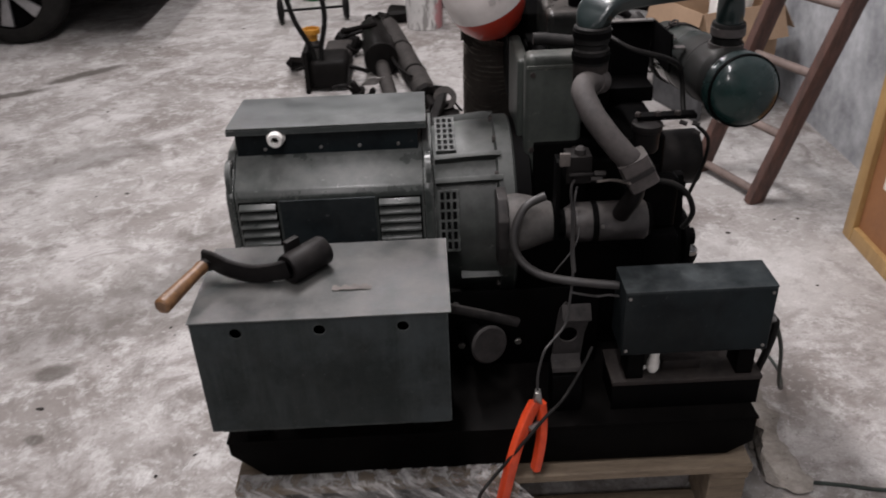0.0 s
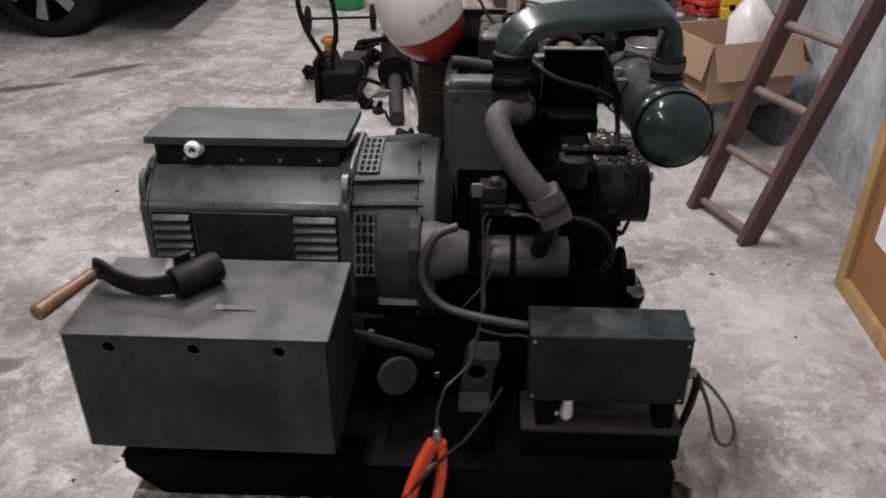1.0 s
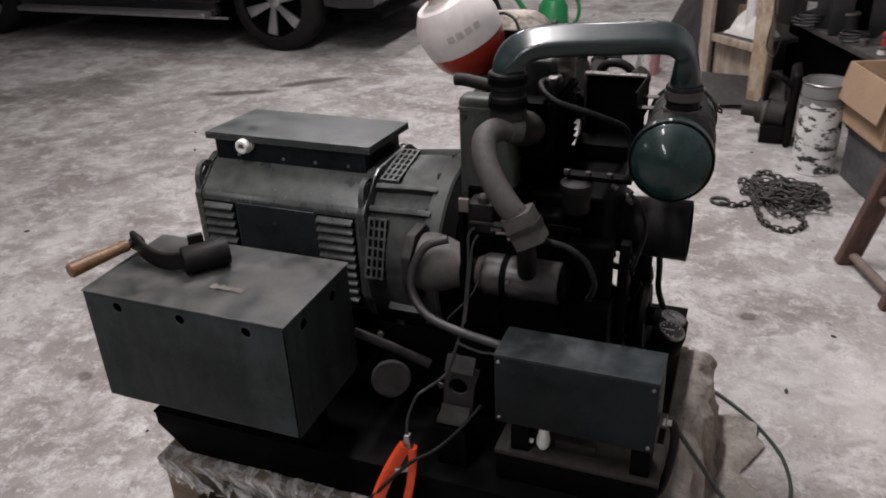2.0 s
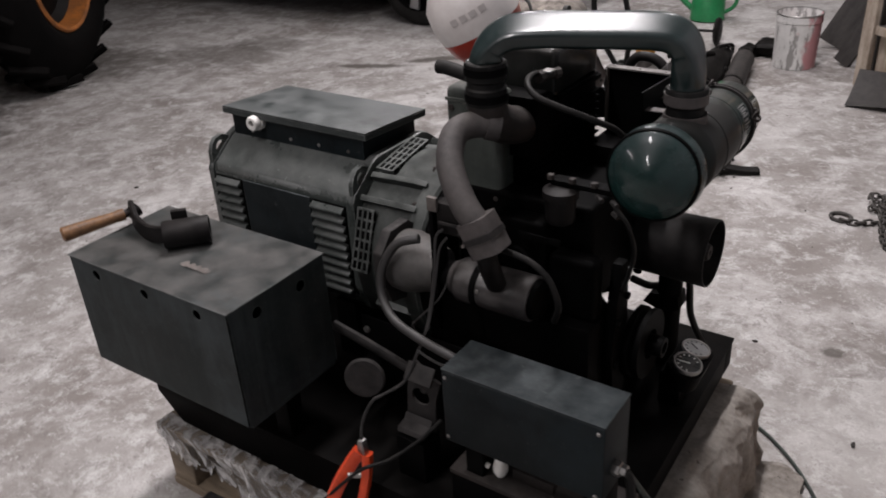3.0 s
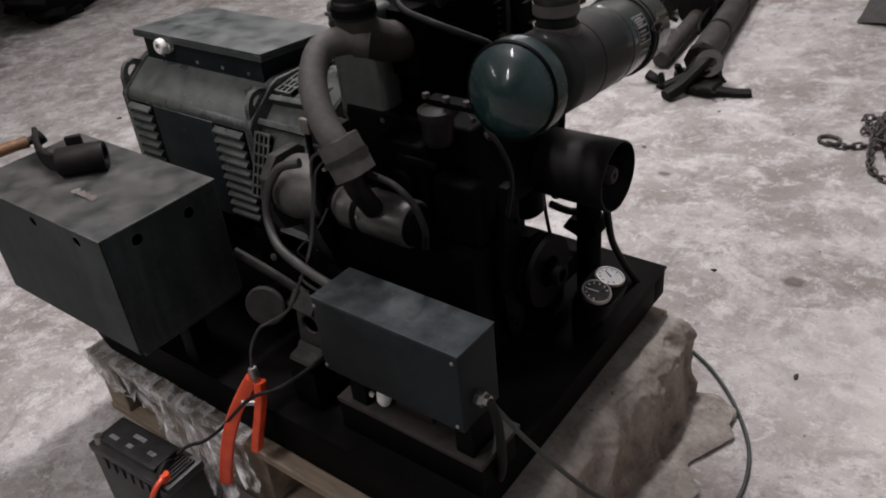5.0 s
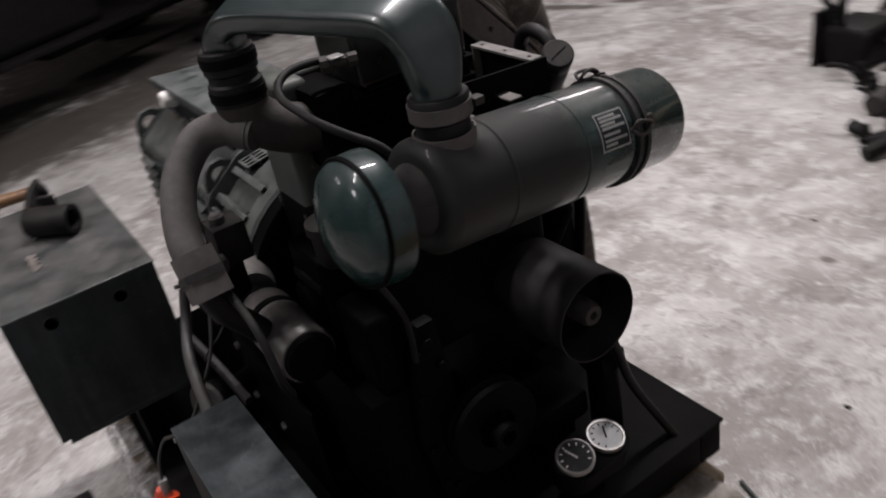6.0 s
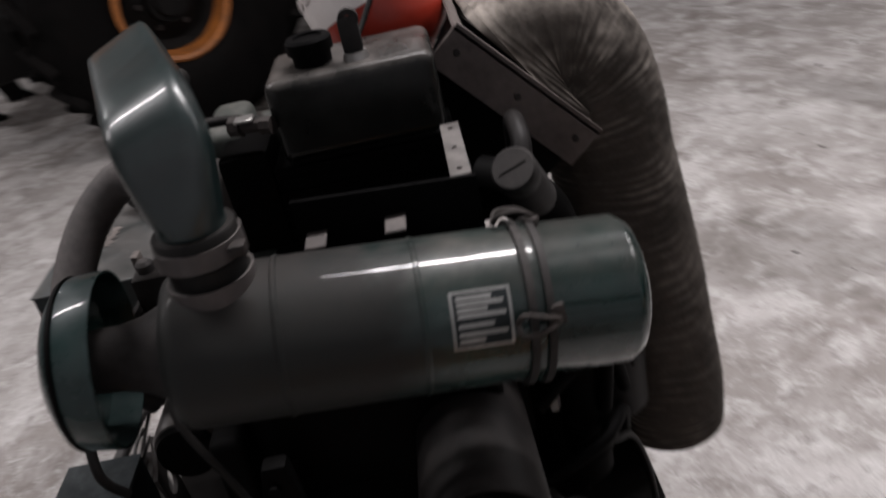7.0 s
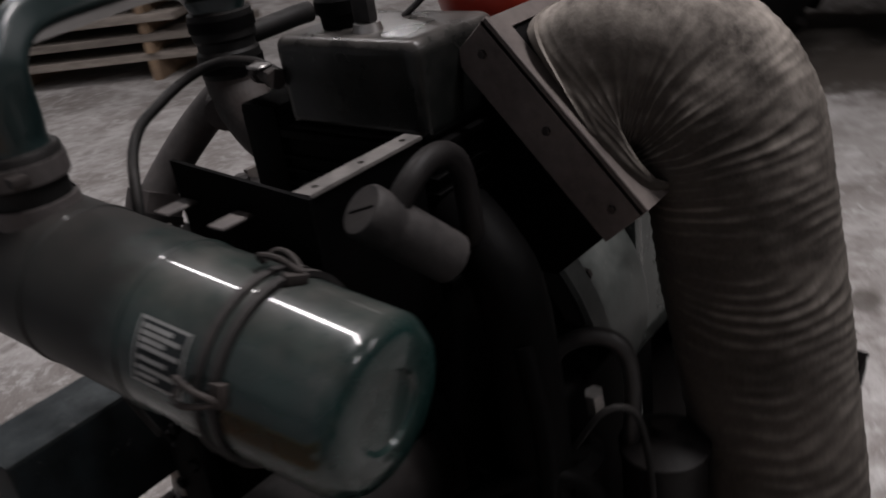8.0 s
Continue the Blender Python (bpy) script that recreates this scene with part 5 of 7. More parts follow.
HUB, AX, SIDE = Vector((-0.284, 1.158, 0.7115)), Vector((0.66, 0.75, 0.0)), Vector((-0.75, 0.66, 0.0))
part("hub_socket", lathe([(0, 0.017), (0, 0.026), (0.003, 0.028), (0.085, 0.028), (0.088, 0.0265), (0.088, 0.018), (0.05, 0.016), (0.05, 0)], HUB, AX, 32), TIN, hnd, "dark iron socket")
hp = HUB + AX * 0.034 + SIDE * 0.022
part("hub_tab", box((-0.015, -0.006, -0.020), (0.015, 0.006, 0.040), 0.002, m=Matrix([(AX[i], SIDE[i], (0, 0, 1)[i], hp[i]) for i in range(3)] + [(0, 0, 0, 1)])), TIN, hnd)

# jump-lead clamp and its leads
clamp = thing("jump_lead_clamp", "orange-red jump-lead clamp hanging by its cable", "clamp", at=(0.155, 1.14, 0.2))
part("handle_arm", sweep([(0.166, 1.152, 0.378), (0.150, 1.142, 0.350), (0.128, 1.122, 0.300), (0.110, 1.103, 0.240), (0.095, 1.090, 0.175), (0.086, 1.082, 0.125)], rounded(0.019, 0.026, 4), 6, 16), ORANGE, clamp, "orange-red plastic handle")
part("handle_arm", sweep([(0.178, 1.158, 0.372), (0.180, 1.150, 0.340), (0.178, 1.138, 0.300), (0.172, 1.128, 0.262), (0.165, 1.122, 0.225)], rounded(0.017, 0.024, 4), 6, 16), ORANGE, clamp, "orange-red plastic handle")
part("pivot", rod((0.150, 1.128, 0.330), (0.185, 1.150, 0.330), 0.006, seg=10), STEEL, clamp)
part("jaw", prism([(0.160, 0.372), (0.180, 0.372), (0.176, 0.405), (0.166, 0.405)], 1.148, 1.162, "y", 0.002), STEEL, clamp)
part("lead", sweep([(0.292, 1.240, 0.440), (0.265, 1.210, 0.406), (0.225, 1.165, 0.374), (0.185, 1.130, 0.359), (0.138, 1.112, 0.308), (0.096, 1.100, 0.258), (0.058, 1.080, 0.222), (0.045, 1.052, 0.226), (0.040, 1.028, 0.222)], 0.0036, 6, 8), RUBBER, clamp, "black rubber lead")

BATTPL = material("scuffed_black_battery_case", (0.018, 0.019, 0.021), (0.008, 0.008, 0.009), 0.4, scale=18, bump=0.15, dust=0.15, fine=90)
FADEDPRINT = material("rubbed_white_print", (0.34, 0.35, 0.36), (0.08, 0.08, 0.085), 0.5, scale=70, bump=0)
bat = thing("battery", "scuffed black lead-acid battery with white print on top", "battery", m=pose(-0.040, 1.004, 0.0, 0, 0, 3))
part("case", box((-0.120, -0.042, 0.0), (0.120, 0.042, 0.185), 0.006, 2), BATTPL, bat)
part("top_lid", box((-0.122, -0.044, 0.1855), (0.122, 0.044, 0.207), 0.005, 2), BATTPL, bat)
part("raised_cover", box((-0.098, -0.030, 0.2075), (0.070, 0.030, 0.221), 0.006, 2), BATTPL, bat, "raised black cover")
for k in range(5):
    part("lid_ridge", box((0.078 + 0.008 * k, -0.032, 0.2075), (0.082 + 0.008 * k, 0.032, 0.214), 0.001, 1), BATTPL, bat)
for x, y, w in ((-0.070, -0.012, 0.024), (-0.022, -0.012, 0.016), (-0.020, 0.012, 0.034), (0.035, -0.004, 0.020)):
    part("print_bar", box((x - w / 2, y - 0.0045, 0.2212), (x + w / 2, y + 0.0045, 0.2217)), FADEDPRINT, bat)
for k in range(7):
    part("grip_rib", box((-0.085 + 0.026 * k, -0.046, 0.16), (-0.072 + 0.026 * k, -0.0425, 0.185), 0.001, 1), BATTPL, bat)
for x, mtl in ((-0.100, STEEL), (0.100, ORANGE)):
    part("terminal_post", lathe([(0, 0), (0, 0.010), (0.018, 0.009), (0.018, 0)], (x, -0.028, 0.2072), (0, 0, 1), 14), mtl, bat)
part("red_cable", sweep([(0.100, -0.028, 0.220), (0.105, -0.06, 0.21), (0.06, -0.10, 0.10), (-0.02, -0.14, 0.012), (-0.12, -0.12, 0.008)], 0.005, 6, 8), ORANGE, bat)
part("black_cable", sweep([(0.074, 0.010, 0.211), (0.092, -0.03, 0.225), (0.10, -0.10, 0.12), (0.05, -0.19, 0.010), (0.08, -0.30, 0.008)], 0.006, 6, 8), RUBBER, bat)

CABLE = material("dull_green_black_cable", (0.035, 0.045, 0.038), (0.015, 0.02, 0.017), 0.5, scale=30, bump=0.05)
solo("floor_cable", sweep([(0.652, 1.226, 0.500), (0.70, 1.27, 0.39), (0.77, 1.38, 0.20), (0.86, 1.53, 0.05), (0.905, 1.66, 0.007), (0.885, 1.79, 0.006), (0.82, 1.90, 0.006), (0.74, 1.985, 0.006), (0.66, 2.04, 0.006), (0.55, 2.08, 0.006)], 0.0045, 8, 8), CABLE,
     "thin green-black cable looping down to the floor", "cable")
solo("floor_cable", sweep([(0.74, 1.255, 0.006), (0.80, 1.253, 0.005), (0.90, 1.235, 0.005), (1.0, 1.213, 0.005), (1.2, 1.21, 0.005), (1.45, 1.16, 0.005)], 0.0045, 6, 8), CABLE,
     "thin dark cable lying on the concrete", "cable")

# plastic fuel canister wedged beside the cowling
CC, CN = Vector((0.116, 1.692, 1.036)), Vector((-0.37, -0.27, 0.90)).normalized()
MILK = material("translucent_white_plastic", (0.74, 0.70, 0.68), (0.62, 0.57, 0.55), 0.35, scale=10, bump=0.02)
can = thing("fuel_canister", "white plastic fuel canister with a red lower half", "fuel canister", at=(0.112, 1.690, 0.95))
part("red_base", lathe([(-0.086, 0), (-0.084, 0.03), (-0.064, 0.058), (-0.034, 0.077), (-0.004, 0.0845), (-0.004, 0)], CC, CN, 48), REDFUEL, can, "red lower half")
body = part("white_body", lathe([(-0.0035, 0), (-0.0035, 0.085), (0.03, 0.088), (0.065, 0.083), (0.092, 0.064), (0.100, 0.032), (0.112, 0.030), (0.112, 0)], CC, CN, 48), MILK, can, "milky white upper half")
part("screw_cap", lathe([(0.1125, 0), (0.1125, 0.034), (0.13, 0.034), (0.132, 0.03), (0.132, 0)], CC, CN, 24), REDFUEL, can)
FADED = material("faded_grey_print", (0.56, 0.52, 0.50), (0.48, 0.44, 0.43), 0.5, scale=20, bump=0)
e1 = CN.cross(Vector((0.45, -0.9, 0))).normalized()
e2 = e1.cross(CN)
for k in range(4):
    deg = -22 + k * 13
    bm = bmesh.new()
    ring = [bm.verts.new(CC + CN * hh + (e2 * math.cos(radians(a)) + e1 * math.sin(radians(a))) * 0.0893) for hh in (0.034, 0.046) for a in (deg, deg + 9)]
    bm.faces.new((ring[0], ring[1], ring[3], ring[2]))
    part("label_bar", bm, FADED, body)
solo("fuel_line", sweep([(0.165, 1.735, 1.075), (0.195, 1.715, 1.085), (0.225, 1.695, 1.078), (0.245, 1.675, 1.05), (0.262, 1.66, 1.034)], 0.0032, 6, 8), RUBBER, "thin black rubber fuel line", "hose")

# ---- by the wall ----
LADDER = material("dull_red_brown_ladder_wood", (0.135, 0.068, 0.053), (0.045, 0.026, 0.022), 0.65, scale=9, bump=0.3, fine=60, stretch=(5, 5, 1), dust=0.1)
RUNGWOOD = material("grey_brown_rung_wood", (0.21, 0.16, 0.14), (0.11, 0.08, 0.07), 0.7, scale=8, bump=0.25, fine=60)
lad = thing("ladder", "dark red-brown wooden ladder leaning on the wall", "ladder", at=(1.12, 2.78, 0))
L0, L1, LV = Vector((1.187, 2.632, 0)), Vector((1.067, 2.918, 0)), Vector((0.215, -0.15, 1.0))
across = (L1 - L0).normalized()
for base in (L0, L1):
    part("stile", sweep([base, base + LV * 1.1, base + LV * 2.15], rounded(0.075, 0.042, 6), 2, 20, up=across), LADDER, lad)
for k in range(9):
    h = 0.04 + 0.235 * k
    part("rung", rod(L0 + LV * h, L1 + LV * h, 0.016, seg=14), RUNGWOOD, lad, "paler grey-brown rung")

FRAMEWOOD = material("varnished_yellow_pine", (0.42, 0.27, 0.11), (0.28, 0.165, 0.065), 0.5, scale=5, bump=0.2, fine=50, stretch=(6, 6, 1))
PLY = material("orange_brown_plywood", (0.30, 0.135, 0.055), (0.22, 0.095, 0.04), 0.6, scale=4, bump=0.1, fine=60, stretch=(1, 5, 1))
pm = Matrix.Translation((1.405, 2.37, 0.0)) @ pose(0, 0, 0, 0, 0, -90) @ pose(0, 0, 0, -1.5, 0, 0)
fr = thing("framed_panel", "yellow pine frame with an orange-brown plywood panel by the wall", "framed panel", m=pm)
part("frame_stile", box((0.0, 0.0, 0.0), (0.055, 0.04, 0.62), 0.004), FRAMEWOOD, fr)
part("frame_stile", box((0.945, 0.0, 0.0), (1.0, 0.04, 0.62), 0.004), FRAMEWOOD, fr)
part("frame_rail", box((0.0555, 0.001, 0.0), (0.9445, 0.039, 0.055), 0.004), FRAMEWOOD, fr)
part("frame_rail", box((0.0555, 0.001, 0.565), (0.9445, 0.039, 0.62), 0.004), FRAMEWOOD, fr)
part("panel", box((0.045, 0.020, 0.045), (0.955, 0.028, 0.575)), PLY, fr)
part("paper_label", box((0.13, 0.0185, 0.24), (0.36, 0.0196, 0.42)), WHITEPL, fr, "blank white paper label")

for x in (0.1, 0.88):
    part("back_foot", prism([(0.0405, 0.0), (0.20, 0.0), (0.0405, 0.40)], x, x + 0.02, "x"), FRAMEWOOD, fr)

KRAFT = material("brown_cardboard", (0.40, 0.27, 0.17), (0.32, 0.21, 0.13), 0.85, scale=5, bump=0.08, fine=40)
KRAFTIN = material("inner_cardboard", (0.34, 0.23, 0.15), (0.27, 0.18, 0.115), 0.9, scale=5, bump=0.08)
carton = thing("cardboard_box", "open brown cardboard box with folded-out flaps", "box", m=pose(1.299, 3.626, 0.2505, 0, 0, 20))
cw, cd, ch = 0.21, 0.185, 0.25
for lo, hi in (((-cw, -cd, 0), (cw, -cd + 0.005, ch)), ((-cw, cd - 0.005, 0), (cw, cd, ch)), ((-cw, -cd + 0.0055, 0), (-cw + 0.005, cd - 0.0055, ch)), ((cw - 0.005, -cd + 0.0055, 0), (cw, cd - 0.0055, ch))):
    part("side", box(lo, hi), KRAFT, carton)
part("bottom", box((-cw + 0.006, -cd + 0.006, 0.0), (cw - 0.006, cd - 0.006, 0.005)), KRAFTIN, carton)
part("flap", box((-cw, -0.15, -0.002), (cw, 0, 0.002), m=Matrix.Translation((0, -cd - 0.003, ch)) @ pose(0, 0, 0, 66, 0, 0)), KRAFTIN, carton)
part("flap", box((-cw, 0, -0.002), (cw, 0.15, 0.002), m=Matrix.Translation((0, cd + 0.003, ch)) @ pose(0, 0, 0, -70, 0, 0)), KRAFTIN, carton)
part("flap", box((-0.15, -cd, -0.002), (0, cd, 0.002), m=Matrix.Translation((-cw - 0.003, 0, ch)) @ pose(0, 0, 0, 0, -77, 0)), KRAFTIN, carton)
part("flap", box((0, -cd, -0.002), (0.15, cd, 0.002), m=Matrix.Translation((cw, 0, ch)) @ pose(0, 0, 0, 0, 55, 0)), KRAFTIN, carton)
solo("plastic_bag", roughen(lathe([(0, 0.0), (0, 0.08), (0.06, 0.105), (0.16, 0.10), (0.28, 0.085), (0.35, 0.05), (0.38, 0)], (1.37, 3.665, 0.258), (0, 0, 1), 28), 0.07, 0.03, 2), WHITEPL, "crumpled white plastic bag in the cardboard box", "bag", sharp=60)

GREYWOOD = material("grey_painted_wood", (0.10, 0.10, 0.105), (0.05, 0.05, 0.052), 0.7, scale=5, bump=0.25, fine=40)
stool = thing("low_bench", "low grey painted wooden bench under the cardboard box", "bench", m=pose(1.309, 3.63, 0.005, 0, 0, 20))
part("seat_board", box((-0.20, -0.19, 0.215), (0.22, 0.19, 0.245), 0.003), GREYWOOD, stool)
for x in (-0.19, 0.18):
    part("end_board", box((x, -0.175, 0.0), (x + 0.03, 0.175, 0.2145), 0.003), GREYWOOD, stool)
part("stretcher", box((-0.1595, 0.10, 0.12), (0.1795, 0.13, 0.18), 0.003), GREYWOOD, stool)

def drip_material(name, white, dark, patch, patch_col, stretch, cut_at):
    """White paint run over a dark tin in drips, with a patch of another colour."""
    mat = material(name, white, tuple(c * 0.8 for c in white), 0.5, scale=9, bump=0.1, fine=40)
    nt = mat.node_tree
    N, L = nt.nodes, nt.links
    bsdf = N["Principled BSDF"]
    base = bsdf.inputs["Base Color"].links[0].from_socket
    tc = N.new("ShaderNodeTexCoord").outputs["Object"]

    def layer(base, scale3, a, b, colour, z=None):
        mp = N.new("ShaderNodeMapping")
        mp.inputs["Scale"].default_value = scale3
        L.new(tc, mp.inputs[0])
        n = N.new("ShaderNodeTexNoise")
        n.inputs["Scale"].default_value, n.inputs["Detail"].default_value, n.inputs["Roughness"].default_value = 1.0, 6.0, 0.65
        L.new(mp.outputs[0], n.inputs["Vector"])
        src = n.outputs["Fac"]
        if z is not None:
            sp = N.new("ShaderNodeSeparateXYZ")
            L.new(tc, sp.inputs[0])
            ml = N.new("ShaderNodeMath")
            ml.operation = "MULTIPLY_ADD"
            ml.inputs[1].default_value, ml.inputs[2].default_value = z[1], -z[0] * z[1]
            L.new(sp.outputs[z[2]], ml.inputs[0])
            ad = N.new("ShaderNodeMath")
            ad.operation = "ADD"
            L.new(src, ad.inputs[0])
            L.new(ml.outputs[0], ad.inputs[1])
            src = ad.outputs[0]
        r = N.new("ShaderNodeMapRange")
        r.inputs["From Min"].default_value, r.inputs["From Max"].default_value = a, b
        L.new(src, r.inputs["Value"])
        mx = N.new("ShaderNodeMix")
        mx.data_type = "RGBA"
        L.new(r.outputs[0], mx.inputs[0])
        L.new(base, mx.inputs[6])
        mx.inputs[7].default_value = (*colour, 1)
        return mx.outputs[2]

    base = layer(base, stretch, cut_at, cut_at + 0.03, dark)
    base = layer(base, *patch, patch_col) if len(patch) == 3 else layer(base, patch[0], patch[1], patch[2], patch_col, patch[3])
    L.new(base, bsdf.inputs["Base Color"])
    return mat


BUCKW = drip_material("paint_splashed_tin", (0.72, 0.71, 0.69), (0.035, 0.034, 0.034), ((14, 14, 9), 0.55, 0.60, (0.30, 9.0, 2)), (0.17, 0.168, 0.166), (14, 14, 26), 0.535)
BUCKP = drip_material("pink_splashed_bucket", (0.68, 0.665, 0.65), (0.27, 0.26, 0.25), ((16, 16, 8), 0.56, 0.68, (0.045, 3.0, 0)), (0.46, 0.22, 0.23), (30, 30, 7), 0.52)


def bucket(name, label, x, y, r0, r1, h, mat, tilt=0):
    b = thing(name, label, "bucket", m=pose(x, y, 0, 0, tilt, 0))
    part("body", lathe([(0, 0), (0, r0 - 0.004), (0.004, r0), (h * 0.86, r0 + (r1 - r0) * 0.86), (h * 0.87, r1 + 0.003), (h * 0.89, r1 + 0.003), (h, r1), (h + 0.004, r1 + 0.004), (h + 0.006, r1), (h, r1 - 0.004), (0.012, r0 - 0.006), (0.012, 0)], seg=40), mat, b)
    part("rim", lathe([(h + 0.0, r1 + 0.001), (h + 0.004, r1 + 0.006), (h + 0.008, r1 + 0.003), (h + 0.0065, r1 - 0.003)], seg=40), STEEL, b)
    return b


bucket("paint_tin", "tall paint-splashed white tin drum", 0.960, 3.78, 0.088, 0.090, 0.395, BUCKW)
bucket("paint_bucket", "white plastic bucket smeared with pink and grey paint", -0.015, 5.165, 0.112, 0.119, 0.29, BUCKP)

# heap of chain
CHAINM = material("dull_rusty_chain_steel", (0.075, 0.068, 0.062), (0.03, 0.027, 0.025), 0.6, metal=0.4, scale=40, bump=0.3)


def chain_path():
    rnd = random.Random(5)
    pts = [Vector((0.60, 3.29, 0.01)), Vector((0.67, 3.28, 0.012)), Vector((0.74, 3.32, 0.012))]
    cx, cy = 0.85, 3.40
    for k in range(34):
        a = k * 1.05 + rnd.uniform(-0.4, 0.4)
        r = rnd.uniform(0.04, 0.15)
        pts.append(Vector((cx + r * 1.15 * math.cos(a), cy + r * math.sin(a) + 0.05 * math.sin(k * 0.4), 0.012 + 0.05 * (1 - r / 0.18) * (k / 34) + 0.015 * rnd.random())))
    pts += [Vector((0.92, 3.22, 0.012)), Vector((0.88, 3.10, 0.012)), Vector((0.80, 3.13, 0.012)), Vector((0.76, 3.22, 0.02)), Vector((0.72, 3.5, 0.02)), Vector((0.76, 3.66, 0.014)), Vector((0.82, 3.62, 0.014)), Vector((0.96, 3.55, 0.014))]
    return curve_points(pts, 30)


def link_mesh():
    bm = bmesh.new()
    n, seg = 12, 6
    rings = []
    for i in range(n):
        a = 2 * math.pi * i / n
        c = Vector((0.0115 * math.cos(a) + (0.0075 if math.cos(a) > 0 else -0.0075), 0.0105 * math.sin(a), 0))
        out = Vector((math.cos(a), math.sin(a), 0))
        rings.append([bm.verts.new(c + (out * math.cos(2 * math.pi * k / seg) + Vector((0, 0, 1)) * math.sin(2 * math.pi * k / seg)) * 0.0042) for k in range(seg)])
    for i in range(n):
        for k in range(seg):
            bm.faces.new((rings[i][k], rings[(i + 1) % n][k], rings[(i + 1) % n][(k + 1) % seg], rings[i][(k + 1) % seg]))
    return finish(bm, "chain_link", CHAINM, 80)


heap = thing("chain", "heap of dull rusty steel chain on the concrete", "chain", at=(0.83, 3.38, 0))
link = link_mesh()
path = chain_path()
walked, last, count = 0.0, path[0], 0
for a, b in zip(path, path[1:]):
    walked += (b - a).length
    if walked >= 0.0265 and count < 290:
        walked = 0.0
        ob = new("link", link)
        d = (b - a).normalized()
        q = d.to_track_quat("X", "Z").to_matrix().to_4x4()
        ob.parent = heap
        ob.matrix_parent_inverse = WORLD[heap.name].inverted()
        ob.matrix_basis = Matrix.Translation(b) @ q @ pose(0, 0, 0, 45 if count % 2 else -45, 0, 0)
        count += 1
part("end_ring", sweep([(0.585, 3.29, 0.007), (0.575, 3.325, 0.007), (0.60, 3.345, 0.008), (0.635, 3.335, 0.008), (0.645, 3.305, 0.008), (0.62, 3.28, 0.007), (0.585, 3.29, 0.007)], 0.007, 6, 8), CHAINM, heap)

# ---- timber rack with clutter by the wall ----
OLDWOOD = material("stained_old_timber", (0.34, 0.24, 0.15), (0.15, 0.10, 0.07), 0.8, scale=5, bump=0.4, fine=36, stretch=(4, 4, 1), vary=0.15)
DARKTIMBER = material("dark_weathered_boards", (0.062, 0.056, 0.053), (0.028, 0.025, 0.024), 0.75, scale=5, bump=0.35, fine=40, stretch=(5, 5, 1), vary=0.25)
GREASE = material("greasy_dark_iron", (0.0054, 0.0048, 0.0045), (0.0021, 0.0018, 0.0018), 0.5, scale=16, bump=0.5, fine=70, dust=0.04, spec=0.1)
DUSTIRON = material("dusty_brown_iron", (0.030, 0.026, 0.024), (0.009, 0.008, 0.0075), 0.65, scale=22, bump=0.5, fine=90, dust=0.18, spec=0.3)
STAINED = material("rust_stained_pale_timber", (0.58, 0.49, 0.38), (0.24, 0.15, 0.085), 0.8, scale=7, bump=0.3, fine=40, stretch=(2, 2, 1), chips=(0.14, 0.08, 0.045))
PALEBOARD = material("pale_scuffed_board", (0.50, 0.43, 0.36), (0.22, 0.165, 0.12), 0.8, scale=5, bump=0.3, fine=36, stretch=(4, 4, 1))
rack = thing("timber_rack", "rough timber rack with two cluttered low shelves", "rack", at=(0.95, 4.5, 0))
part("post", box((-0.045, -0.025, 0), (0.045, 0.025, 1.7), 0.005, m=pose(0.680, 4.62, 0, 0, 0, -30)), STAINED, rack, "stained yellow timber post")
part("post", box((-0.032, -0.02, 0), (0.032, 0.02, 1.7), 0.005, m=pose(0.375, 4.93, 0, 0, 0, -30)), PALEBOARD, rack, "pale scuffed timber post")
part("post", box((-0.04, -0.04, 0), (0.04, 0.04, 0.384), 0.005, m=pose(1.30, 4.05, 0, 0, 0, 20)), OLDWOOD, rack)
part("shelf_board", prism([(0.405, 4.925), (0.655, 4.695), (0.98, 5.05), (0.72, 5.28)], 0.285, 0.310, "z", 0.003), DARKTIMBER, rack, "grey low shelf board")
part("shelf_edge", box((0, -0.012, 0.272), (0.34, -0.0005, 0.314), 0.002, m=pose(0.410, 4.920, 0, 0, 0, -42.6)), PALEBOARD, rack, "pale shelf edging")
part("back_board", box((0.0, 0.0, 0.02), (0.40, 0.02, 0.284), m=pose(0.42, 5.00, 0, 0, 0, -40)), PALEBOARD, rack, "pale brown plywood panel")
part("shelf_board", prism([(0.80, 4.93), (1.23, 3.98), (1.68, 3.98), (1.68, 5.35), (1.0, 5.35)], 0.385, 0.415, "z", 0.004), DARKTIMBER, rack, "dark bench board")
# added dark boards that stand for the unlit clutter behind and below
part("bench_front", box((0.0, 0.0, 0.05), (1.12, 0.02, 0.38), m=pose(0.80, 5.02, 0, 0, 0, -64)), SOOT, rack, "black board added for the darkness under the bench")
part("back_panel", box((0.0, 0.0, 0.4155), (0.72, 0.02, 1.5), m=pose(0.86, 5.36, 0, 0, 0, -16)), DARKTIMBER, rack, "dark panel added for the darkness behind the rack")
part("back_panel", box((0.0, 0.0, 0.0), (0.62, 0.02, 1.5), m=pose(0.40, 5.08, 0, 0, 0, 38)), DARKTIMBER, rack, "dark panel added for the darkness behind the rack")
REDP = material("red_plastic_case", (0.42, 0.03, 0.022), (0.3, 0.02, 0.016), 0.4, scale=10, bump=0.05)
YELP = material("yellow_plastic_case", (0.62, 0.42, 0.02), (0.5, 0.32, 0.015), 0.4, scale=10, bump=0.05)
BLUEP = material("pale_blue_carton", (0.25, 0.33, 0.45), (0.5, 0.5, 0.5), 0.6, scale=12, bump=0.05)


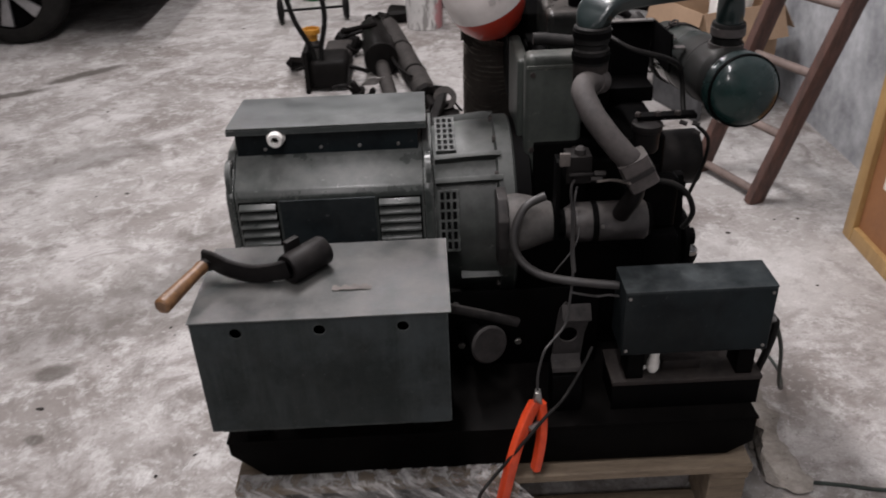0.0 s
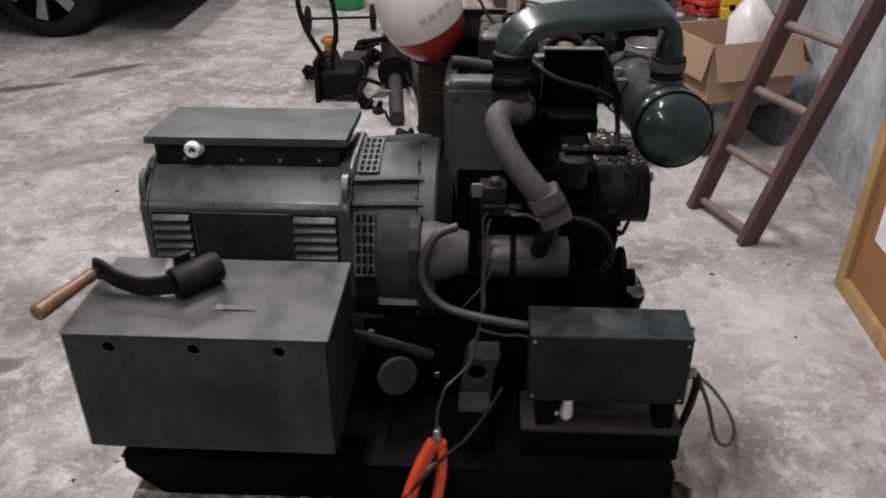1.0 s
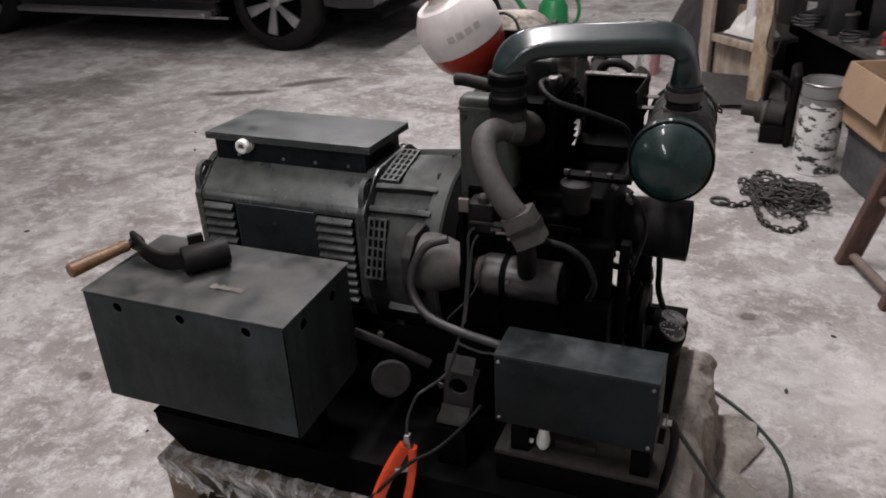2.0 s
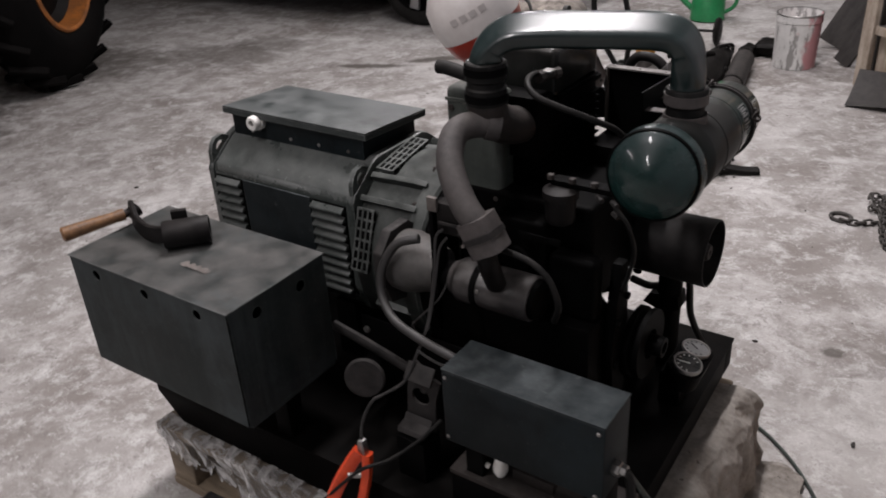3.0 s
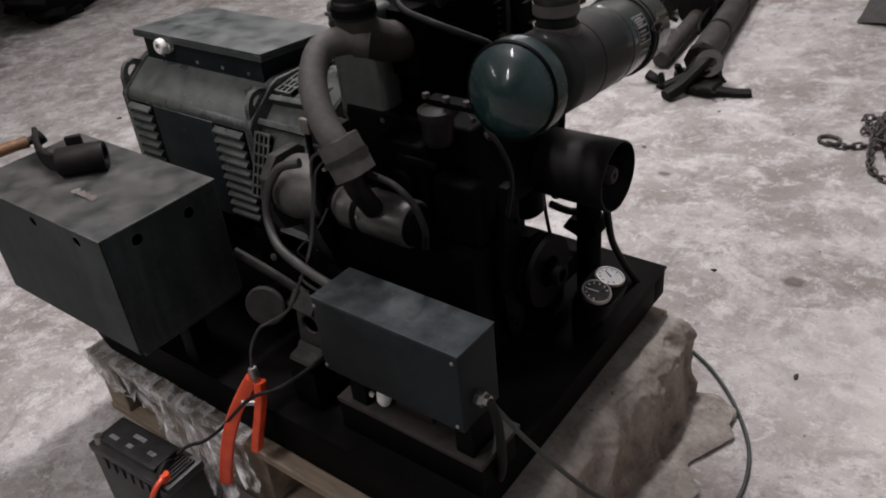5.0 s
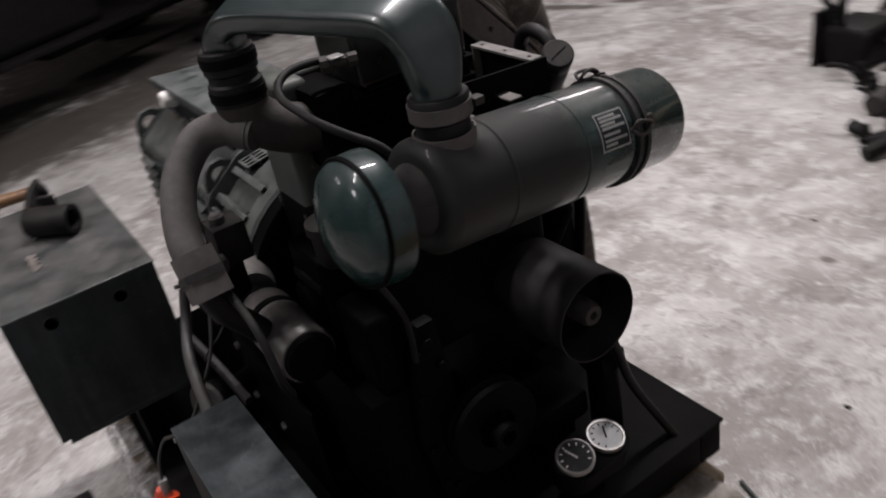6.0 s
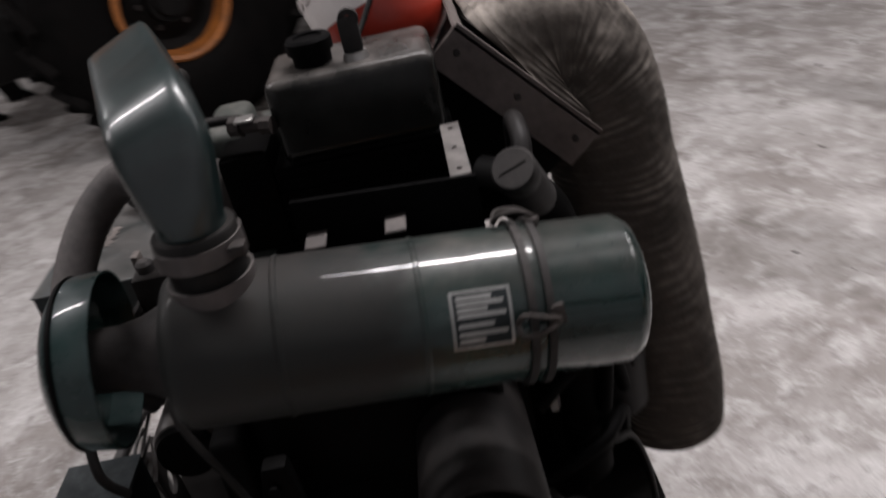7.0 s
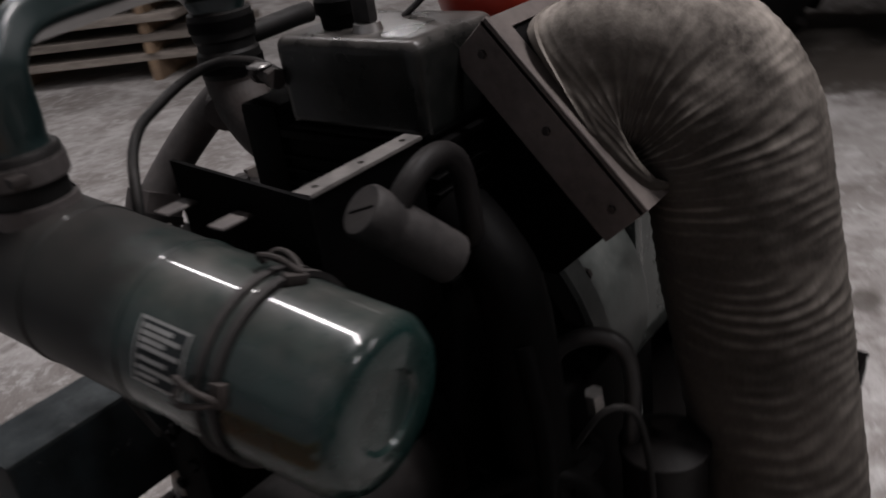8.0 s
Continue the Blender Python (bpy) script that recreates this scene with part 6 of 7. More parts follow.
def tool_case(label, mat, x, y, w, d, h, turn):
    c = thing("tool_case", label, "tool case", m=pose(x, y, 0.4155, 0, 0, turn))
    part("shell", box((-w, -d, 0), (w, d, h * 0.6), 0.012, 3), mat, c)
    part("lid", box((-w, -d, h * 0.605), (w, d, h), 0.012, 3), mat, c)
    part("grip", sweep([(-w * 0.4, 0, h), (-w * 0.35, 0, h + 0.035), (w * 0.35, 0, h + 0.035), (w * 0.4, 0, h)], 0.009, 6, 10), SOOT, c)
    for k in (-0.5, 0.5):
        part("latch", box((w * k - 0.012, -d - 0.006, h * 0.5), (w * k + 0.012, -d - 0.0005, h * 0.72), 0.002), SOOT, c)


tool_case("red plastic tool case on the shelf", REDP, 1.30, 4.26, 0.10, 0.07, 0.08, -60)
tool_case("red plastic tool case on the shelf", REDP, 1.36, 4.62, 0.14, 0.10, 0.17, -50)
tool_case("yellow plastic tool case on the shelf", YELP, 1.47, 4.16, 0.10, 0.09, 0.12, -10)
for i, (x, y, r, h, mt) in enumerate(((0.60, 4.88, 0.03, 0.26, WHITEPL), (0.655, 4.84, 0.03, 0.22, BLUEP), (1.06, 4.56, 0.045, 0.10, CAST), (1.27, 4.07, 0.022, 0.03, WHITEPL), (1.19, 4.20, 0.02, 0.025, WHITEPL), (1.12, 4.36, 0.018, 0.02, STEEL))):
    t = thing("storage_tin", "small grubby tin on the dark shelf", "tin", m=pose(x, y, 0.3105 if i < 2 else 0.4155), group="tins on the shelf")
    part("body", lathe([(0, 0), (0, r - 0.002), (0.002, r), (h - 0.002, r), (h, r - 0.002), (h, 0)], seg=24), mt, t)
    part("lid", lathe([(h + 0.0005, 0), (h + 0.0005, r + 0.003), (h + 0.01, r + 0.003), (h + 0.012, r - 0.002), (h + 0.012, 0)], seg=24), STEEL, t)
solo("tool_bag", roughen(box((0.95, 4.66, 0.410), (1.25, 5.05, 0.66), 0.06, 4), 0.12, 0.03, 4), SOOT, "slumped black tool bag on the shelf", "bag")
# odds and ends on the bench: cable coils, cans, hand tools
DARKPL = material("grubby_black_plastic", (0.012, 0.012, 0.013), (0.005, 0.005, 0.005), 0.45, scale=15, dust=0.10, bump=0.1)
rnd = random.Random(21)
for k, (x, y) in enumerate(((0.96, 4.72), (1.02, 4.58), (1.16, 4.72), (1.22, 4.50), (1.42, 4.36), (1.50, 4.55), (1.12, 4.92), (1.32, 4.88))):
    w, d, h = rnd.uniform(0.04, 0.09), rnd.uniform(0.03, 0.07), rnd.uniform(0.07, 0.22)
    tb = thing("tool_box", "grubby dark box of tools on the bench", "box", m=pose(x, y, 0.4155, 0, 0, rnd.uniform(-60, 60)), group="boxes on the bench")
    part("body", box((-w, -d, 0), (w, d, h), 0.008, 2), DARKPL, tb)
    part("lid", box((-w - 0.004, -d - 0.004, h + 0.0005), (w + 0.004, d + 0.004, h + 0.014), 0.004, 2), DARKPL if k % 3 else DUSTIRON, tb)
for k, (x, y, z, r) in enumerate(((0.88, 4.72, 0.418, 0.07), (1.08, 4.42, 0.418, 0.06), (0.90, 4.70, 0.44, 0.06))):
    solo("cable_coil", sweep([(x + (r + 0.008 * math.sin(i * 2.1 + k)) * math.cos(i * 0.6), y + r * math.sin(i * 0.6), z + 0.0015 * i) for i in range(32)], 0.005, 3, 6), DARKPL, "loose coil of black cable on the bench", "cable", group="cable coils")
solo("hanging_cable", sweep([(0.705, 4.60, 0.62), (0.72, 4.57, 0.50), (0.76, 4.55, 0.40), (0.74, 4.53, 0.30), (0.70, 4.56, 0.34), (0.71, 4.585, 0.46)], 0.004, 6, 6), DARKPL, "thin black cable hanging on the post", "cable")
solo("rag_heap", cloth(24, 24, lambda u, v: Vector((1.16 + 0.14 * u, 4.36 + 0.15 * v, 0.417 + 0.07 * max(0, noise.noise(Vector((u * 4, v * 4, 1))) + 0.3) * math.sin(math.pi * u) * math.sin(math.pi * v)))), CAST, "crumpled grey rag on the shelf", "rag", sharp=70)
solo("folded_sheet", cloth(24, 24, lambda u, v: Vector((0.46 + 0.20 * u + 0.10 * v, 4.93 - 0.17 * u + 0.14 * v, 0.315 + 0.17 * max(0, 0.7 + 0.6 * noise.noise(Vector((u * 3, v * 3, 6)))) * (math.sin(math.pi * u) * math.sin(math.pi * v)) ** 0.5))), WHITEPL, "crumpled white sheeting on the low shelf", "sheeting", sharp=70)
# old pump with an upright flange, on the floor by the paint tin
vice = thing("old_pump", "dark iron pump with an upright flange on the floor", "pump", at=(0.83, 4.10, 0))
part("flange", roughen(box((0.835, 4.02, 0.0), (0.875, 4.22, 0.36), 0.02, 3), 0.06, 0.022, 2), GREASE, vice, "upright rusty flange plate")
part("barrel", rod((0.834, 4.12, 0.13), (0.70, 4.15, 0.135), 0.062, seg=26, bev=0.006), DUSTIRON, vice)
part("collar", rod((0.75, 4.139, 0.133), (0.73, 4.143, 0.134), 0.072, seg=26, bev=0.004), GREYIRON, vice, "pale grey collar")
part("nose", rod((0.6995, 4.15, 0.135), (0.63, 4.165, 0.135), 0.034, seg=20, bev=0.004), DUSTIRON, vice)
part("foot", box((0.72, 4.06, 0.0), (0.834, 4.20, 0.085), 0.01, 2), GREASE, vice)
part("side_pipe", sweep([(0.83, 4.02, 0.30), (0.78, 4.02, 0.34), (0.74, 4.06, 0.33), (0.73, 4.12, 0.20)], 0.014, 6, 10), GREASE, vice)

# boards leaning by the rack
for k, (x, y, w, tilt, turn) in enumerate(((0.215, 5.26, 0.10, -12, -28), (0.34, 5.33, 0.20, -13, -22), (0.22, 5.46, 0.10, -16, -35), (0.44, 5.52, 0.26, -12, -20), (0.12, 5.58, 0.22, -12, -10))):
    solo("leaning_board", box((-w / 2, -0.012, 0.0), (w / 2, 0.012, 1.4), 0.003, m=None), DARKTIMBER, "dark weathered board leaning by the rack", "board", group="leaning boards", m=pose(x, y, 0.012, tilt, 24, turn))
solo("timber_offcut", box((-0.06, -0.06, 0), (0.06, 0.06, 0.42), 0.006), OLDWOOD, "short pale timber offcut standing on end", "timber", m=pose(0.56, 5.15, 0, 0, 4, 25))
solo("bent_sheet", cloth(14, 10, lambda u, v: Vector((0.37 + 0.45 * u, 4.56 + 0.30 * v - 0.06 * u, 0.008 + 0.10 * v * v + 0.05 * u * (1 - v)))), DARKTIMBER, "bent dark offcut of sheet metal", "sheet metal")

# ---- scrap machinery on the floor beyond ----
def jumble(parent, mat, spots, seed):
    """Broken castings, studs and levers in a heap: each a small part of its own."""
    rd_ = random.Random(seed)
    for x, y, z, s in spots:
        kind = rd_.randrange(4)
        m = pose(x, y, z, rd_.uniform(-35, 35), rd_.uniform(-35, 35), rd_.uniform(0, 180))
        if kind == 0:
            part("casting", roughen(box((-s, -s * 0.6, -s * 0.5), (s, s * 0.6, s * 0.5), s * 0.2, 2, m=m), 0.04, s * 0.35, seed), mat, parent)
        elif kind == 1:
            bm = lathe([(-s, 0), (-s, s * 0.45), (-s * 0.6, s * 0.5), (-s * 0.55, s * 0.75), (-s * 0.3, s * 0.75), (-s * 0.25, s * 0.4), (s * 0.8, s * 0.35), (s, 0.25 * s), (s, 0)], seg=16)
            bm.transform(m)
            part("stub_shaft", bm, mat, parent)
        elif kind == 2:
            bm = pierced([(-s * 1.3, -s * 0.3), (s, -s * 0.5), (s * 1.3, 0), (s, s * 0.5), (-s * 1.3, s * 0.3)], [circle_outline(s * 0.8, 0, s * 0.25, 12)], s * 0.25, m)
            part("lever_plate", bm, mat, parent)
        else:
            bm = sweep([(-s * 1.4, 0, 0), (-s * 0.6, s * 0.2, s * 0.4), (s * 0.2, -s * 0.1, s * 0.5), (s * 1.3, s * 0.3, 0)], s * 0.18, 5, 8)
            bm.transform(m)
            part("bent_stud", bm, mat, parent)


ram = thing("hydraulic_ram", "long dusty iron ram lying on the floor", "hydraulic ram", at=(-0.12, 4.3, 0))
RA, RB = Vector((-0.005, 3.62, 0.072)), Vector((-0.238, 4.98, 0.060))
rd = (RB - RA).normalized()
part("tube", rod(RA + rd * 0.10, RB, 0.056, seg=28, bev=0.006), DUSTIRON, ram)
for s in (0.42, 0.85):
    part("tube_band", lathe([(0, 0.05), (0, 0.059), (0.022, 0.059), (0.022, 0.05)], RA + rd * s, rd, 28), GREASE, ram)
part("gland_nut", rod(RA + rd * 0.06, RA + rd * 0.12, 0.062, seg=8), GREASE, ram)
part("piston_rod", rod(RA - rd * 0.08, RA + rd * 0.0595, 0.024, seg=18), GREASE, ram)
for s in (-1, 1):
    part("fork_ear", box((0.022 * s - 0.012, -0.035, 0.0), (0.022 * s + 0.012, 0.035, 0.11), 0.008, 2, m=axis_frame(RB, rd)), GREASE, ram)
part("oil_pipe", sweep([RA + rd * 0.25 + Vector((-0.05, 0, 0.05)), RA + rd * 0.45 + Vector((-0.085, 0, 0.04)), RA + rd * 0.8 + Vector((-0.085, 0, 0.03)), RA + rd * 1.0 + Vector((-0.05, 0, 0.05))], 0.009, 6, 10), GREASE, ram)
ram2 = thing("gearbox", "greasy dismantled gearbox and drive tube on the floor", "gearbox", at=(-0.33, 4.5, 0))
SA, SB = Vector((-0.19, 3.70, 0.045)), Vector((-0.345, 4.95, 0.075))
sd = (SB - SA).normalized()
part("drive_tube", rod(SA, SA + sd * 0.55, 0.036, seg=22, bev=0.004), DUSTIRON, ram2)
part("casing", roughen(lathe([(0.56, 0), (0.56, 0.07), (0.60, 0.085), (0.82, 0.08), (0.86, 0.065), (1.0, 0.075), (1.16, 0.06), (1.20, 0.03), (1.20, 0)], SA + Vector((0, 0, 0.035)), sd, 22), 0.06, 0.018, 4), GREASE, ram2, "lumpy gear casing")
part("casing_flange", rod(SA + sd * 0.54 + Vector((0, 0, 0.035)), SA + sd * 0.565 + Vector((0, 0, 0.035)), 0.092, seg=20, bev=0.003), GREASE, ram2)
part("selector_shaft", rod((-0.47, 4.42, 0.20), (-0.30, 4.62, 0.175), 0.016, seg=12), GREASE, ram2)
jumble(ram2, GREASE, [(-0.40, 4.30, 0.16, 0.05), (-0.43, 4.46, 0.14, 0.06), (-0.26, 4.35, 0.10, 0.05), (-0.30, 4.80, 0.15, 0.05), (-0.22, 4.62, 0.06, 0.05), (-0.40, 4.15, 0.06, 0.06), (-0.46, 4.65, 0.08, 0.07), (-0.25, 5.08, 0.05, 0.05), (-0.36, 5.12, 0.06, 0.06)], 3)
link_arm = thing("linkage_arm", "heavy dark linkage arm with forked ends", "linkage arm", at=(0.06, 3.52, 0))
part("arm", sweep([(-0.03, 3.40, 0.024), (0.0, 3.47, 0.045), (0.035, 3.56, 0.09), (0.05, 3.66, 0.12)], rounded(0.05, 0.042, 4), 6, 14), GREASE, link_arm)
part("arm", sweep([(0.05, 3.50, 0.03), (0.12, 3.53, 0.025), (0.19, 3.56, 0.015), (0.24, 3.585, 0.014)], rounded(0.055, 0.026, 4), 5, 12), GREASE, link_arm)
part("fork", sweep([(-0.08, 3.50, 0.02), (-0.02, 3.55, 0.05), (0.05, 3.57, 0.08), (0.09, 3.62, 0.04)], rounded(0.035, 0.03, 4), 6, 12), GREASE, link_arm)
part("pad", roughen(box((0.01, 3.48, 0.0), (0.13, 3.60, 0.05), 0.015, 2), 0.04, 0.015, 2), GREASE, link_arm)
part("plate", pierced(circle_outline(0, 0, 0.055, 24), [circle_outline(0.01, 0.0, 0.02, 14)], 0.012, pose(0.06, 3.60, 0.10, 55, -10, 20)), DUSTIRON, link_arm)
jumble(link_arm, GREASE, [(-0.10, 3.52, 0.03, 0.035), (-0.15, 3.55, 0.025, 0.03), (-0.06, 3.60, 0.05, 0.04), (0.10, 3.60, 0.06, 0.035), (0.02, 3.66, 0.12, 0.04), (0.12, 3.49, 0.02, 0.03)], 8)
till = thing("tiller", "greasy garden tiller with a tall black loop handle", "tiller", at=(-0.48, 4.15, 0))
part("gear_case", roughen(box((-0.62, 4.02, 0.02), (-0.42, 4.24, 0.17), 0.03, 3), 0.08, 0.015, 2), GREASE, till)
part("front_plate", box((-0.645, 4.01, 0.0), (-0.6205, 4.20, 0.22), 0.005), GREASE, till)
part("engine_top", roughen(box((-0.56, 4.22, 0.02), (-0.42, 4.46, 0.15), 0.03, 3), 0.06, 0.02, 3), DUSTIRON, till, "rusty engine casing")
for k in range(5):
    part("bright_fin", box((-0.36 + 0.012 * k, 4.02 - 0.012 * k, 0.03 + 0.012 * k), (-0.28 + 0.012 * k, 4.03 - 0.012 * k, 0.038 + 0.012 * k), 0.001, 1), STEEL, till)
part("loop_handle", sweep([(-0.585, 4.06, 0.15), (-0.60, 4.04, 0.24), (-0.655, 3.97, 0.40), (-0.675, 3.94, 0.56), (-0.63, 3.92, 0.68), (-0.56, 3.92, 0.68), (-0.515, 3.94, 0.56), (-0.505, 3.97, 0.40), (-0.545, 4.04, 0.24), (-0.555, 4.06, 0.15)], 0.013, 8, 12), RUBBER, till, "black loop handle")
part("handle_brace", rod((-0.60, 4.04, 0.24), (-0.545, 4.04, 0.24), 0.009, seg=10), GREASE, till)
AMBER = material("amber_plastic", (0.5, 0.24, 0.03), (0.35, 0.15, 0.02), 0.4, scale=15, bump=0.05)
part("filler_neck", lathe([(0, 0), (0, 0.085), (0.05, 0.06), (0.11, 0.035), (0.11, 0)], (-0.665, 4.60, 0.0), (0, 0, 1), 20), RUST, till)
part("fuel_cap", lathe([(0.1105, 0), (0.1105, 0.032), (0.145, 0.034), (0.15, 0.052), (0.175, 0.052), (0.175, 0.04), (0.16, 0.038), (0.16, 0)], (-0.665, 4.60, 0.0), (0, 0, 1), 20), AMBER, till, "amber plastic cap")
part("tank_arm", sweep([(-0.60, 4.20, 0.06), (-0.63, 4.35, 0.08), (-0.66, 4.52, 0.05)], 0.03, 6, 12), RUST, till)
jumble(till, GREASE, [(-0.70, 4.30, 0.05, 0.05), (-0.74, 4.40, 0.04, 0.05), (-0.55, 4.52, 0.06, 0.05), (-0.38, 3.95, 0.04, 0.05), (-0.30, 3.88, 0.03, 0.04), (-0.44, 3.90, 0.05, 0.05), (-0.26, 3.78, 0.03, 0.04)], 5)
for k, (x, y, s) in enumerate(((-0.16, 5.30, 0.09), (-0.06, 5.42, 0.075), (-0.28, 5.25, 0.06))):
    solo("machine_part", roughen(box((-s, -s * 0.7, 0), (s, s * 0.7, s * 0.9), s * 0.2, 2), 0.05, 0.02, k), GREASE, "greasy lump of dismantled machinery", "machine part", group="scrap machinery", m=pose(x, y, 0.006, 0, 0, 40 * k))

# watering can and small axle
CANG = material("green_plastic", (0.02, 0.22, 0.075), (0.014, 0.15, 0.05), 0.4, scale=12, bump=0.04)
wc = thing("watering_can", "bright green plastic watering can on the floor", "watering can", m=pose(-0.79, 6.02, 0, 0, 0, 10))
part("body", lathe([(0, 0), (0, 0.10), (0.01, 0.115), (0.20, 0.105), (0.24, 0.08), (0.25, 0.075), (0.25, 0)], seg=32), CANG, wc)
part("spout", sweep([(-0.09, 0, 0.06), (-0.18, 0, 0.14), (-0.27, 0, 0.26), (-0.31, 0, 0.32)], 0.019, 6, 14), CANG, wc)
part("rose", lathe([(0, 0.02), (0.04, 0.045), (0.05, 0.045), (0.05, 0)], (-0.305, 0, 0.31), (-0.6, 0, 0.75), 20), CANG, wc)
part("grip", sweep([(0.08, 0, 0.04), (0.17, 0, 0.10), (0.18, 0, 0.22), (0.10, 0, 0.31), (-0.02, 0, 0.30), (-0.06, 0, 0.245)], 0.013, 6, 12), CANG, wc)
ax = thing("small_axle", "small two-wheeled axle on the floor", "axle", at=(-0.73, 5.39, 0))
part("shaft", rod((-0.935, 5.36, 0.085), (-0.53, 5.415, 0.085), 0.009, seg=12), GREASE, ax)
for p in ((-0.95, 5.36, 0.085), (-0.53, 5.415, 0.085)):
    wh = part("wheel", lathe([(0, 0), (0, 0.055), (0.006, 0.075), (0.02, 0.085), (0.034, 0.075), (0.04, 0.055), (0.04, 0)], Vector(p) - Vector((0.02, 0, 0)), (1, 0.13, 0), 28), RUBBER, ax, "grey-black wheel")
    part("wheel_hub", lathe([(-0.003, 0), (-0.003, 0.03), (0.043, 0.03), (0.043, 0)], Vector(p) - Vector((0.02, 0, 0)), (1, 0.13, 0), 16), CAST, wh)

# ---- vehicles ----
TYRE = material("dusty_tyre_rubber", (0.020, 0.019, 0.018), (0.010, 0.0095, 0.009), 0.8, scale=10, bump=0.3, fine=60, dust=0.12, spec=0.15)
PAINT = material("dark_car_paint", (0.014, 0.014, 0.017), (0.010, 0.010, 0.012), 0.25, scale=4, bump=0.0, coat=0.6, dust=0.1)
GLASSD = material("dark_car_glass", (0.01, 0.012, 0.013), (0.008, 0.009, 0.01), 0.08, scale=3, bump=0.0)
ALLOY = material("brushed_alloy", (0.5, 0.5, 0.51), (0.36, 0.36, 0.37), 0.35, metal=0.85, scale=20, bump=0.03)


def car_wheel(parent, x, y, r=0.345):
    c = Vector((x, y, r))
    ty = part("tyre", lathe([(0.0, 0.235), (0.0, 0.27), (0.012, 0.315), (0.03, r - 0.01), (0.05, r), (0.19, r), (0.21, r - 0.01), (0.225, 0.315), (0.235, 0.235)], c, (0, 1, 0), 56), TYRE, parent)
    rim = part("rim", lathe([(0.012, 0.234), (0.006, 0.240), (0.022, 0.232), (0.06, 0.22), (0.07, 0.06), (0.07, 0)], c, (0, 1, 0), 48), SOOT, ty)
    for k in range(6):
        m = Matrix.Translation(c) @ pose(0, 0, 0, 0, 60 * k + 10, 0)
        part("spoke", prism([(-0.018, 0.04), (0.018, 0.04), (0.040, 0.228), (-0.040, 0.228)], 0.016, 0.040, "y", 0.004, m=m), ALLOY, ty, "bright alloy spoke")
    part("hub_cap", lathe([(0.012, 0), (0.014, 0.035), (0.022, 0.045), (0.04, 0.05), (0.04, 0)], c, (0, 1, 0), 24), ALLOY, ty)


suv = thing("car", "dark four-wheel-drive car parked with alloy wheels", "car", at=(-4.0, 6.0, 0))
YS = 5.10
XF, XR = -2.58, -5.35


def arch(cx, r, n=12):
    return [(cx + r * math.cos(math.pi * k / n), 0.345 + r * math.sin(math.pi * k / n)) for k in range(n + 1)]


side_line = [(-1.78, 0.34), (-1.76, 0.62), (-1.80, 0.86), (-1.92, 0.98), (-2.95, 1.07), (-3.55, 1.62), (-3.8, 1.70), (-5.7, 1.72), (-6.15, 1.62), (-6.32, 1.05), (-6.36, 0.55), (-6.30, 0.34),
             (-5.35 - 0.43, 0.34)] + list(reversed(arch(XR, 0.43)))[1:] + [(XF - 0.43, 0.34)] + list(reversed(arch(XF, 0.43)))[1:] + [(-2.02, 0.33)]
part("body", prism(side_line, YS, YS + 1.82, "x" if False else "y", 0.0), PAINT, suv, "dark painted body")
part("underbody", box((-6.0, YS + 0.22, 0.22), (-1.95, YS + 1.6, 0.5), 0.02), SOOT, suv)
part("side_window", prism([(-3.05, 1.09), (-3.60, 1.57), (-5.75, 1.62), (-6.0, 1.10)], YS - 0.004, YS + 0.001, "y"), GLASSD, suv)
part("sill", box((XR + 0.46, YS - 0.01, 0.25), (XF - 0.46, YS + 0.06, 0.345), 0.01), PAINT, suv)
part("side_step", box((XR + 0.52, YS - 0.11, 0.245), (XF - 0.50, YS - 0.012, 0.285), 0.012, 3), ALLOY, suv, "bright metal side step")
part("trim_strip", box((XR + 0.52, YS - 0.016, 0.225), (XF - 0.36, YS - 0.0105, 0.242), 0.002), ALLOY, suv)
part("mud_flap", box((XF - 0.50, YS + 0.01, 0.16), (XF - 0.47, YS + 0.22, 0.40), 0.004), SOOT, suv)
part("bumper_corner", box((-2.05, YS + 0.01, 0.255), (-1.74, YS + 1.8, 0.34), 0.03, 3), SOOT, suv)
for x in (XF, XR):
    for y in (YS + 0.02, YS + 1.57):
        car_wheel(suv, x, y)

ORP = material("faded_orange_paint", (0.36, 0.115, 0.016), (0.12, 0.045, 0.014), 0.6, scale=10, bump=0.2, fine=60, chips=(0.10, 0.055, 0.03))
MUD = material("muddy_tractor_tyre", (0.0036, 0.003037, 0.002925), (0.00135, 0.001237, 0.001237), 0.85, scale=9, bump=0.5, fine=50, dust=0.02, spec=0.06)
tr = thing("tractor", "old orange tractor with big muddy tyres", "tractor", at=(-4.5, 1.7, 0))


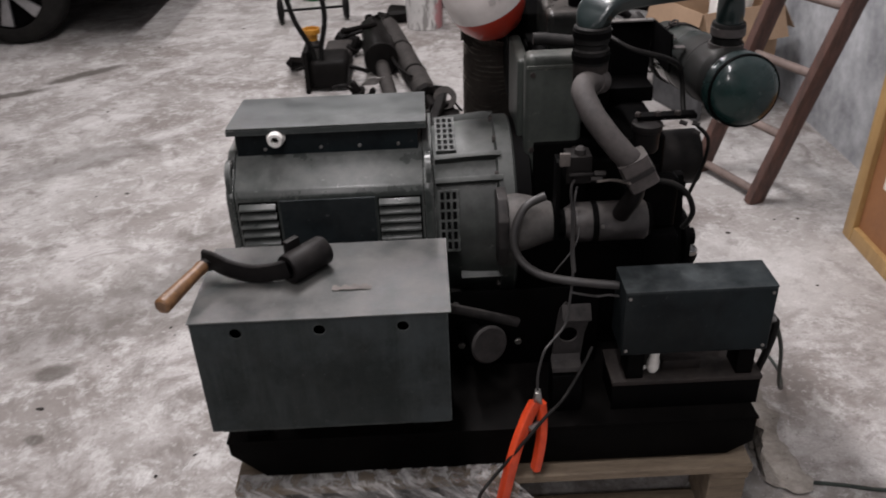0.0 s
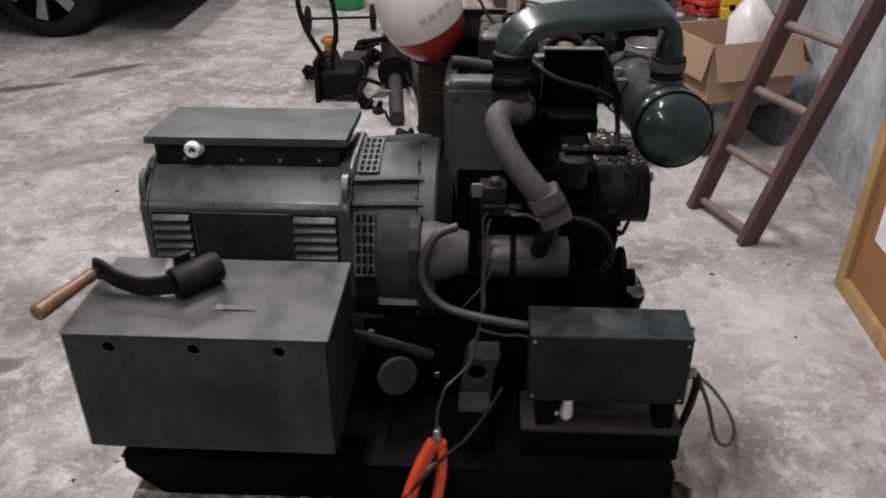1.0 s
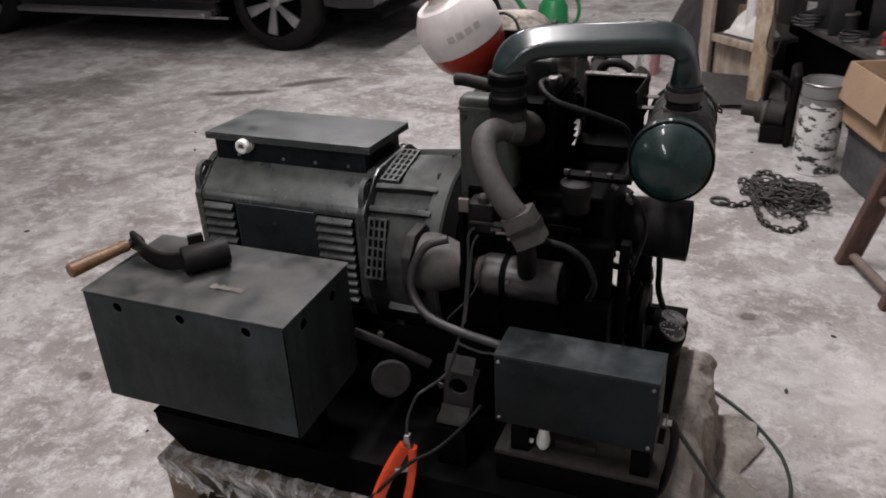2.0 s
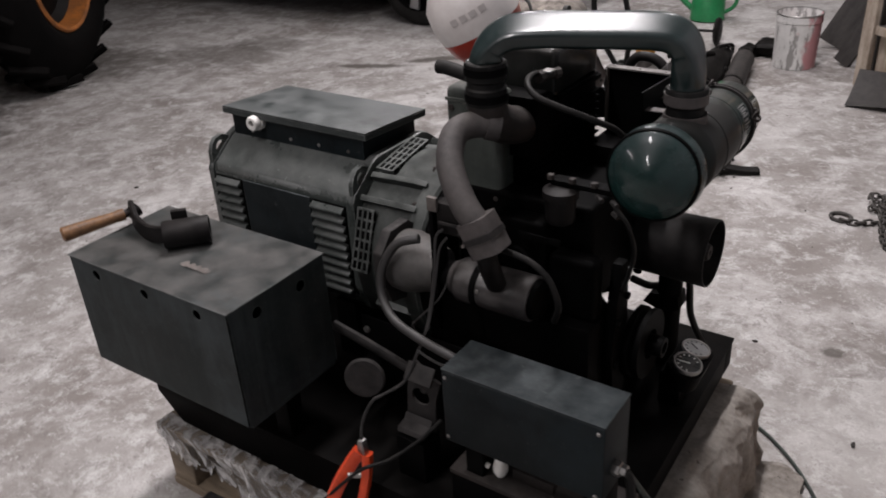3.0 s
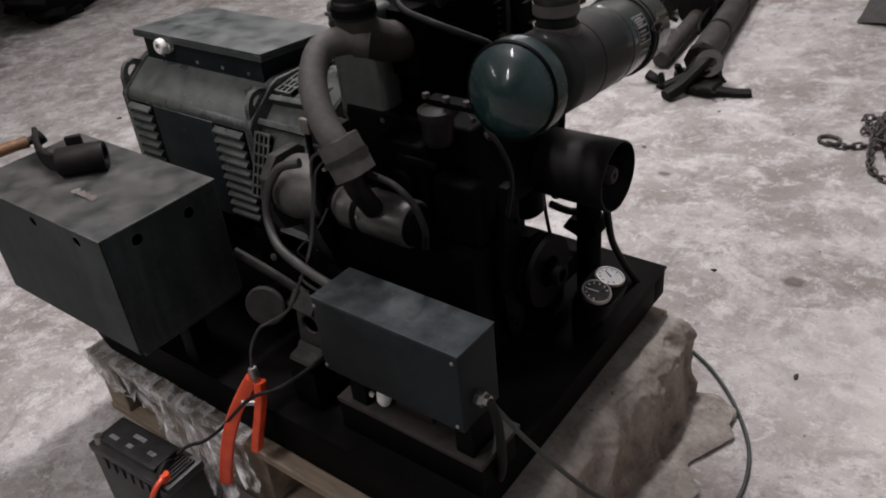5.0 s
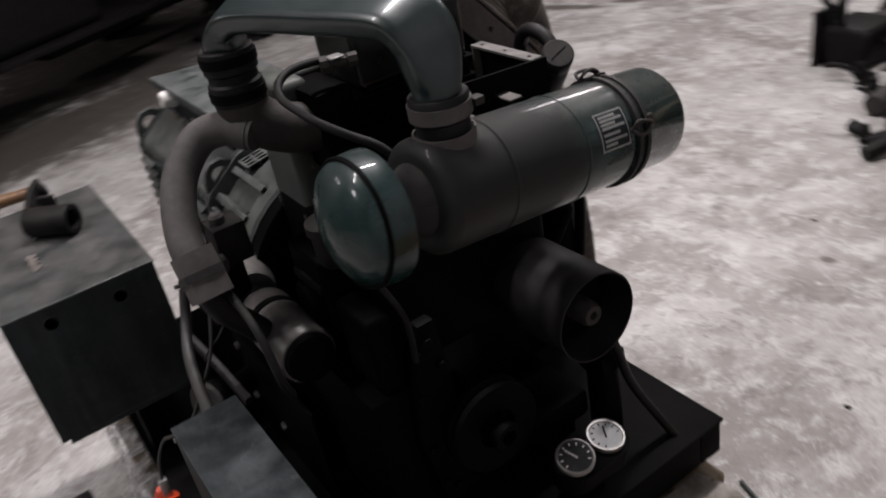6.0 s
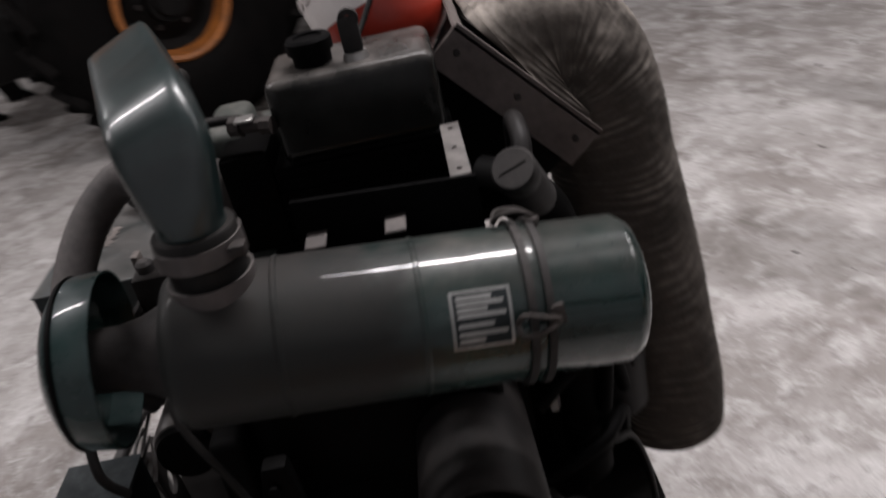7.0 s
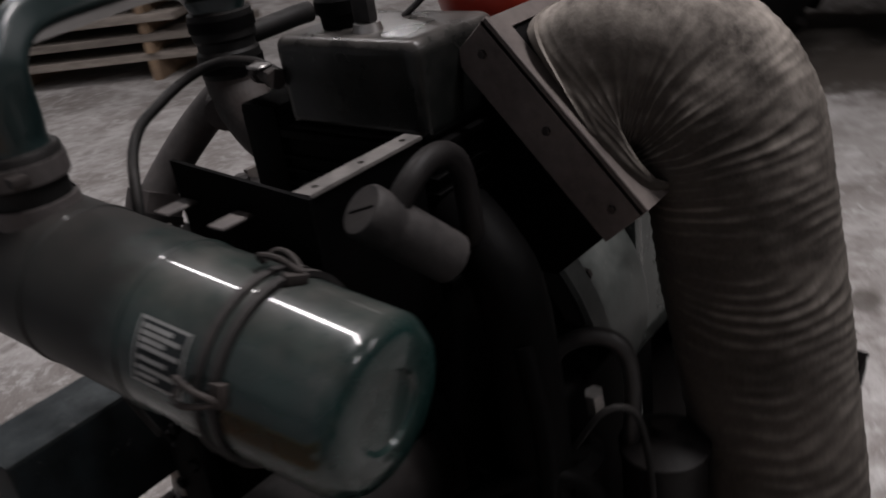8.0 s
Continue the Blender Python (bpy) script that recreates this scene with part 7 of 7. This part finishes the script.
def tractor_wheel(x, y, r=0.62, rim_r=0.25, out=1):
    c = Vector((x, y, r - 0.012))
    d = (out, 0, 0)
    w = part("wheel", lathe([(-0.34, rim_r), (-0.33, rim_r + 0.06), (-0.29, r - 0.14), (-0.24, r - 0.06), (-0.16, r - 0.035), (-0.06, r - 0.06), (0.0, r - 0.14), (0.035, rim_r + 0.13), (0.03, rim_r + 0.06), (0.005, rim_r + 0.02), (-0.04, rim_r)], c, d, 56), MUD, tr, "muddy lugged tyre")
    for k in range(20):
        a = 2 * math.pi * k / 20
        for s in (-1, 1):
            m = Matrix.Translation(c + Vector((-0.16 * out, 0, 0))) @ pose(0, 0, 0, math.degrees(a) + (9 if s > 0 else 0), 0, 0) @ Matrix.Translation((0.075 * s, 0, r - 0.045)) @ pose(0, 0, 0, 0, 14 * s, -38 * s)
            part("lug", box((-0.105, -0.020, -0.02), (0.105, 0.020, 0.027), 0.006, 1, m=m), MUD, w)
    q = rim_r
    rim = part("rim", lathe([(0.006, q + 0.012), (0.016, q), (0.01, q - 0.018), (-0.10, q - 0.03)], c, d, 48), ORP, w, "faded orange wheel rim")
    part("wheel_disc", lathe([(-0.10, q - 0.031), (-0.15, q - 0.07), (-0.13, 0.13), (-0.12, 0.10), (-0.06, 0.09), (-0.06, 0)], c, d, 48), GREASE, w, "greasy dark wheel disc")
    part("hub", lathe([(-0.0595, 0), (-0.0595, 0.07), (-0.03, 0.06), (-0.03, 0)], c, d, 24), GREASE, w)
    for k in range(6):
        a = 2 * math.pi * k / 6
        part("wheel_nut", bolt(c + Vector((-0.128 * out, 0.125 * math.cos(a), 0.125 * math.sin(a))), d, 0.014, 0.02), RUST, w)


TM = pose(-2.65, 0.70, 0.0, 0, 0, 29.0)
tr.matrix_basis = TM
WORLD.pop(tr.name, None)
tractor_wheel(0.0, 0.0, 0.655)
tractor_wheel(0.27, 2.68, 0.66, 0.31)
tractor_wheel(-1.55, 0.0, 0.655, out=-1)
tractor_wheel(-1.55, 2.72, 0.66, 0.31, out=-1)
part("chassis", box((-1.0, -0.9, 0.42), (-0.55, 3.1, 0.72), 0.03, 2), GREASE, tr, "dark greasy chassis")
# sump and gearbox are made bulky to keep light off the floor below
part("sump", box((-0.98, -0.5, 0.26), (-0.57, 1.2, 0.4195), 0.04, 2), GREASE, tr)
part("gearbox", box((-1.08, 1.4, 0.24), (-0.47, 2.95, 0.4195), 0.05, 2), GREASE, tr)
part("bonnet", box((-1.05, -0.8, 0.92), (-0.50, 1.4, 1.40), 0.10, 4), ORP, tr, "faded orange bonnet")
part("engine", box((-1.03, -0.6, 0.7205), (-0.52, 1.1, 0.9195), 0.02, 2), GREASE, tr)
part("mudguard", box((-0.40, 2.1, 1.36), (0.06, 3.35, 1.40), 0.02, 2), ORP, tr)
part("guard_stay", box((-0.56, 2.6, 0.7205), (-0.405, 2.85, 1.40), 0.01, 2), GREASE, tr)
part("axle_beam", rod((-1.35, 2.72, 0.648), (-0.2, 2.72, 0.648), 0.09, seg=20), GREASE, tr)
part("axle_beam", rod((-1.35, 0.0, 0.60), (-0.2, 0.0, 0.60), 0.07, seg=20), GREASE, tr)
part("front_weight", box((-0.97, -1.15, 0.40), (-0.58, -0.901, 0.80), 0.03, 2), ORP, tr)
# lengthened plate and an added block, there to shade the floor between the wheels
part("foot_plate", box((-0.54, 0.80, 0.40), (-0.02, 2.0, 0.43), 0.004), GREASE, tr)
part("side_tank", box((-0.5195, 0.85, 0.4305), (-0.08, 1.55, 0.86), 0.05, 3), GREASE, tr, "greasy dark block added to shade the floor")
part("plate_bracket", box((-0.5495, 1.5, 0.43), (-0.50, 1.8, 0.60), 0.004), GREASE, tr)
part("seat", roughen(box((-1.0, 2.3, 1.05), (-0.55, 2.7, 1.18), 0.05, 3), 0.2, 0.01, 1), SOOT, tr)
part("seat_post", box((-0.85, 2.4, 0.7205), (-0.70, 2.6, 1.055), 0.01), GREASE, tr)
# implement on the floor in front of the tractor
imp = thing("plough", "rusty orange plough frame resting on the floor", "plough", at=(-4.0, -0.95, 0))
part("head", box((-4.15, -1.05, 0.30), (-3.80, -0.80, 0.62), 0.02, 2), ORP, imp)
part("beam", rod((-4.75, -1.15, 0.40), (-3.60, -0.85, 0.42), 0.05, seg=14), ORP, imp)
for x in (-4.6, -4.2, -3.75):
    part("share", prism([(-0.02, 0.42), (0.06, 0.42), (0.16, 0.05), (0.22, 0.0), (0.05, 0.0), (0.02, 0.10)], -0.03, 0.03, "x", 0.005, m=pose(x, -1.0, 0, 0, 0, 20)), GREASE, imp)
for z in (0.55, 0.62):
    part("hydraulic_line", sweep([(-3.95, -0.85, z), (-3.75, -0.55, z - 0.08), (-3.50, -0.35, z - 0.05), (-3.35, -0.15, z + 0.12)], 0.012, 8, 8), RUBBER, imp)

# stacked boards
PLANKWOOD = material("rough_grey_brown_planks", (0.30, 0.265, 0.23), (0.14, 0.12, 0.105), 0.85, scale=6, bump=0.4, fine=40, stretch=(1, 6, 6), vary=0.25)
rnd = random.Random(11)
SD, SN = Vector((-0.506, 0.862, 0)), Vector((-0.862, -0.506, 0))
turn = math.degrees(math.atan2(SD.y, SD.x))
for lay in range(5):
    for col in range(4):
        c = Vector((-1.56, -3.72, 0)) + SN * (0.16 + 0.245 * col + rnd.uniform(-0.02, 0.02)) + SD * rnd.uniform(-0.25, 0.25)
        h = 0.13 + lay * 0.128
        solo("plank", roughen(box((-1.5, -0.115, 0), (1.5, 0.115, 0.050), 0.003, 1), 0.3, 0.006, lay * 4 + col), PLANKWOOD, "rough sawn plank in a spaced stack", "plank", group="stacked planks", m=pose(c.x, c.y, h, 0, 0, turn + rnd.uniform(-1.5, 1.5)))
    for s in (-1.1, 0.0, 1.1):
        c = Vector((-1.60, -3.72, 0)) + SN * 0.53 + SD * s
        hh = 0.0 if lay == 0 else 0.13 + lay * 0.128 - 0.078
        solo("stack_spacer", box((-0.03, -0.52, 0), (0.03, 0.52, 0.13 if lay == 0 else 0.078), 0.002, 1), OLDWOOD, "square timber spacer in the plank stack", "timber", group="plank stack spacers", m=pose(c.x, c.y, hh, 0, 0, turn))

# grit and crumbs trodden into the floor
rnd = random.Random(77)
bm = bmesh.new()
for k in range(170):
    x, y = rnd.uniform(-2.2, 1.4), rnd.uniform(0.4, 5.6)
    if -0.60 < x < 0.80 and 0.85 < y < 2.15:
        continue
    s = 0.002 + 0.005 * rnd.random() ** 3
    t = bmesh.new()
    bmesh.ops.create_icosphere(t, subdivisions=1, radius=s)
    roughen(t, s * 1.2, s * 0.5, k)
    merge(bm, t, Matrix.Translation((x, y, s * 0.35)) @ pose(0, 0, 0, 0, 0, rnd.uniform(0, 360)) @ Matrix.Diagonal((rnd.uniform(1, 2.2), 1, 0.6, 1)))
solo("floor_grit", bm, RUST, "dark grit and crumbs scattered on the concrete", "grit", kind="stuff")

# ceiling battens that carry the lamps
for x, y, watts in LAMPS:
    bt = thing("tube_lamp", "white fluorescent batten on the ceiling", "lamp", m=pose(x, y, CEILING), group="ceiling battens")
    part("batten", box((-0.05, -0.75, -0.075), (0.05, 0.75, 0), 0.006, 2), WHITEPL, bt)
    for s in (-0.745, 0.725):
        part("end_holder", box((-0.02, s, -0.115), (0.02, s + 0.02, -0.0755), 0.003), WHITEPL, bt)
